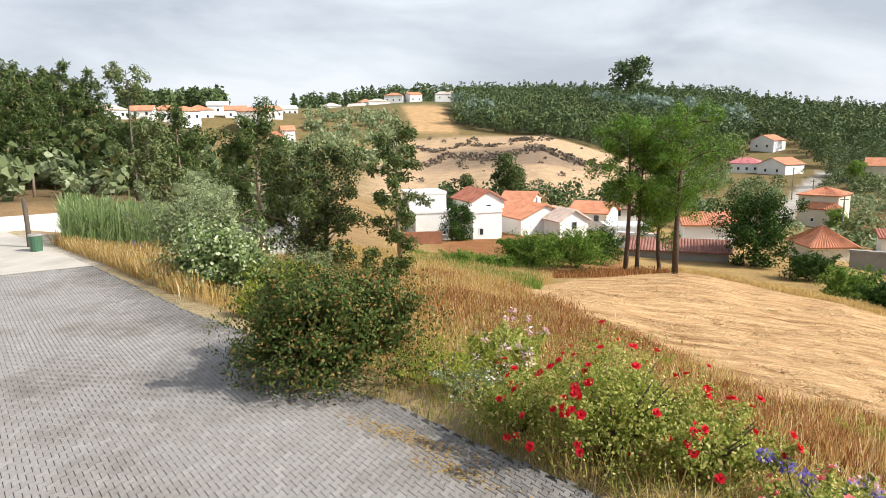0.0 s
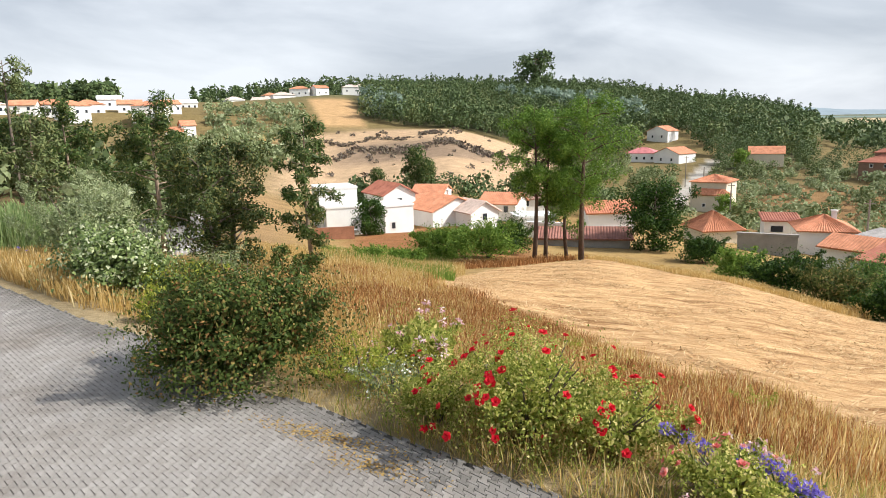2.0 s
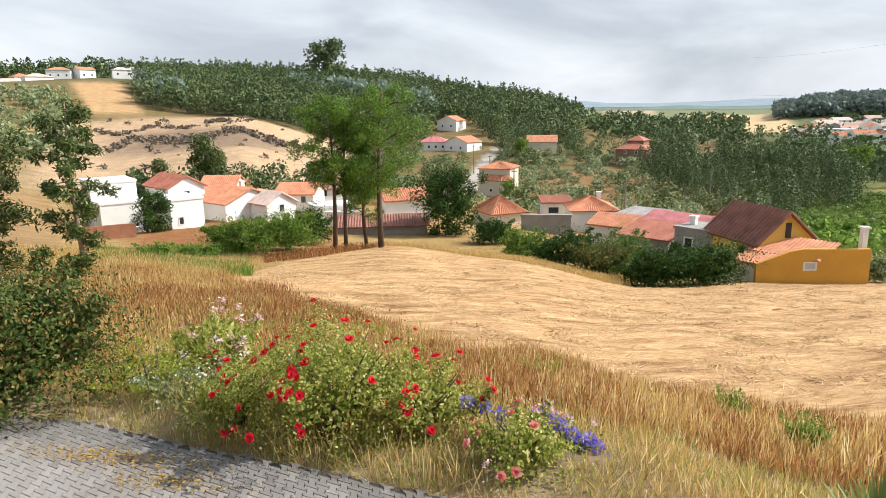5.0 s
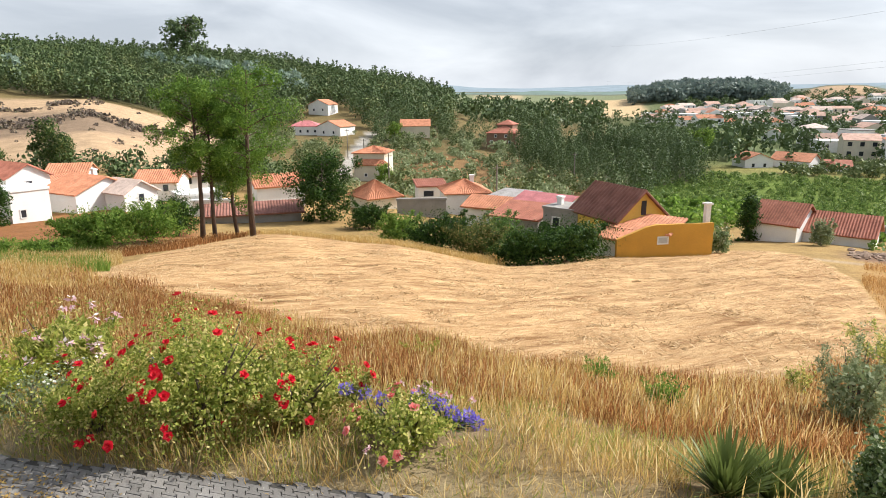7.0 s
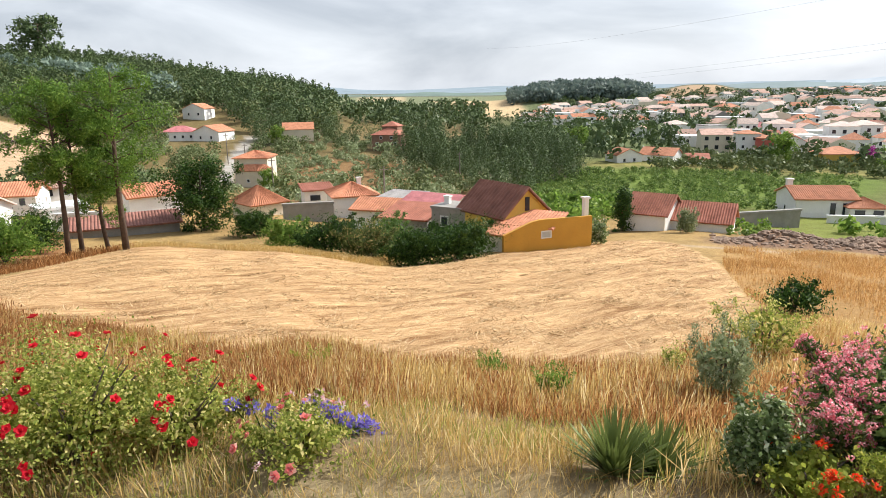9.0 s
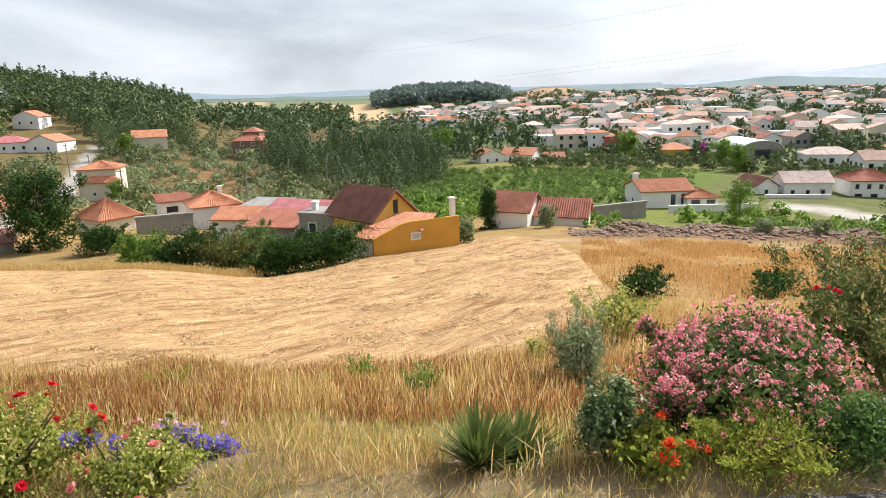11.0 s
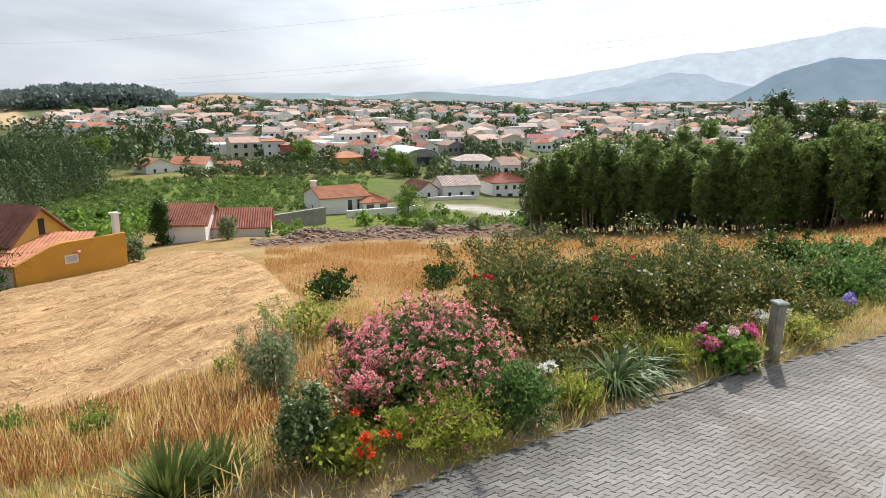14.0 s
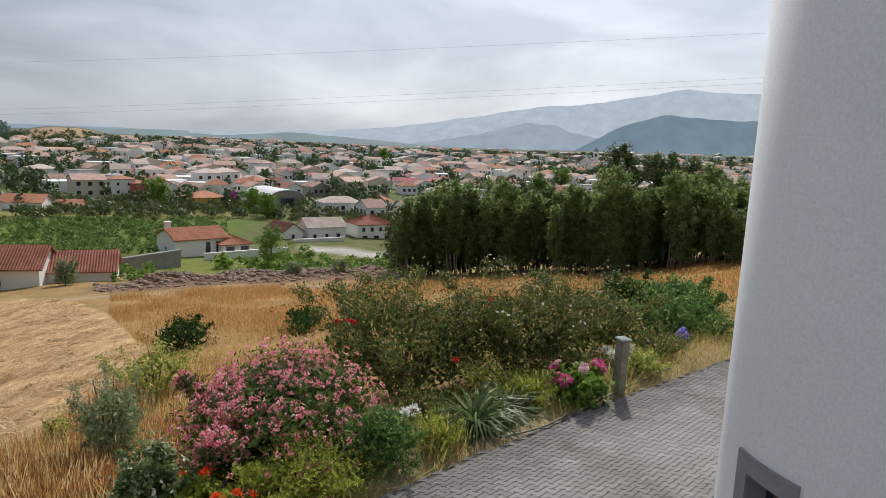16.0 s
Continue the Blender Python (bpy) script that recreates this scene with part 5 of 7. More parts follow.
round_crown = tree("round_tree", 6.5, 0.12, 2.9, L_GREEN, M_BARKGREY, 2600, 0.5, 54, trunk_r=0.2, limbs=18, clump=0.34, needle=0.55, label="round green tree in a garden")
stand(round_crown, 26.0, 205, s=0.9)
for az, r, s in ((67.6, 196, 1.2), (75.0, 186, 1.0), (76.2, 172, 0.95), (25.0, 128, 0.6), (101.6, 330, 1.7), (86, 560, 1.6), (51.8, 212, 1.3), (73.2, 330, 1.1)):
    again(round_crown, az, r, 50 * az, s)
bougain = tree("bougainvillea", 4.5, 0.05, 1.9, leafy("magenta_bracts", (0.30, 0.03, 0.22), (0.48, 0.07, 0.36), None, 0.2), M_BARKGREY, 1300, 0.5, 55, trunk_r=0.1, limbs=14, clump=0.36, needle=0.6, label="magenta bougainvillea beside the yellow house")
stand(bougain, 73.4, 203)

# the tall grove behind the brown meadow
grove = [tree("grove_tree", h, c, s, L_GROVE, M_BARKPALE, 3000, 0.36, 60 + i, trunk_r=0.06, limbs=22, clump=0.36, needle=0.34, droop=0.1, shape="column", stems=2, label="slim tall tree of the dense dark grove")
         for i, (h, c, s) in enumerate(((7.6, 0.30, 0.85), (6.9, 0.22, 0.95), (8.3, 0.36, 0.8)))]
stand(grove[0], 88.6, 59)
stand(grove[1], 90.2, 61)
stand(grove[2], 92.0, 60)
_rng = np.random.default_rng(8)
for k in range(175):
    az = 87.6 + 33.4 * ((k * 0.618034) % 1)
    r = np.interp(az, (87, 104, 122), (59, 53.5, 50)) + _rng.uniform(0, 11)
    again(grove[int(_rng.integers(0, 3))], az, r, _rng.uniform(0, 360), _rng.uniform(0.62, 1.18) * np.interp(az, (87, 90, 95, 113, 116, 121), (0.85, 0.95, 1.03, 1.0, 0.75, 0.7)))
for az, r, s in ((106.3, 60, 1.4), (108.9, 61, 1.25), (110.2, 59, 1.2), (112.0, 60, 1.1), (98.5, 62, 1.05)):
    again(gums[3], az, r, az * 20, s * 0.68)
thin = tree("thin_tree", 7.2, 0.4, 0.8, L_EUC, M_BARKPALE, 700, 0.3, 66, trunk_r=0.05, limbs=12, clump=0.4, needle=0.3, label="thin half-bare sapling at the grove's end")
stand(thin, 86.8, 57)
again(thin, 87.4, 56, 90, 0.9)


def utility_pole(az, r, h):
    p = spot(az, r)
    root = new("utility_pole")
    root.matrix_basis = pose(p.x, p.y, p.z, 0, 0, -az + 20)
    wood_mat = plain("pole_wood", (0.28, 0.24, 0.20), 0.9, 3, 0.3, 0.3)
    bm = bmesh.new()
    tube(bm, [Vector((0, 0, -0.3)), Vector((0, 0, h))], [0.14, 0.10], 8)
    part("shaft", bm, wood_mat, root)
    bm = bmesh.new()
    box(bm, -0.6, -0.05, h - 0.5, 0.6, 0.05, h - 0.38)
    part("crossarm", bm, wood_mat, root)
    tagged(root, "grey utility pole with a short crossarm", "pole", "utility poles")


for az, r, h in ((21.9, 168, 7.5), (23.3, 150, 7.0), (25.4, 118, 6.5), (34.9, 88, 6.5), (41.6, 128, 7.0), (8.6, 98, 6.5)):
    utility_pole(az, r, h)

# ---- shrubs and garden plants ----
def shrub(name, x, y, w, h, leaf, n, size, seed, label, category="bush", needle=0.45, lumps=14, depth=None, low=0.04, up=0.25, stems=5, stem_mat=None, ragged=0.25, parent_z=None, group=""):
    """A bush on thin stems: leaves in uneven lumps that leave gaps and a broken outline."""
    rng = np.random.default_rng(seed)
    z = float(ground_z(x, y)) if parent_z is None else parent_z
    root = new(name)
    root.matrix_basis = pose(x, y, z)
    rx, ry = w * 0.6, (depth or w) * 0.6
    lumps = int(lumps * 2.2)
    v = unit(rng.normal(size=(lumps, 3)))
    v[:, 2] = np.abs(v[:, 2]) * 1.1
    c = v * np.array([rx * 0.74, ry * 0.74, h * 0.58]) * rng.uniform(0.55, 1.0 + ragged * 0.6, (lumps, 1))
    c[:, 2] += h * 0.24
    rad = np.stack([np.full(lumps, rx), np.full(lumps, ry), np.full(lumps, h * 0.55)], 1) * rng.uniform(0.16, 0.36, (lumps, 1))
    # low lumps that reach the ground all round
    skirt = max(lumps // 3, 6)
    a = np.arange(skirt) * math.tau / skirt + rng.uniform(-0.3, 0.3, skirt)
    e = rng.uniform(0.55, 0.85, skirt)
    c = np.concatenate([c, np.stack([np.cos(a) * rx * e, np.sin(a) * ry * e, np.full(skirt, h * 0.16)], -1)])
    rad = np.concatenate([rad, np.array([rx, ry, h * 0.5]) * rng.uniform(0.22, 0.34, (skirt, 1))])
    # long shoots that break the outline
    for k in range(int(lumps * ragged * 0.8)):
        a, e = rng.uniform(0, math.tau), rng.uniform(0.5, 1.0)
        tip = np.array([math.cos(a) * rx * e, math.sin(a) * ry * e, h * rng.uniform(0.6, 0.95) * (1.15 - 0.4 * e)])
        for q in (0.72, 0.86, 1.0, 1.1):
            c = np.concatenate([c, [tip * q]])
            rad = np.concatenate([rad, [np.array([rx, ry, h * 0.6]) * 0.10]])
    if low > 0.1:
        c, rad = c[c[:, 2] > h * 0.3], rad[c[:, 2] > h * 0.3]
    if ragged > 0.3:
        n = int(n * 0.85)
    at, away = clump_points(rng, c, rad, n)
    core = unit(rng.normal(size=(n // 4, 3))) * np.array([rx, ry, h * 0.5]) * rng.uniform(0.35, 0.80 - ragged * 0.5, (n // 4, 1))
    core[:, 2] += h * 0.42
    twig = unit(rng.normal(size=(n // 12, 3))) * np.array([rx, ry, h * 0.62]) * rng.uniform(0.85, 1.0 + ragged, (n // 12, 1))
    twig[:, 2] = np.abs(twig[:, 2]) + h * 0.30
    core = core[core[:, 2] > low]
    away = np.concatenate([away, unit(twig - np.array([0, 0, h * 0.4]))])
    at = np.concatenate([at, twig])
    ok = (at[:, 2] > low) & (at[:, 2] < h * 1.25)
    at, away = at[ok], away[ok]
    for k in range(stems):
        bm = bmesh.new()
        a = rng.uniform(0, math.tau)
        e = Vector((math.cos(a) * rx * 0.6, math.sin(a) * ry * 0.6, h * rng.uniform(0.6, 0.85)))
        tube(bm, [Vector((math.cos(a) * 0.04, math.sin(a) * 0.04, -0.1)), e * 0.5 + Vector((0, 0, h * 0.08)), e], [0.012 + 0.010 * w, 0.008 + 0.006 * w, 0.004], 5)
        part("stem", bm, stem_mat or M_BARKGREY, root)
    out = unit(at - np.array([0, 0, h * 0.35]))
    quads = leaf_quads(rng, at, size, size * needle, up=up, spread=0.8, out=out * 0.7, face=away + out * 0.5)
    inner = leaf_quads(rng, core, size * 1.7, size * max(needle, 0.4) * 1.9, up=up)
    put("foliage", polys("foliage", np.concatenate([quads, inner]), leaf), root)
    tagged(root, label, category, group)
    root["reach"] = (rx, ry, h)
    return root, rng, at


def blossom_mesh(name, mat, petals, length, width, seed, ball=False, r=0.0):
    rng = np.random.default_rng(seed)
    if ball:
        d = unit(rng.normal(size=(petals, 3)))
        d[:, 2] = np.abs(d[:, 2]) * 0.9 - 0.12
        return polys(name, leaf_quads(rng, d * r, length, width, out=d * 0.6, spread=0.9), mat)
    q = []
    for layer, (k, tilt, s) in enumerate(((5, 0.35, 1.0), (petals - 5, 0.9, 0.75))):
        for i in range(k):
            a = i * math.tau / k + layer * 0.5 + rng.uniform(-0.2, 0.2)
            d = np.array([math.cos(a) * math.cos(tilt), math.sin(a) * math.cos(tilt), math.sin(tilt)])
            side = np.array([-math.sin(a), math.cos(a), 0.15])
            q.append(np.stack([np.zeros(3), d * length * s * 0.6 + side * width * s * 0.5, d * length * s, d * length * s * 0.6 - side * width * s * 0.5]))
    return polys(name, np.array(q), mat)


def bloom(root, rng, at, meshes, n, name, label, out_only=True, lift=0.01, zmin=0.25, smin=0.8, smax=1.25):
    """Blossoms on the outermost leaves of a bush."""
    rx, ry, h = root["reach"]
    q = ((at[:, 0] / rx) ** 2 + (at[:, 1] / ry) ** 2 + ((at[:, 2] - h * 0.35) / (h * 0.62)) ** 2)
    pool = np.argsort(-q)[: max(int(len(at) * (0.6 if n > 300 else 0.30)), n)]
    pool = pool[at[pool, 2] > h * zmin]
    pick = rng.choice(pool, min(n, len(pool)), replace=False)
    rest = []
    for k, i in enumerate(pick):
        p = at[i] * 1.03
        d = Vector((p[0] / rx, p[1] / ry, (p[2] - h * 0.2) / h + 0.4)).normalized()
        s = rng.uniform(smin, smax)
        m = Matrix.Translation(Vector(p) + d * lift) @ d.to_track_quat("Z", "Y").to_matrix().to_4x4() @ pose(0, 0, 0, 0, 0, rng.uniform(0, 360)) @ Matrix.Diagonal((s, s, s, 1))
        me = meshes[k % len(meshes)]
        if k < 280:
            put(name, me, root, m, label)
        else:
            co = np.empty(len(me.vertices) * 3, dtype=np.float32)
            me.vertices.foreach_get("co", co)
            rest.append((co.reshape(-1, 3) @ np.array(m.to_3x3()).T + np.array(m.translation)).reshape(-1, 4, 3))
    if rest:
        put("blossoms", polys("blossoms", np.concatenate(rest), meshes[0].materials[0]), root, None, label)["kind"] = "stuff"


L_COTO = leafy("cotoneaster_leaves", (0.035, 0.06, 0.014), (0.11, 0.15, 0.035), (0.34, 0.18, 0.07), 0.2)
L_ROSE = leafy("rose_leaves", (0.13, 0.18, 0.028), (0.46, 0.48, 0.11), (0.80, 0.68, 0.30), 0.36)
L_OLEA = leafy("oleander_leaves", (0.045, 0.08, 0.022), (0.12, 0.17, 0.045), (0.22, 0.26, 0.08), 0.25, 0.4)
L_CAME = leafy("camellia_leaves", (0.07, 0.11, 0.035), (0.24, 0.31, 0.11), (0.62, 0.64, 0.44), 0.2, 0.3)
L_LIME = leafy("lime_leaves", (0.192, 0.24, 0.036), (0.36, 0.396, 0.06), (0.504, 0.48, 0.12), 0.35)
L_BOX = leafy("box_leaves", (0.06, 0.12, 0.03), (0.14, 0.24, 0.06), (0.27, 0.36, 0.11), 0.3)
L_BACK = leafy("shrub_leaves", (0.055, 0.078, 0.024), (0.15, 0.18, 0.05), (0.44, 0.32, 0.13), 0.36)
L_STRAP = leafy("strap_leaves", (0.06, 0.10, 0.03), (0.13, 0.19, 0.055), (0.34, 0.38, 0.19), 0.25, 0.4)
L_YUCCA = leafy("yucca_leaves", (0.06, 0.09, 0.022), (0.17, 0.21, 0.055), (0.50, 0.46, 0.22), 0.15, 0.4)
P_RED = leafy("red_petals", (0.50, 0.008, 0.018), (0.72, 0.02, 0.04), (0.78, 0.06, 0.07), 0.25)
P_PINK = leafy("pink_petals", (0.70, 0.13, 0.19), (0.90, 0.42, 0.45), (0.95, 0.78, 0.76), 0.35)
P_PALE = leafy("pale_pink_petals", (0.68, 0.34, 0.42), (0.80, 0.58, 0.60), (0.85, 0.78, 0.75), 0.3)
P_CORAL = leafy("coral_petals", (0.75, 0.13, 0.14), (0.85, 0.32, 0.28), (0.88, 0.6, 0.5), 0.3)
P_ORANGE = leafy("scarlet_petals", (0.80, 0.03, 0.01), (0.88, 0.09, 0.02), (0.90, 0.20, 0.05), 0.25)
P_BLUE = leafy("blue_petals", (0.20, 0.15, 0.55), (0.32, 0.26, 0.72), (0.48, 0.42, 0.82), 0.3)
P_WHITE = leafy("white_petals", (0.70, 0.70, 0.62), (0.85, 0.84, 0.80), None, 0.3)
P_MAGENTA = leafy("magenta_petals", (0.55, 0.06, 0.22), (0.75, 0.15, 0.35), (0.80, 0.34, 0.48), 0.3)

RED = [blossom_mesh("blossom", P_RED, 13, 0.050, 0.048, k) for k in range(3)]
PINKS = [blossom_mesh("blossom", P_PINK, 20, 0.040, 0.03, k + 5, True, 0.032) for k in range(3)]
PALES = [blossom_mesh("blossom", P_PALE, 14, 0.05, 0.035, k + 9, True, 0.035) for k in range(2)]
CORALS = [blossom_mesh("blossom", P_CORAL, 16, 0.060, 0.055, k + 12) for k in range(2)]
SCARLET = [blossom_mesh("blossom", P_ORANGE, 26, 0.045, 0.035, k + 15, True, 0.05) for k in range(2)]

# by the drive
shrub("cotoneaster", -2.7, 8.4, 2.55, 1.75, L_COTO, 26000, 0.06, 101, "large dark bush with reddish young leaves beside the drive", needle=0.5, lumps=26, ragged=0.18)
ro = shrub("oleander_bush", -0.35, 9.4, 1.35, 1.25, L_ROSE, 6500, 0.08, 102, "young oleander with pale pink flowers on the bank", needle=0.28, up=0.6)
bloom(*ro, PALES, 34, "blossom", "pale pink flower cluster", zmin=0.5)
ro = shrub("rose_bush", 0.85, 6.3, 1.6, 1.22, L_ROSE, 15000, 0.037, 103, "sprawling rose bush covered in red roses", needle=0.62, lumps=22, stems=14, ragged=0.35)
bloom(*ro, RED, 60, "blossom", "red rose", zmin=0.25)
ro = shrub("rose_bush", 1.65, 5.95, 1.2, 0.78, L_ROSE, 6500, 0.040, 104, "low rose bush with red roses and bare twigs", needle=0.62, lumps=14, stems=14, ragged=0.4)
bloom(*ro, RED, 22, "blossom", "red rose", zmin=0.25)
ro = shrub("rose_bush", -0.15, 6.75, 1.0, 0.7, L_ROSE, 4500, 0.040, 105, "rose shoots with a few red roses at the kerb", needle=0.62, lumps=12, stems=10, ragged=0.4)
bloom(*ro, RED, 11, "blossom", "red rose", zmin=0.25)
ro = shrub("rose_bush", 2.35, 4.87, 0.85, 0.52, L_ROSE, 3600, 0.04, 106, "small rose bush with coral pink roses", needle=0.62, lumps=10, stems=8, ragged=0.4)
bloom(*ro, CORALS + PALES[:1], 26, "blossom", "coral pink rose", zmin=0.3, smin=0.7, smax=1.05)
shrub("white_flower_bush", -1.05, 8.0, 1.3, 0.6, L_LIME, 2600, 0.04, 107, "straggly weeds with tiny white flowers", "weeds", ragged=0.5)
ro = shrub("daisy_bush", -0.7, 7.55, 0.9, 0.5, L_OLIVE, 1500, 0.04, 108, "low grey-green plant dotted with white flowers", "weeds", ragged=0.4)
bloom(*ro, [blossom_mesh("blossom", P_WHITE, 9, 0.018, 0.014, 3)], 60, "blossom", "tiny white flower", zmin=0.2)
ro = shrub("hydrangea_bush", -7.0, 14.2, 2.4, 1.9, L_CAME, 8500, 0.10, 109, "fresh green broad-leaved bush beside the drive", needle=0.6)
shrub("yellow_bush", -5.6, 13.6, 1.9, 1.15, L_LIME, 5000, 0.08, 110, "yellow-green bush at the drive's edge", needle=0.5)
shrub("grass_tuft", -5.0, 11.3, 0.7, 0.6, L_LIME, 1400, 0.12, 111, "pale yellow grass tuft at the drive's edge", "grass tuft", needle=0.12, up=1.2)
shrub("olive_bush", -9.4, 17.8, 2.7, 3.1, L_OLIVE, 11000, 0.085, 112, "tall grey-green olive bush behind the drive", needle=0.3, up=0.5)
shrub("olive_bush", -7.6, 22.5, 1.7, 1.7, L_OLIVE, 3200, 0.09, 113, "small grey-green bush below the drive", needle=0.3)

# around the bend
ro = shrub("oleander_bush", 6.9, 1.42, 2.6, 1.32, L_OLEA, 17000, 0.085, 114, "big rounded oleander covered in pink flowers", needle=0.25, lumps=26, depth=1.9, ragged=0.08)
bloom(*ro, PINKS, 2200, "blossom", "pink oleander flower cluster", zmin=0.10, smin=0.4, smax=0.8)
shrub("camellia", 5.2, 2.15, 0.52, 0.82, L_CAME, 3000, 0.06, 115, "upright glossy-leaved bush beside the oleander", needle=0.5)
shrub("olive_sapling", 8.35, 4.0, 0.95, 1.55, L_OLIVE, 3600, 0.06, 116, "grey-green olive sapling with thin stems", "young tree", needle=0.22, low=0.3, up=0.5, stems=8, ragged=0.3)
shrub("broom_bush", 14.3, 5.9, 1.9, 1.5, L_ROSE, 2600, 0.09, 117, "yellow-brown twiggy bush on the slope", needle=0.3, low=0.2, ragged=0.35)
ro = shrub("geranium", 5.15, 1.72, 0.7, 0.42, L_LIME, 1300, 0.05, 118, "low geraniums with scarlet flower heads", "flowers", needle=0.8)
bloom(*ro, SCARLET, 22, "blossom", "scarlet flower head", zmin=0.6, smin=0.5, smax=0.75)
shrub("lime_shrub", 5.72, 0.98, 1.15, 0.55, L_LIME, 6000, 0.035, 119, "low feathery yellow-green shrub", needle=0.35, up=0.5)
shrub("box_bush", 6.3, 0.35, 0.78, 0.68, L_BOX, 4200, 0.042, 120, "small dense round green bush", needle=0.5, lumps=22, ragged=0.05)
ro = shrub("flowering_shrub", 9.9, 0.3, 3.1, 2.0, L_BACK, 17000, 0.07, 121, "tall olive-green shrub with a few red flowers", needle=0.35, lumps=24, ragged=0.30, up=0.5)
bloom(*ro, RED, 14, "blossom", "small red flower", zmin=0.3, smax=0.9)
ro = shrub("flowering_shrub", 10.1, -1.5, 2.5, 1.7, L_BACK, 12000, 0.07, 122, "loose grey-green shrub with pale flowers", needle=0.35, ragged=0.32, up=0.5)
bloom(*ro, [blossom_mesh("blossom", P_WHITE, 9, 0.025, 0.02, 4)], 70, "blossom", "small white flower", zmin=0.3)
shrub("flowering_shrub", 11.0, -2.9, 2.3, 1.5, L_BACK, 9000, 0.07, 123, "loose grey-green shrub behind the white flowers", needle=0.35, ragged=0.32, up=0.5)
shrub("green_shrub", 17.8, -5.6, 1.7, 1.4, L_DARK, 3000, 0.10, 124, "dark green shrub beside the brown meadow", needle=0.5)
shrub("green_shrub", 15.5, -6.2, 2.0, 1.1, L_BOX, 4200, 0.10, 125, "fresh green leafy shrub at the garden's end", needle=0.5)
shrub("green_shrub", 12.6, -5.0, 1.6, 0.9, L_BOX, 3200, 0.09, 126, "low fresh green shrub beyond the post", needle=0.5)
shrub("meadow_bush", 22.5, 8.4, 1.9, 1.15, L_DARK, 2200, 0.11, 127, "dark bush on the edge of the mown field", needle=0.5)
shrub("meadow_hedge", 25.8, 4.7, 3.4, 0.75, L_DARK, 2600, 0.11, 128, "low dark hedge of brambles in the meadow", needle=0.5, depth=1.4)
for k, (x, y, w, h, lf) in enumerate(((7.9, -0.2, 0.8, 0.45, L_BACK), (8.7, -1.0, 0.9, 0.5, L_ROSE), (8.1, -1.45, 0.6, 0.4, L_LIME), (9.2, -2.2, 0.8, 0.55, L_BACK), (9.3, -3.3, 0.7, 0.4, L_ROSE), (10.3, -3.9, 0.9, 0.55, L_BACK), (6.75, -0.25, 0.5, 0.35, L_LIME), (11.6, -5.4, 1.0, 0.6, L_BOX), (5.9, 1.9, 0.5, 0.45, L_BACK))):
    shrub("weed_clump", x, y, w, h, lf, 1500, 0.05, 330 + k, "straggling green weeds at the drive's edge", "weeds", needle=0.35, stems=4, ragged=0.45, up=0.5)
for k, (x, y, w, h, lf) in enumerate(((6.8, 5.7, 0.55, 0.75, L_GREEN), (8.4, 8.6, 0.6, 0.7, L_GREEN), (5.2, 9.8, 0.7, 0.5, L_LIME), (3.2, 14.6, 0.6, 0.5, L_LIME), (10.4, 5.9, 0.4, 0.9, L_ROSE))):
    shrub("sapling", x, y, w, h, lf, 700, 0.055, 130 + k, "small young tree in the dry grass", "sapling", needle=0.35, low=0.25, stems=3, up=0.5)

# bushes on the far side of the field
for k, (az, r, w, h, dp, lf, n, lb) in enumerate((
        (41.2, 48.5, 6.6, 2.9, 4.0, L_DARK, 8000, "broad dark laurel thicket at the field's edge"),
        (37.4, 47.5, 4.5, 2.3, 3.0, L_DARK, 4500, "dark thicket at the field's edge"),
        (33.2, 48.5, 4.6, 2.7, 3.0, L_BACK, 4000, "mixed scrub behind the field"),
        (29.6, 50.5, 4.6, 2.8, 3.0, L_DARK, 4000, "green scrub behind the field"),
        (26.3, 54.0, 3.4, 2.2, 3.0, L_GREEN, 3000, "light green bush below the brow"),
        (31.2, 58.0, 2.2, 2.0, 2.0, L_DARK, 2200, "round bush in front of the houses"),
        (35.0, 58.0, 3.6, 3.0, 2.4, L_BOX, 2800, "tall bush in front of the sheds"),
        (23.6, 62.0, 4.0, 2.3, 3.0, L_DARK, 3000, "dark shrubs below the hipped roof"),
        (1.2, 52.0, 4.4, 2.6, 3.0, L_GREEN, 4500, "fresh green fruit bushes beyond the field"),
        (5.2, 53.5, 4.6, 2.9, 3.0, L_GREEN, 4500, "fresh green fruit trees beyond the field"),
        (7.4, 58.0, 3.0, 3.4, 2.6, L_DARK, 3000, "dark leafy bush by the white shed"),
        (-2.4, 44.0, 2.6, 0.9, 2.0, L_GREEN, 1600, "low green weeds in the dip"),
        (-5.6, 38.0, 1.8, 0.9, 1.6, L_GREEN, 1300, "green bush in the tall grass"),
        (53.6, 56.3, 1.7, 1.9, 1.5, L_CAME, 2200, "grey-white flowering shrub at the end of the ochre wall"),
        (61.0, 68.0, 1.6, 2.3, 1.6, L_OLIVE, 1400, "thin pale shrub in front of the barn"),
        (78.5, 62.0, 1.6, 1.0, 1.4, L_OLIVE, 900, "grey shrub on the earth bank"),
        (82.5, 61.0, 1.3, 0.9, 1.2, L_OLIVE, 900, "small grey shrub on the earth bank"),
        (-27.0, 30.0, 3.0, 2.0, 2.4, L_OLIVE, 3000, "grey-green bush beyond the reeds"))):
    p = spot(az, r)
    shrub("thicket", p.x, p.y, w * 1.15, h * 1.2, lf, int(n * 1.3), 0.20 if r > 40 else 0.12, 150 + k, lb, needle=0.5, depth=dp, lumps=20, stems=4)


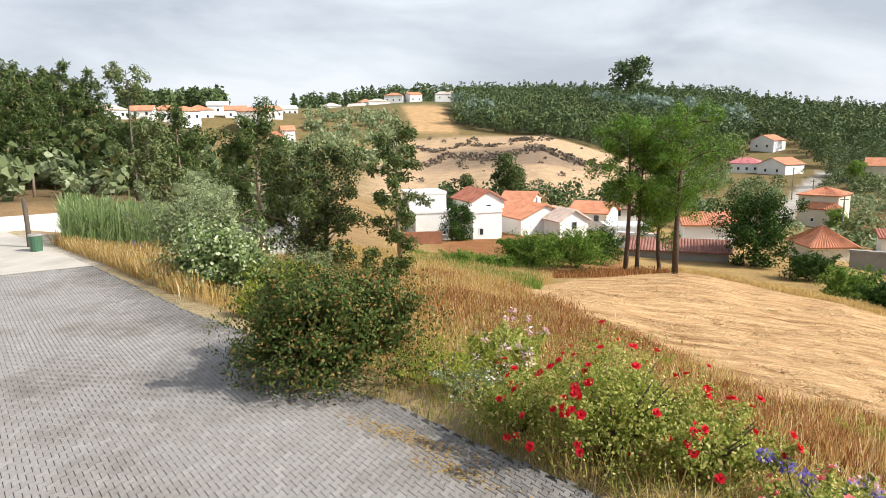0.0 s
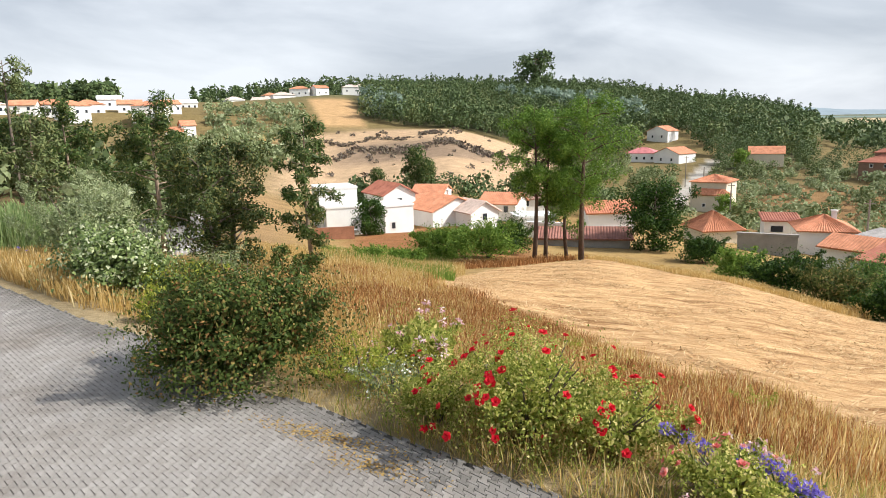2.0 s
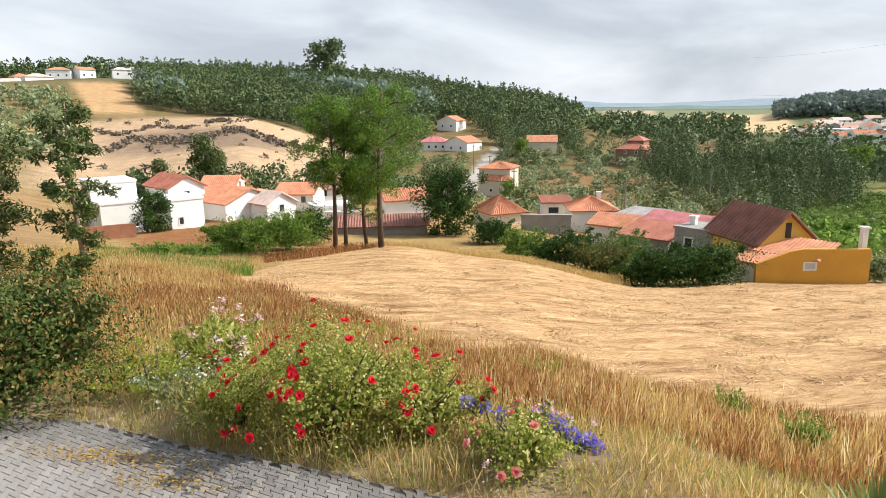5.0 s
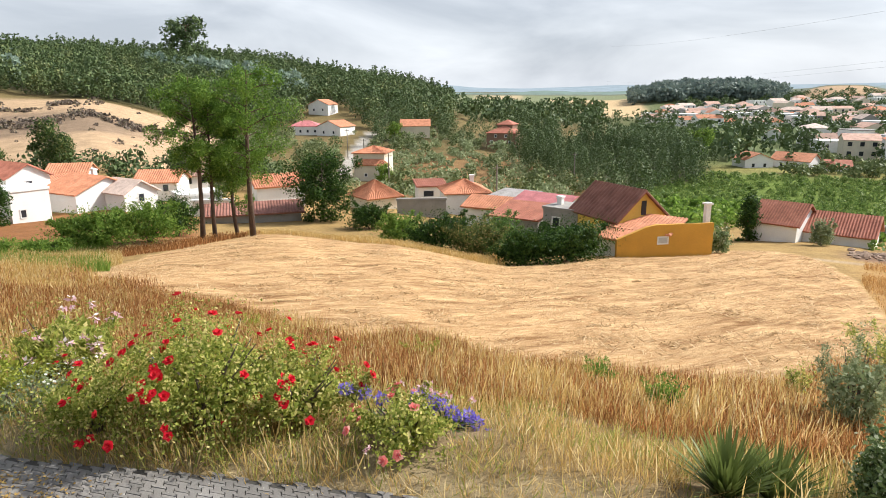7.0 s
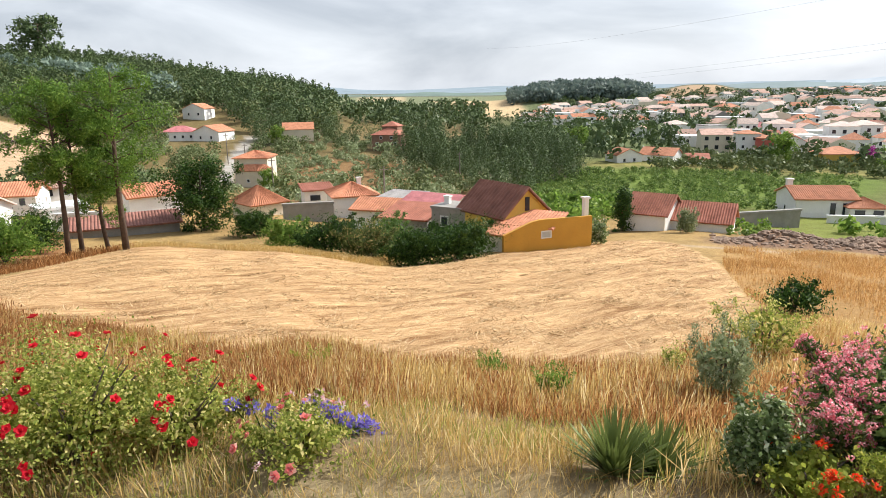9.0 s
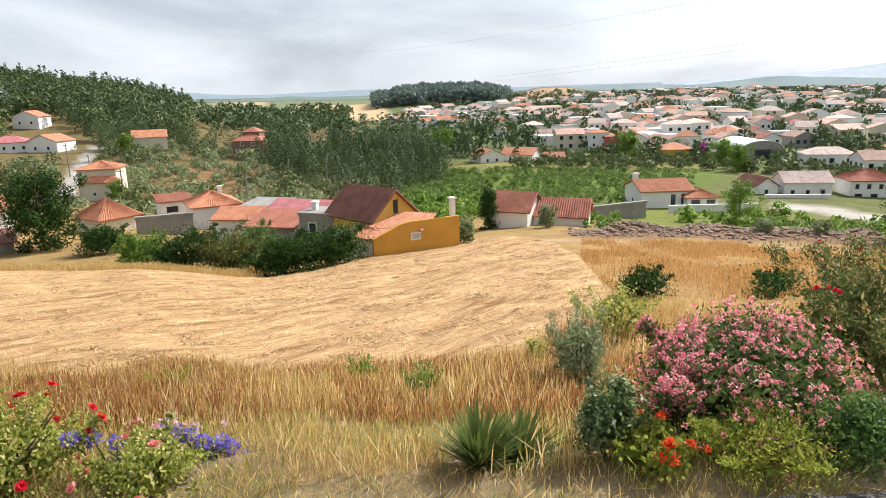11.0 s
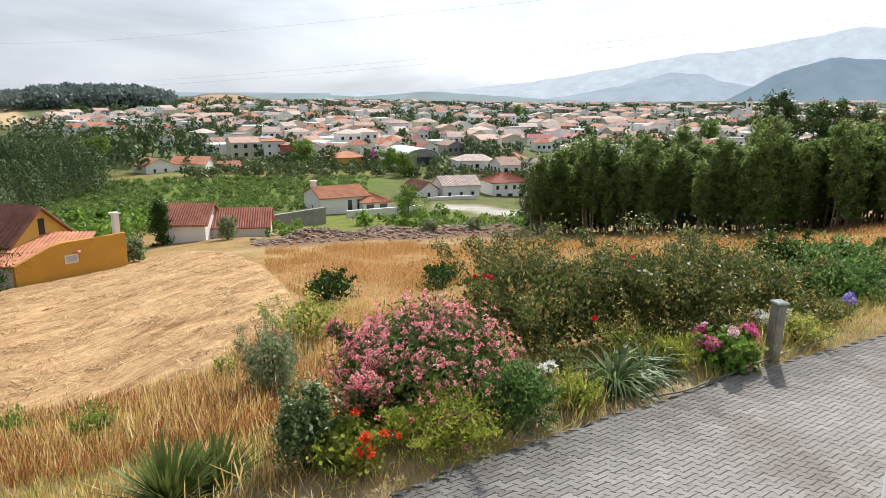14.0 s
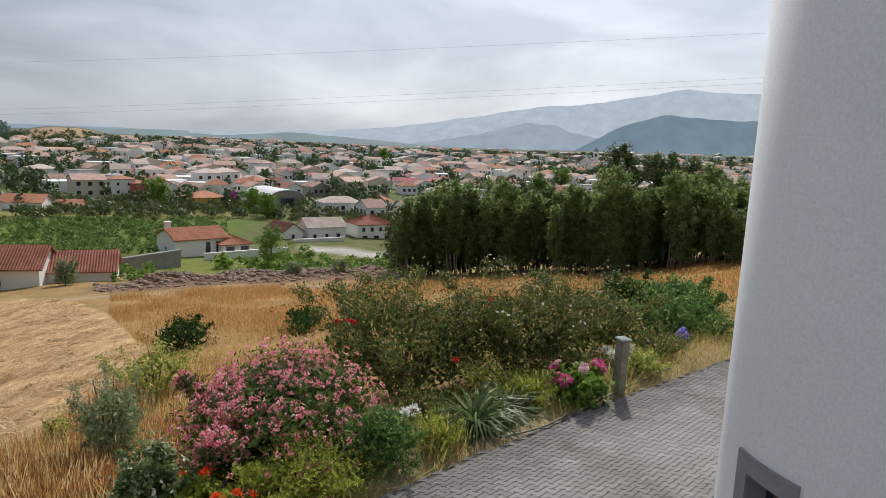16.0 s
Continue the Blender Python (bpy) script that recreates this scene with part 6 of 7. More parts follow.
def straps(name, x, y, n, length, width, mat, seed, label, arch=0.6, category="plant", rise=(0.2, 1.25), single=False):
    """A tuft of long arching leaves, each of three bent pieces."""
    rng = np.random.default_rng(seed)
    root = new(name)
    root.matrix_basis = pose(x, y, float(ground_z(x, y)))
    a, t = rng.uniform(0, math.tau, n), rng.uniform(rise[0], rise[1], n)
    ln = length * rng.uniform(0.6, 1.1, n)
    verts, faces = [], []
    for i in range(n):
        flat = np.array([math.cos(a[i]), math.sin(a[i]), 0])
        side = np.array([-math.sin(a[i]), math.cos(a[i]), 0]) * width
        p, tilt = flat * 0.03 + np.array([0, 0, -0.03]), t[i]
        b = len(verts)
        for k in range(4):
            w = (0.7, 1.0, 0.7, 0.05)[k]
            verts += [p - side * w * 0.5, p + side * w * 0.5 + np.array([0, 0, 0.004])]
            p = p + (flat * math.cos(tilt) + np.array([0, 0, math.sin(tilt)])) * ln[i] / 3
            tilt -= arch
        for k in range(3):
            faces.append((b + 2 * k, b + 2 * k + 1, b + 2 * k + 3, b + 2 * k + 2))
    for b in range(0, len(verts), 8) if single else ():
        me = mesh_of("leaf", verts[b : b + 8], [(0, 1, 3, 2), (2, 3, 5, 4), (4, 5, 7, 6)])
        me.materials.append(mat)
        put("leaf", me, root)
    if not single:
        me = mesh_of("leaves", verts, faces)
        me.materials.append(mat)
        put("leaf_tuft", me, root)
    return tagged(root, label, category)


def agapanthus(x, y, heads, mat, label, seed, tall=0.36):
    rng = np.random.default_rng(seed)
    root = straps("agapanthus", x, y, 46, 0.34, 0.022, L_STRAP, seed, label, 0.5, "flowers")
    d = unit(rng.normal(size=(90, 3)))
    d[:, 2] = d[:, 2] * 0.9 + 0.1
    head = polys("flower_head", leaf_quads(rng, d * 0.045, 0.05, 0.024, out=d * 1.6, spread=0.5), mat)
    for dx, dy, h in heads:
        h = h * tall if tall else h - root.matrix_basis.translation.z
        bm = bmesh.new()
        tube(bm, [Vector((dx * 0.3, dy * 0.3, 0)), Vector((dx * 0.7, dy * 0.7, h * 0.6)), Vector((dx, dy, h))], [0.008, 0.007, 0.005], 5)
        st = part("stalk", bm, L_STRAP, root)
        ob = put("flower_head", head, st, None, "round flower umbel")
        ob.matrix_basis = Matrix.Translation((dx, dy, h)) @ pose(0, 0, 0, rng.uniform(0, 40), 0, rng.uniform(0, 360))
    return root


agapanthus(2.3, 5.4, [(-0.28, 0.13, 0.39), (-0.12, 0.07, 0.34), (0.04, 0.01, 0.26), (0.1, -0.02, 0.02), (-0.04, 0.05, -0.12)], P_BLUE, "blue agapanthus on tall stalks in dry grass", 201, None)
agapanthus(2.92, 5.1, [(-0.29, 0.18, 0.19), (-0.11, 0.09, 0.23), (0.03, 0.0, 0.09), (0.11, -0.05, 0.01), (0.24, -0.13, -0.02), (0.33, -0.18, -0.17), (-0.17, 0.1, 0.12), (-0.04, 0.05, 0.17), (0.18, -0.08, 0.04), (-0.42, 0.25, 0.0), (-0.22, 0.22, 0.24)], P_BLUE, "clump of blue agapanthus in full flower", 202, None)
agapanthus(0.55, 7.6, [(0, 0, 1.1), (0.05, 0.2, 1.15)], P_BLUE, "blue agapanthus behind the rose bush", 203)
agapanthus(7.0, 0.12, [(0, 0, 0.95), (0.1, -0.1, 0.98)], P_WHITE, "white agapanthus beside the box bush", 204)
agapanthus(9.6, -3.0, [(0, 0, 0.75), (0.12, 0.12, 0.78), (-0.12, 0.1, 0.8), (0.3, -0.3, 0.74)], P_WHITE, "white agapanthus beyond the hydrangea", 205)
agapanthus(11.0, -4.6, [(0, 0, 0.6), (0.15, 0, 0.6), (0.3, -0.1, 0.6)], P_BLUE, "lilac agapanthus beyond the concrete post", 206)
agapanthus(-12.2, 19.0, [(0, 0, 0.9), (0.5, -0.4, 0.8)], P_BLUE, "blue agapanthus in the grass by the drive", 207)
straps("yucca", 4.35, 3.0, 200, 0.58, 0.036, L_YUCCA, 211, "spiky green yucca rosette in dry grass", 0.08, rise=(0.5, 1.45), single=True)
straps("yucca", 4.72, 2.8, 160, 0.52, 0.036, L_YUCCA, 212, "spiky yucca rosette beside another", 0.10, rise=(0.5, 1.45), single=True)
straps("spider_plant", 7.3, -0.7, 230, 0.78, 0.03, L_STRAP, 213, "arching grey-green strap-leaved plant", 0.62)
straps("spider_plant", 7.7, -1.1, 150, 0.68, 0.028, L_STRAP, 214, "arching strap-leaved plant by the kerb", 0.62)
ro = shrub("hydrangea", 8.15, -2.1, 0.62, 0.48, L_GREEN, 1500, 0.085, 215, "hydrangea with pink and white flower balls", "flowers", needle=0.65)
HY = [blossom_mesh("blossom", P_MAGENTA, 120, 0.034, 0.03, 31, True, 0.075), blossom_mesh("blossom", P_PALE, 90, 0.03, 0.026, 32, True, 0.055)]
bloom(*ro, [HY[0], HY[0], HY[1]], 12, "blossom", "round hydrangea flower head", zmin=0.2, smin=0.85, smax=1.1)


def reeds():
    rng = np.random.default_rng(77)
    n = 900
    az, r = rng.uniform(-37.5, -27.5, n), rng.uniform(22.5, 26.5, n)
    x, y = r * np.sin(np.radians(az)), r * np.cos(np.radians(az))
    z = ground_z(x, y)
    q = []
    for i in range(n):
        h = rng.uniform(1.0, 1.75)
        for k in range(5):
            a = rng.uniform(0, math.tau)
            b = np.array([x[i], y[i], z[i] + h * (0.2 + 0.16 * k)])
            d = np.array([math.cos(a) * 0.5, math.sin(a) * 0.5, 0.75]) * rng.uniform(0.3, 0.55)
            s = np.array([-math.sin(a), math.cos(a), 0]) * 0.02
            q.append(np.stack([b, b + d * 0.5 + s, b + d, b + d * 0.5 - s]))
        s = np.array([0.008, 0.004, 0])
        b = np.array([x[i], y[i], z[i]])
        q.append(np.stack([b - s, b + s, b + s + np.array([0, 0, h]), b - s + np.array([0, 0, h])]))
    tagged(put("reeds", polys("reeds", np.array(q), L_REED)), "bed of tall green reeds beyond the drive", "reeds", kind="stuff")


reeds()


# ---- dry grass ----
G_GOLD = leafy("golden_grass", (0.44, 0.29, 0.09), (0.64, 0.46, 0.19), (0.82, 0.69, 0.40), 0.45, 0.7)
G_BROWN = leafy("brown_grass", (0.20, 0.085, 0.03), (0.44, 0.21, 0.075), (0.74, 0.47, 0.22), 0.45, 0.7)
G_GREEN = leafy("green_grass", (0.189, 0.23, 0.0473), (0.378, 0.378, 0.0945), (0.621, 0.54, 0.189), 0.35, 0.7)
G_STRAW = leafy("straw", (0.32, 0.19, 0.09), (0.56, 0.385, 0.195), (0.70, 0.54, 0.33), 0.1, 0.8)


CLEAR = ((4.35, 3.0, 0.35), (4.72, 2.8, 0.35),  (6.3, 0.35, 0.5), (7.25, -0.75, 0.6), (7.65, -1.05, 0.6), (8.2, -2.25, 0.45), (2.35, 4.85, 0.5),
         (3.0, 4.9, 0.3), (6.9, 1.42, 1.2), (5.2, 2.2, 0.3), (-2.7, 8.4, 1.2), (7.0, 0.12, 0.3), (9.9, 0.3, 1.5), (10.1, -1.5, 1.2), (11.0, -2.9, 1.1))


def grass(name, seed, n, where, h0, h1, width, mat, label, keep=None, heads=0.25, lean=0.3, patch=None, flat=False):
    """Blades with nodding ears. where: (az0, az1, r0, r1)."""
    rng = np.random.default_rng(seed)
    az = rng.uniform(where[0], where[1], n * 2)
    r = np.sqrt(rng.uniform(where[2] ** 2, where[3] ** 2, n * 2))
    x, y = r * np.sin(np.radians(az)), r * np.cos(np.radians(az))
    ok = off_paving(x, y) > -0.06
    for px, py, pr in CLEAR:
        ok &= (x - px) ** 2 + (y - py) ** 2 > (pr * rng.uniform(0.75, 1.1, len(x))) ** 2
    if keep is not None:
        ok &= keep(x, y, az, r)
    if patch:
        ok &= (ripple(x, y, patch) + ripple(y, x, patch * 0.37) * 0.8 + rng.normal(size=len(x)) * 0.4) > -0.1
    x, y = x[ok][:n], y[ok][:n]
    m = len(x)
    z = ground_z(x, y) - 0.02
    h = rng.uniform(h0, h1, m) * (1 + 0.3 * ripple(x, y, 0.9))
    a = rng.uniform(0, math.tau, m)
    ln = rng.normal(size=m) * lean
    b = np.stack([x, y, z], -1)
    if flat:
        d = np.stack([np.cos(a), np.sin(a), rng.uniform(-0.05, 0.35, m)], -1) * h[:, None]
        b[:, 2] += 0.03
    else:
        d = np.stack([np.cos(a) * ln, np.sin(a) * ln, np.ones(m)], -1) * h[:, None]
    a2 = rng.uniform(0, math.tau, m)
    s = np.stack([np.cos(a2), np.sin(a2), np.zeros(m)], -1) * (width * rng.uniform(0.6, 1.3, m))[:, None]
    mid = b + d * 0.55 + np.stack([np.cos(a), np.sin(a), np.zeros(m)], -1) * (h * 0.03)[:, None]
    q = [np.stack([b - s * 0.5, b + s * 0.5, mid + s * 0.35, b + d], 1)]
    if heads:
        k = rng.uniform(size=m) < heads
        t = (b + d)[k]
        e = d[k] / h[k][:, None]
        g = s[k] * 0.8
        q.append(np.stack([t - e * 0.08, t - e * 0.03 + g, t + e * 0.04, t - e * 0.03 - g], 1))
    tagged(put(name, polys(name, np.concatenate(q), mat)), label, "grass", kind="stuff")


def off_field(x, y, az, r):
    return mown(x, y) < 0.3


def far_side(lo, hi):
    return lambda x, y, az, r: (mown(x, y) < 0.3) & (off_paving(x, y) > lo) & (off_paving(x, y) < hi)


grass("dry_grass", 301, 40000, (-16, 70, 5, 17), 0.12, 0.4, 0.006, G_GOLD, "golden dry grass along the drive", far_side(0.05, 5.0), 0.3, 0.35, 0.5)
grass("brown_grass", 302, 130000, (-4, 70, 7, 21), 0.15, 0.45, 0.007, G_BROWN, "tall brown dry grass on the bank", far_side(2.4, 12), 0.45, 0.3, 1.3)
grass("dry_grass", 303, 24000, (-4, 70, 7, 21), 0.2, 0.6, 0.007, G_GOLD, "golden ears among the brown grass", far_side(2.6, 12), 0.5, 0.28, 0.8)
grass("short_grass", 314, 70000, (-20, 122, 4.3, 15), 0.05, 0.2, 0.007, G_GOLD, "short dry grass at the drive's edge", far_side(-0.06, 2.6), 0.0, 0.7)
grass("green_grass", 315, 24000, (-20, 122, 4.3, 15), 0.05, 0.24, 0.008, G_GREEN, "yellow-green weeds at the drive's edge", far_side(0.0, 2.8), 0.05, 0.7, 0.35)
grass("green_grass", 304, 26000, (-16, 118, 5, 13), 0.08, 0.30, 0.008, G_GREEN, "green weeds among the dry grass by the drive", far_side(0.02, 3.2), 0.1, 0.5, 0.6)
grass("dry_grass", 305, 80000, (-30, 3, 11, 50), 0.25, 0.55, 0.018, G_GOLD, "tall golden grass on the slope", lambda x, y, az, r: off_field(x, y, az, r) & (r > np.interp(az, (-30, -16, 3), (14, 10, 9))), 0.3, 0.25)
grass("brown_grass", 306, 16000, (-14, 8, 10, 26), 0.3, 0.55, 0.013, G_BROWN, "brown grass patches on the slope", off_field, 0.4, 0.25, 1.6)
grass("green_grass", 307, 9000, (-10, 2, 30, 54), 0.3, 0.6, 0.05, leafy("lush_grass", (0.12, 0.20, 0.03), (0.22, 0.31, 0.06), None, 0.35, 0.7), "green grass in the dip", None, 0.0, 0.4, 3.0)
grass("dry_grass", 308, 18000, (-42, -25, 14.5, 24), 0.2, 0.5, 0.014, G_GOLD, "golden grass beside the drive", lambda x, y, az, r: off_paving(x, y) > 0.3, 0.35, 0.3)
grass("brown_grass", 309, 70000, (64, 122, 11, 52), 0.15, 0.42, 0.022, leafy("rust_grass", (0.32, 0.16, 0.05), (0.52, 0.30, 0.11), (0.68, 0.45, 0.20), 0.45, 0.7), "rust-brown grass on the meadow", lambda x, y, az, r: off_field(x, y, az, r) & (off_paving(x, y) > 3), 0.3, 0.35, 2.2)
grass("dry_grass", 310, 30000, (66, 124, 6, 22), 0.12, 0.38, 0.007, G_GOLD, "dry grass between the garden shrubs", lambda x, y, az, r: off_field(x, y, az, r) & (off_paving(x, y) > 0.15) & ((off_paving(x, y) > 3.2) | (ripple(x, y, 0.7) > 0.35)), 0.35, 0.35)
grass("dry_grass", 311, 26000, (13, 37, 42, 52), 0.2, 0.5, 0.03, G_GOLD, "pale yellow grass on the field's brow", off_field, 0.3, 0.3, 2.4)
grass("dry_grass", 312, 5000, (2, 14, 42, 50), 0.25, 0.5, 0.045, G_BROWN, "brown grass under the pines", off_field, 0.2, 0.3)
grass("straw", 313, 60000, (-2, 68, 13, 58), 0.15, 0.42, 0.035, G_STRAW, "cut straw lying on the field", lambda x, y, az, r: mown(x, y) > 0.6, 0.0, 0.0, 1.1, flat=True)


def tussocks():
    """Darker stubble clumps that the mower left."""
    rng = np.random.default_rng(88)
    n = 260
    az, r = rng.uniform(-1, 66, n), np.sqrt(rng.uniform(14 ** 2, 54 ** 2, n))
    x, y = r * np.sin(np.radians(az)), r * np.cos(np.radians(az))
    ok = mown(x, y) > 0.7
    x, y = x[ok], y[ok]
    k = 70
    along, across = rng.normal(size=len(x) * k) * np.repeat(rng.uniform(0.15, 0.5, len(x)), k), rng.normal(size=len(x) * k) * 0.15
    cx = np.repeat(x, k) + along * 0.94 + across * 0.34
    cy = np.repeat(y, k) - along * 0.34 + across * 0.94
    at = np.stack([cx, cy, ground_z(cx, cy) + 0.02], -1)
    q = leaf_quads(rng, at, 0.24, 0.05, up=0.05)
    q[:, :, 2] = at[:, None, 2] + (q[:, :, 2] - at[:, None, 2]) * 0.3
    me = polys("stubble", q, leafy("stubble_blades", (0.34, 0.21, 0.10), (0.48, 0.32, 0.16), (0.60, 0.44, 0.24), 0.1, 0.8))
    tagged(put("stubble", me), "dark stubble clumps on the mown field", "stubble", kind="stuff")


tussocks()

# ---- built things near the drive ----
def paver_material(name, k=1.0):
    m, nt, bsdf = node_material(name)
    geo, info = nt.nodes.new("ShaderNodeNewGeometry"), nt.nodes.new("ShaderNodeObjectInfo")
    add = nt.nodes.new("ShaderNodeMath")
    add.operation = "ADD"
    nt.links.new(geo.outputs["Random Per Island"], add.inputs[0])
    nt.links.new(info.outputs["Random"], add.inputs[1])
    fr = nt.nodes.new("ShaderNodeMath")
    fr.operation = "FRACT"
    nt.links.new(add.outputs[0], fr.inputs[0])
    each = ramp(nt, fr.outputs[0], [(0.0, dark((0.275, 0.260, 0.243), k)), (0.8, dark((0.308, 0.292, 0.273), k)), (1.0, dark((0.340, 0.322, 0.300), k))])
    pos = nt.nodes.new("ShaderNodeNewGeometry").outputs["Position"]

    def world_tone(scale, detail, rough):
        n = nt.nodes.new("ShaderNodeTexNoise")
        n.inputs["Scale"].default_value, n.inputs["Detail"].default_value, n.inputs["Roughness"].default_value = scale, detail, rough
        nt.links.new(pos, n.inputs["Vector"])
        return n.outputs["Fac"]

    stain = ramp(nt, world_tone(0.55, 7, 0.68), [(0.36, (0.66, 0.61, 0.57)), (0.50, (0.95, 0.94, 0.92)), (0.72, (1.10, 1.10, 1.10))])
    c = blend(nt, each, stain, 0.9, "MULTIPLY")
    grain = world_tone(90.0, 3, 0.7)
    c = blend(nt, c, ramp(nt, grain, [(0.3, (0.72, 0.72, 0.72)), (0.7, (1.1, 1.1, 1.1))]), 0.7, "MULTIPLY")
    crumbs = ramp(nt, world_tone(24.0, 2, 0.5), [(0.66, (0, 0, 0)), (0.72, (1, 1, 1))])
    c = blend(nt, c, (0.55, 0.52, 0.47), blend(nt, (0, 0, 0), crumbs, 0.35))
    nt.links.new(c, bsdf.inputs["Base Color"])
    bsdf.inputs["Roughness"].default_value = 0.95
    bsdf.inputs["Specular IOR Level"].default_value = 0.15
    relief(nt, bsdf, grain, 0.35, 0.004)
    return m


def drive():
    """The paved drive: bone-shaped concrete blocks in two fields on a bed of dark sand."""
    ln, pitch, wave, gap, skew = 0.15, 0.095, 0.015, 0.0036, 0.6
    xs = (-0.5, -0.30, -0.20, 0.20, 0.30, 0.5)
    hs = (1, 1, -1, -1, 1, 1)
    hi = [(x * ln, pitch / 2 + wave * s) for x, s in zip(xs, hs)]
    outline = [(x * (1 - gap / ln * 2), y - gap) for x, y in hi] + [(x * (1 - gap / ln * 2), -y + gap) for x, y in reversed(hi)]
    outline = [(x + skew * y, y) for x, y in outline]
    k = len(outline)
    top = np.array([(x * 0.982, y * 0.978, 0.0) for x, y in outline])
    low = np.array([(x, y, -0.014) for x, y in outline])
    piece = np.concatenate([top, low])
    faces = [tuple(range(k))[::-1]] + [(i, (i + 1) % k, k + (i + 1) % k, k + i) for i in range(k)]
    mats = [paver_material("concrete_block", k) for k in (1.0, 0.88, 0.76, 0.64)]
    bed = bmesh.new()
    pts = [Vector((x, y, -0.009)) for x, y in PAVE_EDGE] + [Vector((20, -26, -0.009)), Vector((-34, -26, -0.009)), Vector((-34, 27, -0.009))]
    up = [bed.verts.new(p) for p in pts]
    dn = [bed.verts.new(p - Vector((0, 0, 0.2))) for p in pts]
    bed.faces.new(up[::-1])
    for i in range(len(pts)):
        j = (i + 1) % len(pts)
        bed.faces.new((up[i], up[j], dn[j], dn[i]))
    bmesh.ops.triangulate(bed, faces=bed.faces[:])
    root = part("pavement", bed, plain("joint_sand", (0.075, 0.068, 0.058), 0.95, 2, 0.4, 0.4, 60))
    tagged(root, "drive paved with grey bone-shaped concrete blocks", "paving", kind="structure")
    one = mesh_of("block", piece, faces)
    one.materials.append(mats[0])
    worn = [one]
    for mt in mats[1:]:
        worn.append(one.copy())
        worn[-1].materials[0] = mt
    rng = np.random.default_rng(9)
    rest_v, rest_m, singles = [], [], 0
    for turn, x0, x1, y0, y1 in ((75.0, -17.0, 12.5, -8.0, 19.0),):
        c, s = math.cos(radians(turn)), math.sin(radians(turn))
        cx, cy = (x0 + x1) / 2, (y0 + y1) / 2
        reach = math.hypot(x1 - x0, y1 - y0) / 2
        i, j = np.meshgrid(np.arange(-int(reach / ln), int(reach / ln)), np.arange(-int(reach / pitch), int(reach / pitch)), indexing="ij")
        u, v = (i + 0.5 * (j % 2)) * ln + skew * (j % 50) * pitch, j * pitch
        x, y = cx + u * c - v * s, cy + u * s + v * c
        r, az = np.hypot(x, y), np.degrees(np.arctan2(x, y))
        ok = (x > x0) & (x <= x1) & (y > y0) & (y < y1) & (off_paving(x, y) < -0.02) & ((az > -46) & (az < 122) | (r < 6)) & (np.hypot(x - 3.965, y + 3.279) > 1.3) & (r < 20) & ((x + 12.8) * -1.2 + (y - 14.2) * 1.7 < -0.1)
        for px, py in zip(x[ok], y[ok]):
            tilt = rng.normal(size=2) * 0.15
            m = pose(px, py, rng.normal() * 0.0007, tilt[0], tilt[1], turn + rng.normal() * 0.4 + (180 if rng.uniform() < 0.5 else 0))
            edge = int(np.clip((float(off_paving(px, py)) + 0.95) / 0.22 + 0.9 * float(ripple(np.array(px), np.array(py), 0.6)) + rng.normal() * 0.5, 0, 3))
            if singles < 300 and 5.0 < px < 8.2 and py < 0.2:
                put("block", worn[edge], root, m)
                singles += 1
            else:
                a = np.array(m.to_3x3())
                rest_m.append(edge)
                rest_v.append(piece @ a.T + np.array(m.translation))
    n = len(rest_v)
    V = np.concatenate(rest_v)
    sizes = np.array([len(f) for f in faces])
    flat = np.concatenate([np.array(f) for f in faces])
    loops = (flat[None] + (np.arange(n) * 2 * k)[:, None]).ravel()
    me = bpy.data.meshes.new("blocks")
    me.vertices.add(len(V))
    me.vertices.foreach_set("co", V.astype(np.float32).ravel())
    me.loops.add(len(loops))
    me.loops.foreach_set("vertex_index", loops.astype(np.int32))
    tot = np.tile(sizes, n)
    me.polygons.add(len(tot))
    me.polygons.foreach_set("loop_start", np.concatenate([[0], np.cumsum(tot)[:-1]]).astype(np.int32))
    me.polygons.foreach_set("loop_total", tot.astype(np.int32))
    me.update(calc_edges=True)
    me.polygons.foreach_set("use_smooth", np.zeros(len(tot), dtype=bool))
    for mt in mats:
        me.materials.append(mt)
    me.polygons.foreach_set("material_index", np.repeat(np.array(rest_m, dtype=np.int32), len(sizes)))
    ob = put("blocks", me, root, None, "")
    ob["kind"] = "stuff"


def lane():
    """Pale dusty hardstanding where the blocks end."""
    bm = bmesh.new()
    pts = [Vector(q) for q in ((-12.8, 14.2, 0.0), (-11.15, 15.42, 0.0), (-30, 30.5, 0.0), (-34, 27, 0.0), (-34, -0.8, 0.0))]
    up = [bm.verts.new(p) for p in pts]
    dn = [bm.verts.new(p - Vector((0, 0, 0.1))) for p in pts]
    bm.faces.new(up)
    for i in range(5):
        j = (i + 1) % 5
        bm.faces.new((up[j], up[i], dn[i], dn[j]))
    bmesh.ops.recalc_face_normals(bm, faces=bm.faces[:])
    tagged(part("pavement_lane", bm, plain("dusty_concrete", (0.56, 0.51, 0.44), 0.95, 0.7, 0.35, 0.4, 30)), "pale dusty lane beyond the paved drive", "lane", kind="structure")


lane()


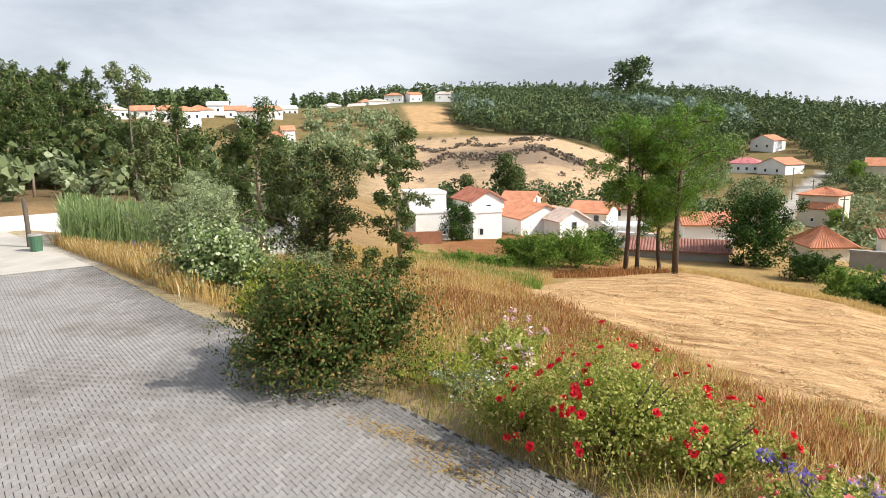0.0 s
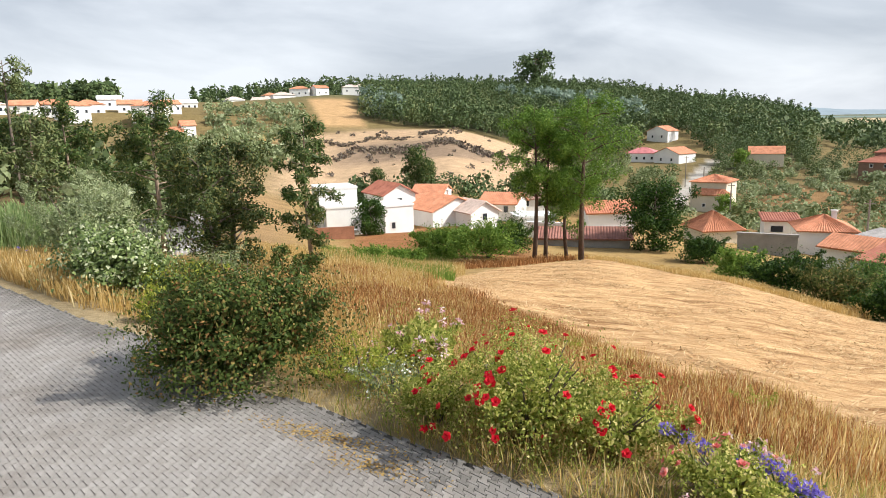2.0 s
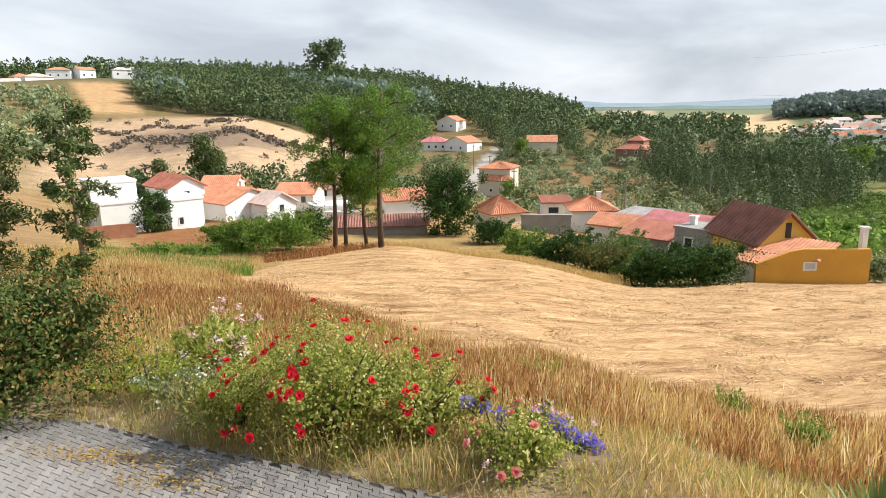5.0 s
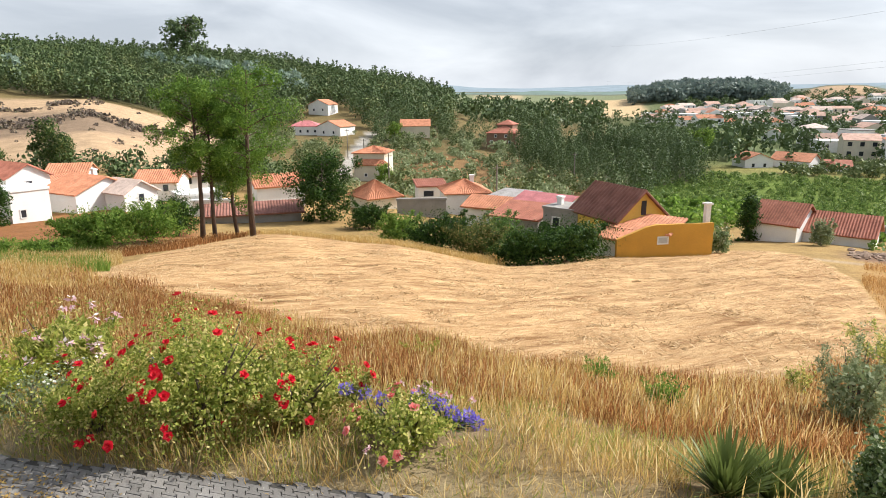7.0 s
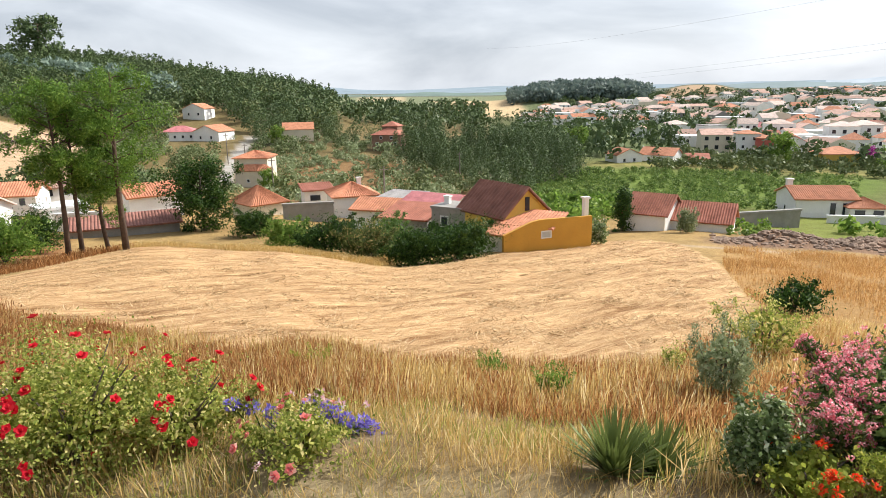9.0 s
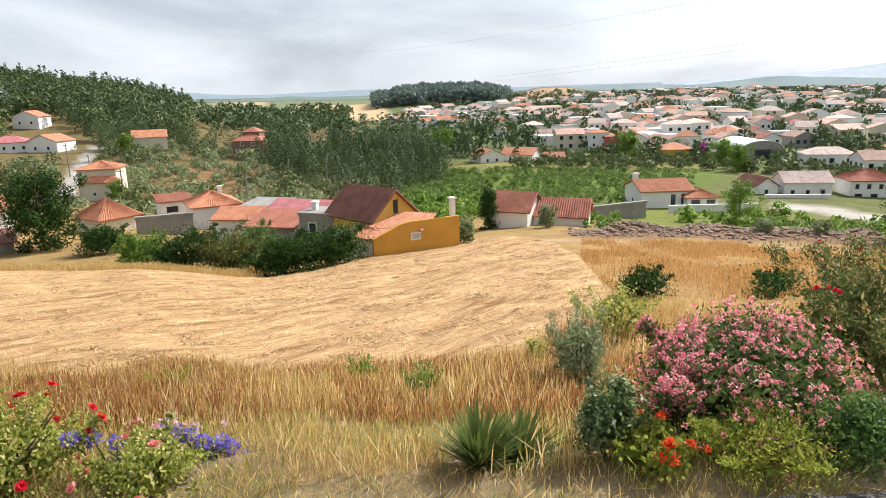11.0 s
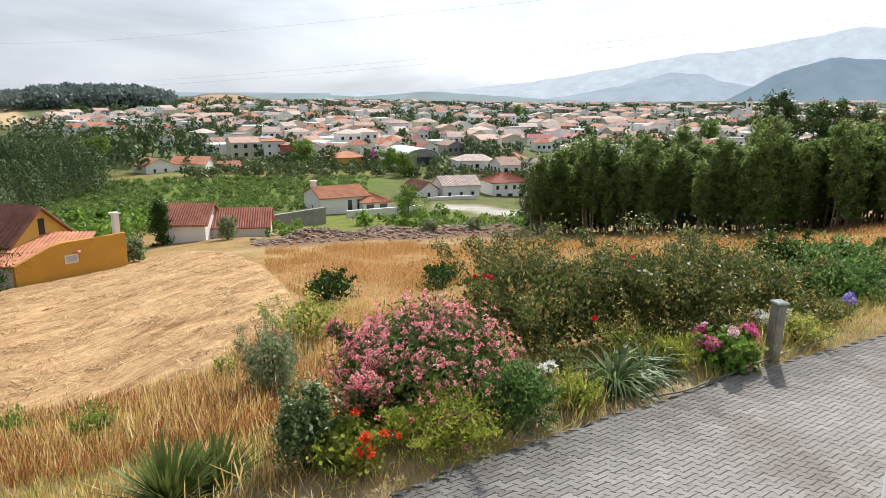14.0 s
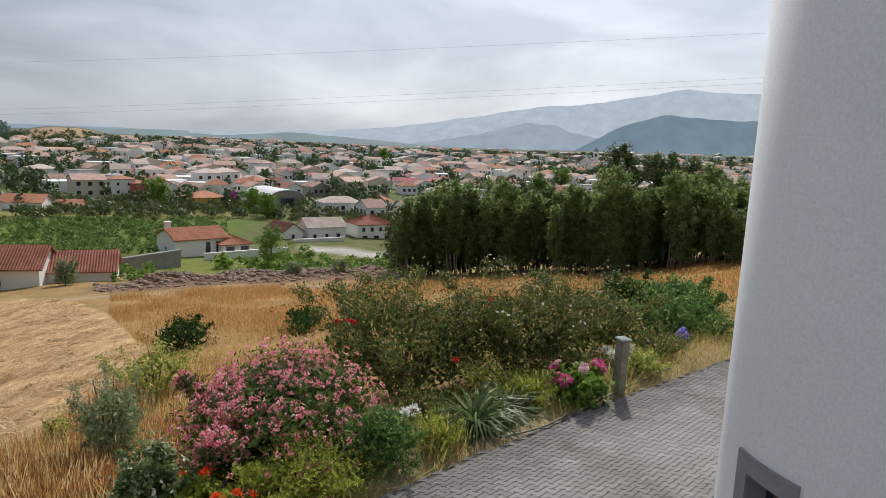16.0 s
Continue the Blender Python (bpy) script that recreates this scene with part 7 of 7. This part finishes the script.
def turret():
    """The white round corner tower of the house with a low window in a stone surround."""
    cx, cy, rad, top = 3.965, -3.279, 1.2, 7.5
    root = new("round_tower")
    root.matrix_basis = pose(cx, cy, 0)
    # window on the side that faces the terrace
    a0, a1 = radians(95.2), radians(108.4)  # round the tower, from +x
    z0, z1 = 0.30, 1.27
    n = 144
    bm = bmesh.new()
    zs = [-0.1, z0, z1, top]
    cols = [[bm.verts.new((rad * math.cos(i * math.tau / n), rad * math.sin(i * math.tau / n), z)) for z in zs] for i in range(n)]
    for i in range(n):
        j = (i + 1) % n
        am = (i + 0.5) * math.tau / n
        for k in range(3):
            if k == 1 and a0 < am < a1:
                continue
            bm.faces.new((cols[i][k], cols[j][k], cols[j][k + 1], cols[i][k + 1]))
    inner = [[bm.verts.new((rad * 0.8 * math.cos(i * math.tau / n), rad * 0.8 * math.sin(i * math.tau / n), z)) for z in (-0.1, top)] for i in range(n)]
    for i in range(n):
        j = (i + 1) % n
        bm.faces.new((cols[i][3], cols[j][3], inner[j][1], inner[i][1]))
        bm.faces.new((inner[j][0], inner[i][0], inner[i][1], inner[j][1]))
    bm.faces.new([q[1] for q in inner])
    ob = part("wall", bm, plain("white_plaster", (0.90, 0.90, 0.91), 0.75, 0.8, 0.05, 0.03, 60), root, smooth=True)
    def band(b0, b1, y0, y1, r0, r1, name, mat, label="", parent=None):
        bm = bmesh.new()
        m = 14
        ring = []
        for i in range(m + 1):
            a = b0 + (b1 - b0) * i / m
            ring.append([bm.verts.new((r * math.cos(a), r * math.sin(a), z)) for r, z in ((r0, y0), (r1, y0), (r1, y1), (r0, y1))])
        for p, q in zip(ring, ring[1:]):
            for k in range(4):
                bm.faces.new((p[k], p[(k + 1) % 4], q[(k + 1) % 4], q[k]))
        bm.faces.new(ring[0][::-1])
        bm.faces.new(ring[-1])
        bmesh.ops.recalc_face_normals(bm, faces=bm.faces[:])
        return part(name, bm, mat, parent or root, label)
    stone = plain("grey_stone", (0.33, 0.33, 0.335), 0.85, 3, 0.25, 0.4, 40)
    e = radians(5.2)
    surround = band(a0 - e, a1 + e, z1, z1 + 0.12, rad - 0.02, rad + 0.02, "window_surround", stone, "grey stone lintel")
    band(a0 - e, a1 + e, z0 - 0.12, z0, rad - 0.02, rad + 0.03, "window_sill", stone)
    band(a0 - e, a0, z0, z1, rad - 0.14, rad + 0.02, "window_jamb", stone)
    band(a1, a1 + e, z0, z1, rad - 0.14, rad + 0.02, "window_jamb", stone)
    band(a0, a1, z0, z1, rad - 0.16, rad - 0.13, "pane", plain("dark_glass", (0.03, 0.035, 0.045), 0.08, 2, 0.1, 0))
    am = a0 + (a1 - a0) * 0.5
    band(am - 0.02, am + 0.02, z0, z1, rad - 0.13, rad - 0.10, "window_bar", plain("brown_frame", (0.10, 0.05, 0.035), 0.5, 3, 0.2, 0))
    tagged(root, "white plastered round tower with a small stone-framed window", "tower")


def post():
    root = new("concrete_post")
    root.matrix_basis = pose(8.5, -2.72, 0, 1.0, 0, 20) @ Matrix.Diagonal((0.84, 0.84, 0.90, 1))
    mat = plain("mossy_concrete", (0.30, 0.28, 0.21), 0.95, 5, 0.5, 0.6, 60)
    part("shaft", soft_box(-0.085, -0.085, -0.15, 0.085, 0.085, 0.80, 0.02), mat, root)
    bm = bmesh.new()
    v = [bm.verts.new(q) for q in ((-0.095, -0.095, 0.803), (0.095, -0.095, 0.803), (0.095, 0.095, 0.803), (-0.095, 0.095, 0.803), (-0.095, -0.095, 0.83), (0.095, -0.095, 0.83), (0.095, 0.095, 0.83), (-0.095, 0.095, 0.83), (0, 0, 0.865))]
    for q in ((3, 2, 1, 0), (0, 1, 5, 4), (1, 2, 6, 5), (2, 3, 7, 6), (3, 0, 4, 7), (4, 5, 8), (5, 6, 8), (6, 7, 8), (7, 4, 8)):
        bm.faces.new([v[i] for i in q])
    part("cap", bm, plain("pale_cap", (0.45, 0.47, 0.45), 0.9, 5, 0.3, 0.4, 50), root)
    tagged(root, "square mossy concrete post at the drive's edge", "post")


def hose():
    pts = [(6.9, -0.95, 0.03), (7.15, -1.45, 0.03), (7.5, -1.75, 0.035), (7.9, -2.2, 0.03), (8.3, -2.6, 0.05), (8.62, -2.9, 0.03), (9.05, -3.35, 0.03), (9.25, -3.7, 0.10)]
    cu = bpy.data.curves.new("garden_hose", "CURVE")
    cu.dimensions, cu.bevel_depth, cu.bevel_resolution = "3D", 0.010, 3
    sp = cu.splines.new("NURBS")
    sp.points.add(len(pts) - 1)
    for p, q in zip(sp.points, pts):
        p.co = (*q, 1)
    sp.use_endpoint_u, sp.order_u = True, 3
    cu.materials.append(plain("grey_hose", (0.10, 0.10, 0.085), 0.6, 8, 0.2, 0.1))
    tagged(put("garden_hose", cu), "grey-green garden hose along the kerb", "hose")


def gate_pillar():
    root = new("gate_pillar")
    root.matrix_basis = pose(8.16, -4.26, 0, 0, 0, 26)
    part("shaft", soft_box(-0.2, -0.35, -0.1, 0.2, 0.1, 1.40, 0.03), plain("grey_side", (0.30, 0.30, 0.31), 0.9, 2, 0.2, 0.2), root)
    bm = bmesh.new()
    tube(bm, [Vector((0, -0.36, 1.36)), Vector((0, 0.11, 1.36))], [0.16, 0.16], 20)
    part("cap", bm, M_WHITE, root, "rounded white cap")
    tagged(root, "grey gate pillar with a rounded white cap", "pillar")


def cables():
    mat = plain("cable_grey", (0.42, 0.43, 0.44), 0.7, 3, 0.2, 0)
    for (a0, e0, r0), (a1, e1, r1), sag in (((44, 3.4, 420), (124, 9.6, 60), 3.0), ((44, 0.6, 460), (124, 6.6, 60), 3.0), ((44, 0.35, 470), (124, 6.2, 61), 3.2)):
        p = Vector((r0 * math.sin(radians(a0)), r0 * math.cos(radians(a0)), EYE_Z + r0 * math.tan(radians(e0))))
        q = Vector((r1 * math.sin(radians(a1)), r1 * math.cos(radians(a1)), EYE_Z + r1 * math.tan(radians(e1))))
        bm = bmesh.new()
        n = 40
        tube(bm, [p.lerp(q, k / n) - Vector((0, 0, sag * 4 * k / n * (1 - k / n))) for k in range(n + 1)], [0.007 + 0.022 * (1 - k / n) for k in range(n + 1)], 4)
        tagged(part("power_cable", bm, mat), "thin power cable across the valley sky", "cable")


def rubble():
    rng = np.random.default_rng(99)
    vs, fs = [], []
    for k in range(1500):
        az, r = rng.uniform(63, 88), 61.8 + rng.normal() * 2.0
        x, y = r * math.sin(radians(az)), r * math.cos(radians(az))
        s = rng.uniform(0.07, 0.42) * rng.uniform(0.5, 1)
        bm = bmesh.new()
        bmesh.ops.create_icosphere(bm, subdivisions=1, radius=s)
        z = float(ground_z(x, y))
        b = len(vs)
        bm.verts.ensure_lookup_table()
        for v in bm.verts:
            q = v.co * rng.uniform(0.65, 1.25)
            vs.append((x + q.x, y + q.y, z + q.z * 0.6 + s * 0.2))
        bm.verts.index_update()
        fs += [tuple(b + v.index for v in f.verts) for f in bm.faces]
        bm.free()
    me = mesh_of("rubble", vs, fs)
    me.materials.append(plain("earth_clods", (0.38, 0.26, 0.18), 0.95, 0.6, 0.5, 0.5, 9))
    tagged(put("rubble", me), "bank of brown earth clods and stones", "rubble", kind="stuff")


def small_walls():
    p = spot(-8.6, 70)
    bm = soft_box(-2.4, -0.15, -1, 2.4, 0.15, 1.3, 0.02)
    ob = part("brick_wall", bm, plain("old_brick", (0.42, 0.19, 0.11), 0.95, 1.2, 0.35, 0.5, 9))
    ob.matrix_basis = pose(p.x, p.y, p.z, 0, 0, 8)
    tagged(ob, "low broken brick wall below the houses", "wall")
    p = spot(-39.5, 28.5)
    bm = soft_box(-4.5, -0.12, -0.3, 3.3, 0.12, 0.55, 0.02)
    ob = part("white_wall", bm, M_WHITE)
    ob.matrix_basis = pose(p.x, p.y, p.z, 0, 0, 37)
    tagged(ob, "low whitewashed wall beside the lane", "wall")
    p = spot(-21.6, 38.5)
    bm = bmesh.new()
    v = [bm.verts.new(q) for q in ((-2.1, -0.7, -0.6), (2.1, -0.7, -0.6), (2.0, 0.3, 2.3), (-1.8, 0.3, 2.0), (-2.1, -0.4, -0.6), (2.1, -0.4, -0.6), (2.0, 0.6, 2.3), (-1.8, 0.6, 2.0))]
    for q in ((0, 1, 2, 3), (7, 6, 5, 4), (0, 4, 5, 1), (1, 5, 6, 2), (2, 6, 7, 3), (3, 7, 4, 0)):
        bm.faces.new([v[i] for i in q])
    m, nt, bsdf = node_material("streaked_concrete")
    col = ramp(nt, tone(nt, 1.1, 7, 0.75, stretch=(2.2, 1, 0.7)), [(0.42, (0.15, 0.145, 0.14)), (0.56, (0.27, 0.265, 0.26)), (0.68, (0.8, 0.8, 0.78))])
    nt.links.new(col, bsdf.inputs["Base Color"])
    bsdf.inputs["Roughness"].default_value = 0.6
    ob = part("retaining_wall", bm, m)
    ob.matrix_basis = pose(p.x, p.y, p.z + 0.2, 0, 0, 22)
    tagged(ob, "sloping grey wall with white streaks behind the trunk", "wall")
    # litter bin and post by the lane
    p = spot(-39.3, 22.6)
    root = new("litter_bin")
    root.matrix_basis = pose(p.x, p.y, p.z)
    bm = bmesh.new()
    tube(bm, [Vector((0, 0, 0)), Vector((0, 0, 0.55))], [0.15, 0.19], 14)
    part("body", bm, plain("green_plastic", (0.07, 0.16, 0.09), 0.5, 4, 0.2, 0.1), root)
    bm = bmesh.new()
    tube(bm, [Vector((0, 0, 0.552)), Vector((0, 0, 0.60))], [0.205, 0.18], 14)
    part("lid", bm, M_GREYWALL, root)
    tagged(root, "small green litter bin by the lane", "bin")
    bm = bmesh.new()
    tube(bm, [Vector((0, 0, -0.2)), Vector((0.02, 0, 0.8)), Vector((0, 0, 1.6))], [0.075, 0.07, 0.065], 9)
    ob = part("wooden_post", bm, M_BARKGREY)
    p = spot(-39.7, 23.6)
    ob.matrix_basis = pose(p.x, p.y, p.z)
    tagged(ob, "grey wooden post by the lane", "post")


def leaf_litter():
    rng = np.random.default_rng(55)
    n = 900
    k = rng.uniform(size=n) < 0.7
    x = np.where(k, rng.normal(-1.35, 0.45, n), rng.normal(-0.75, 0.25, n))
    y = np.where(k, 6.45 - (x + 1.35) * 0.55, 5.75 - (x + 0.75) * 0.5) + rng.normal(size=n) * 0.09
    ok = off_paving(x, y) < -0.05
    at = np.stack([x, y, np.full(n, 0.012)], -1)[ok]
    q = leaf_quads(rng, at, 0.045, 0.025, spread=0.6)
    q[:, :, 2] = 0.004 + np.abs(q[:, :, 2] - 0.012) * 0.35
    me = polys("leaf_litter", q, leafy("fallen_leaves", (0.30, 0.19, 0.06), (0.45, 0.31, 0.10), (0.20, 0.10, 0.05), 0.1, 0.8))
    tagged(put("leaf_litter", me), "drift of dry yellow leaves on the paving", "leaves", kind="stuff")


turret()
post()
hose()
gate_pillar()
cables()
rubble()
small_walls()
leaf_litter()
drive()
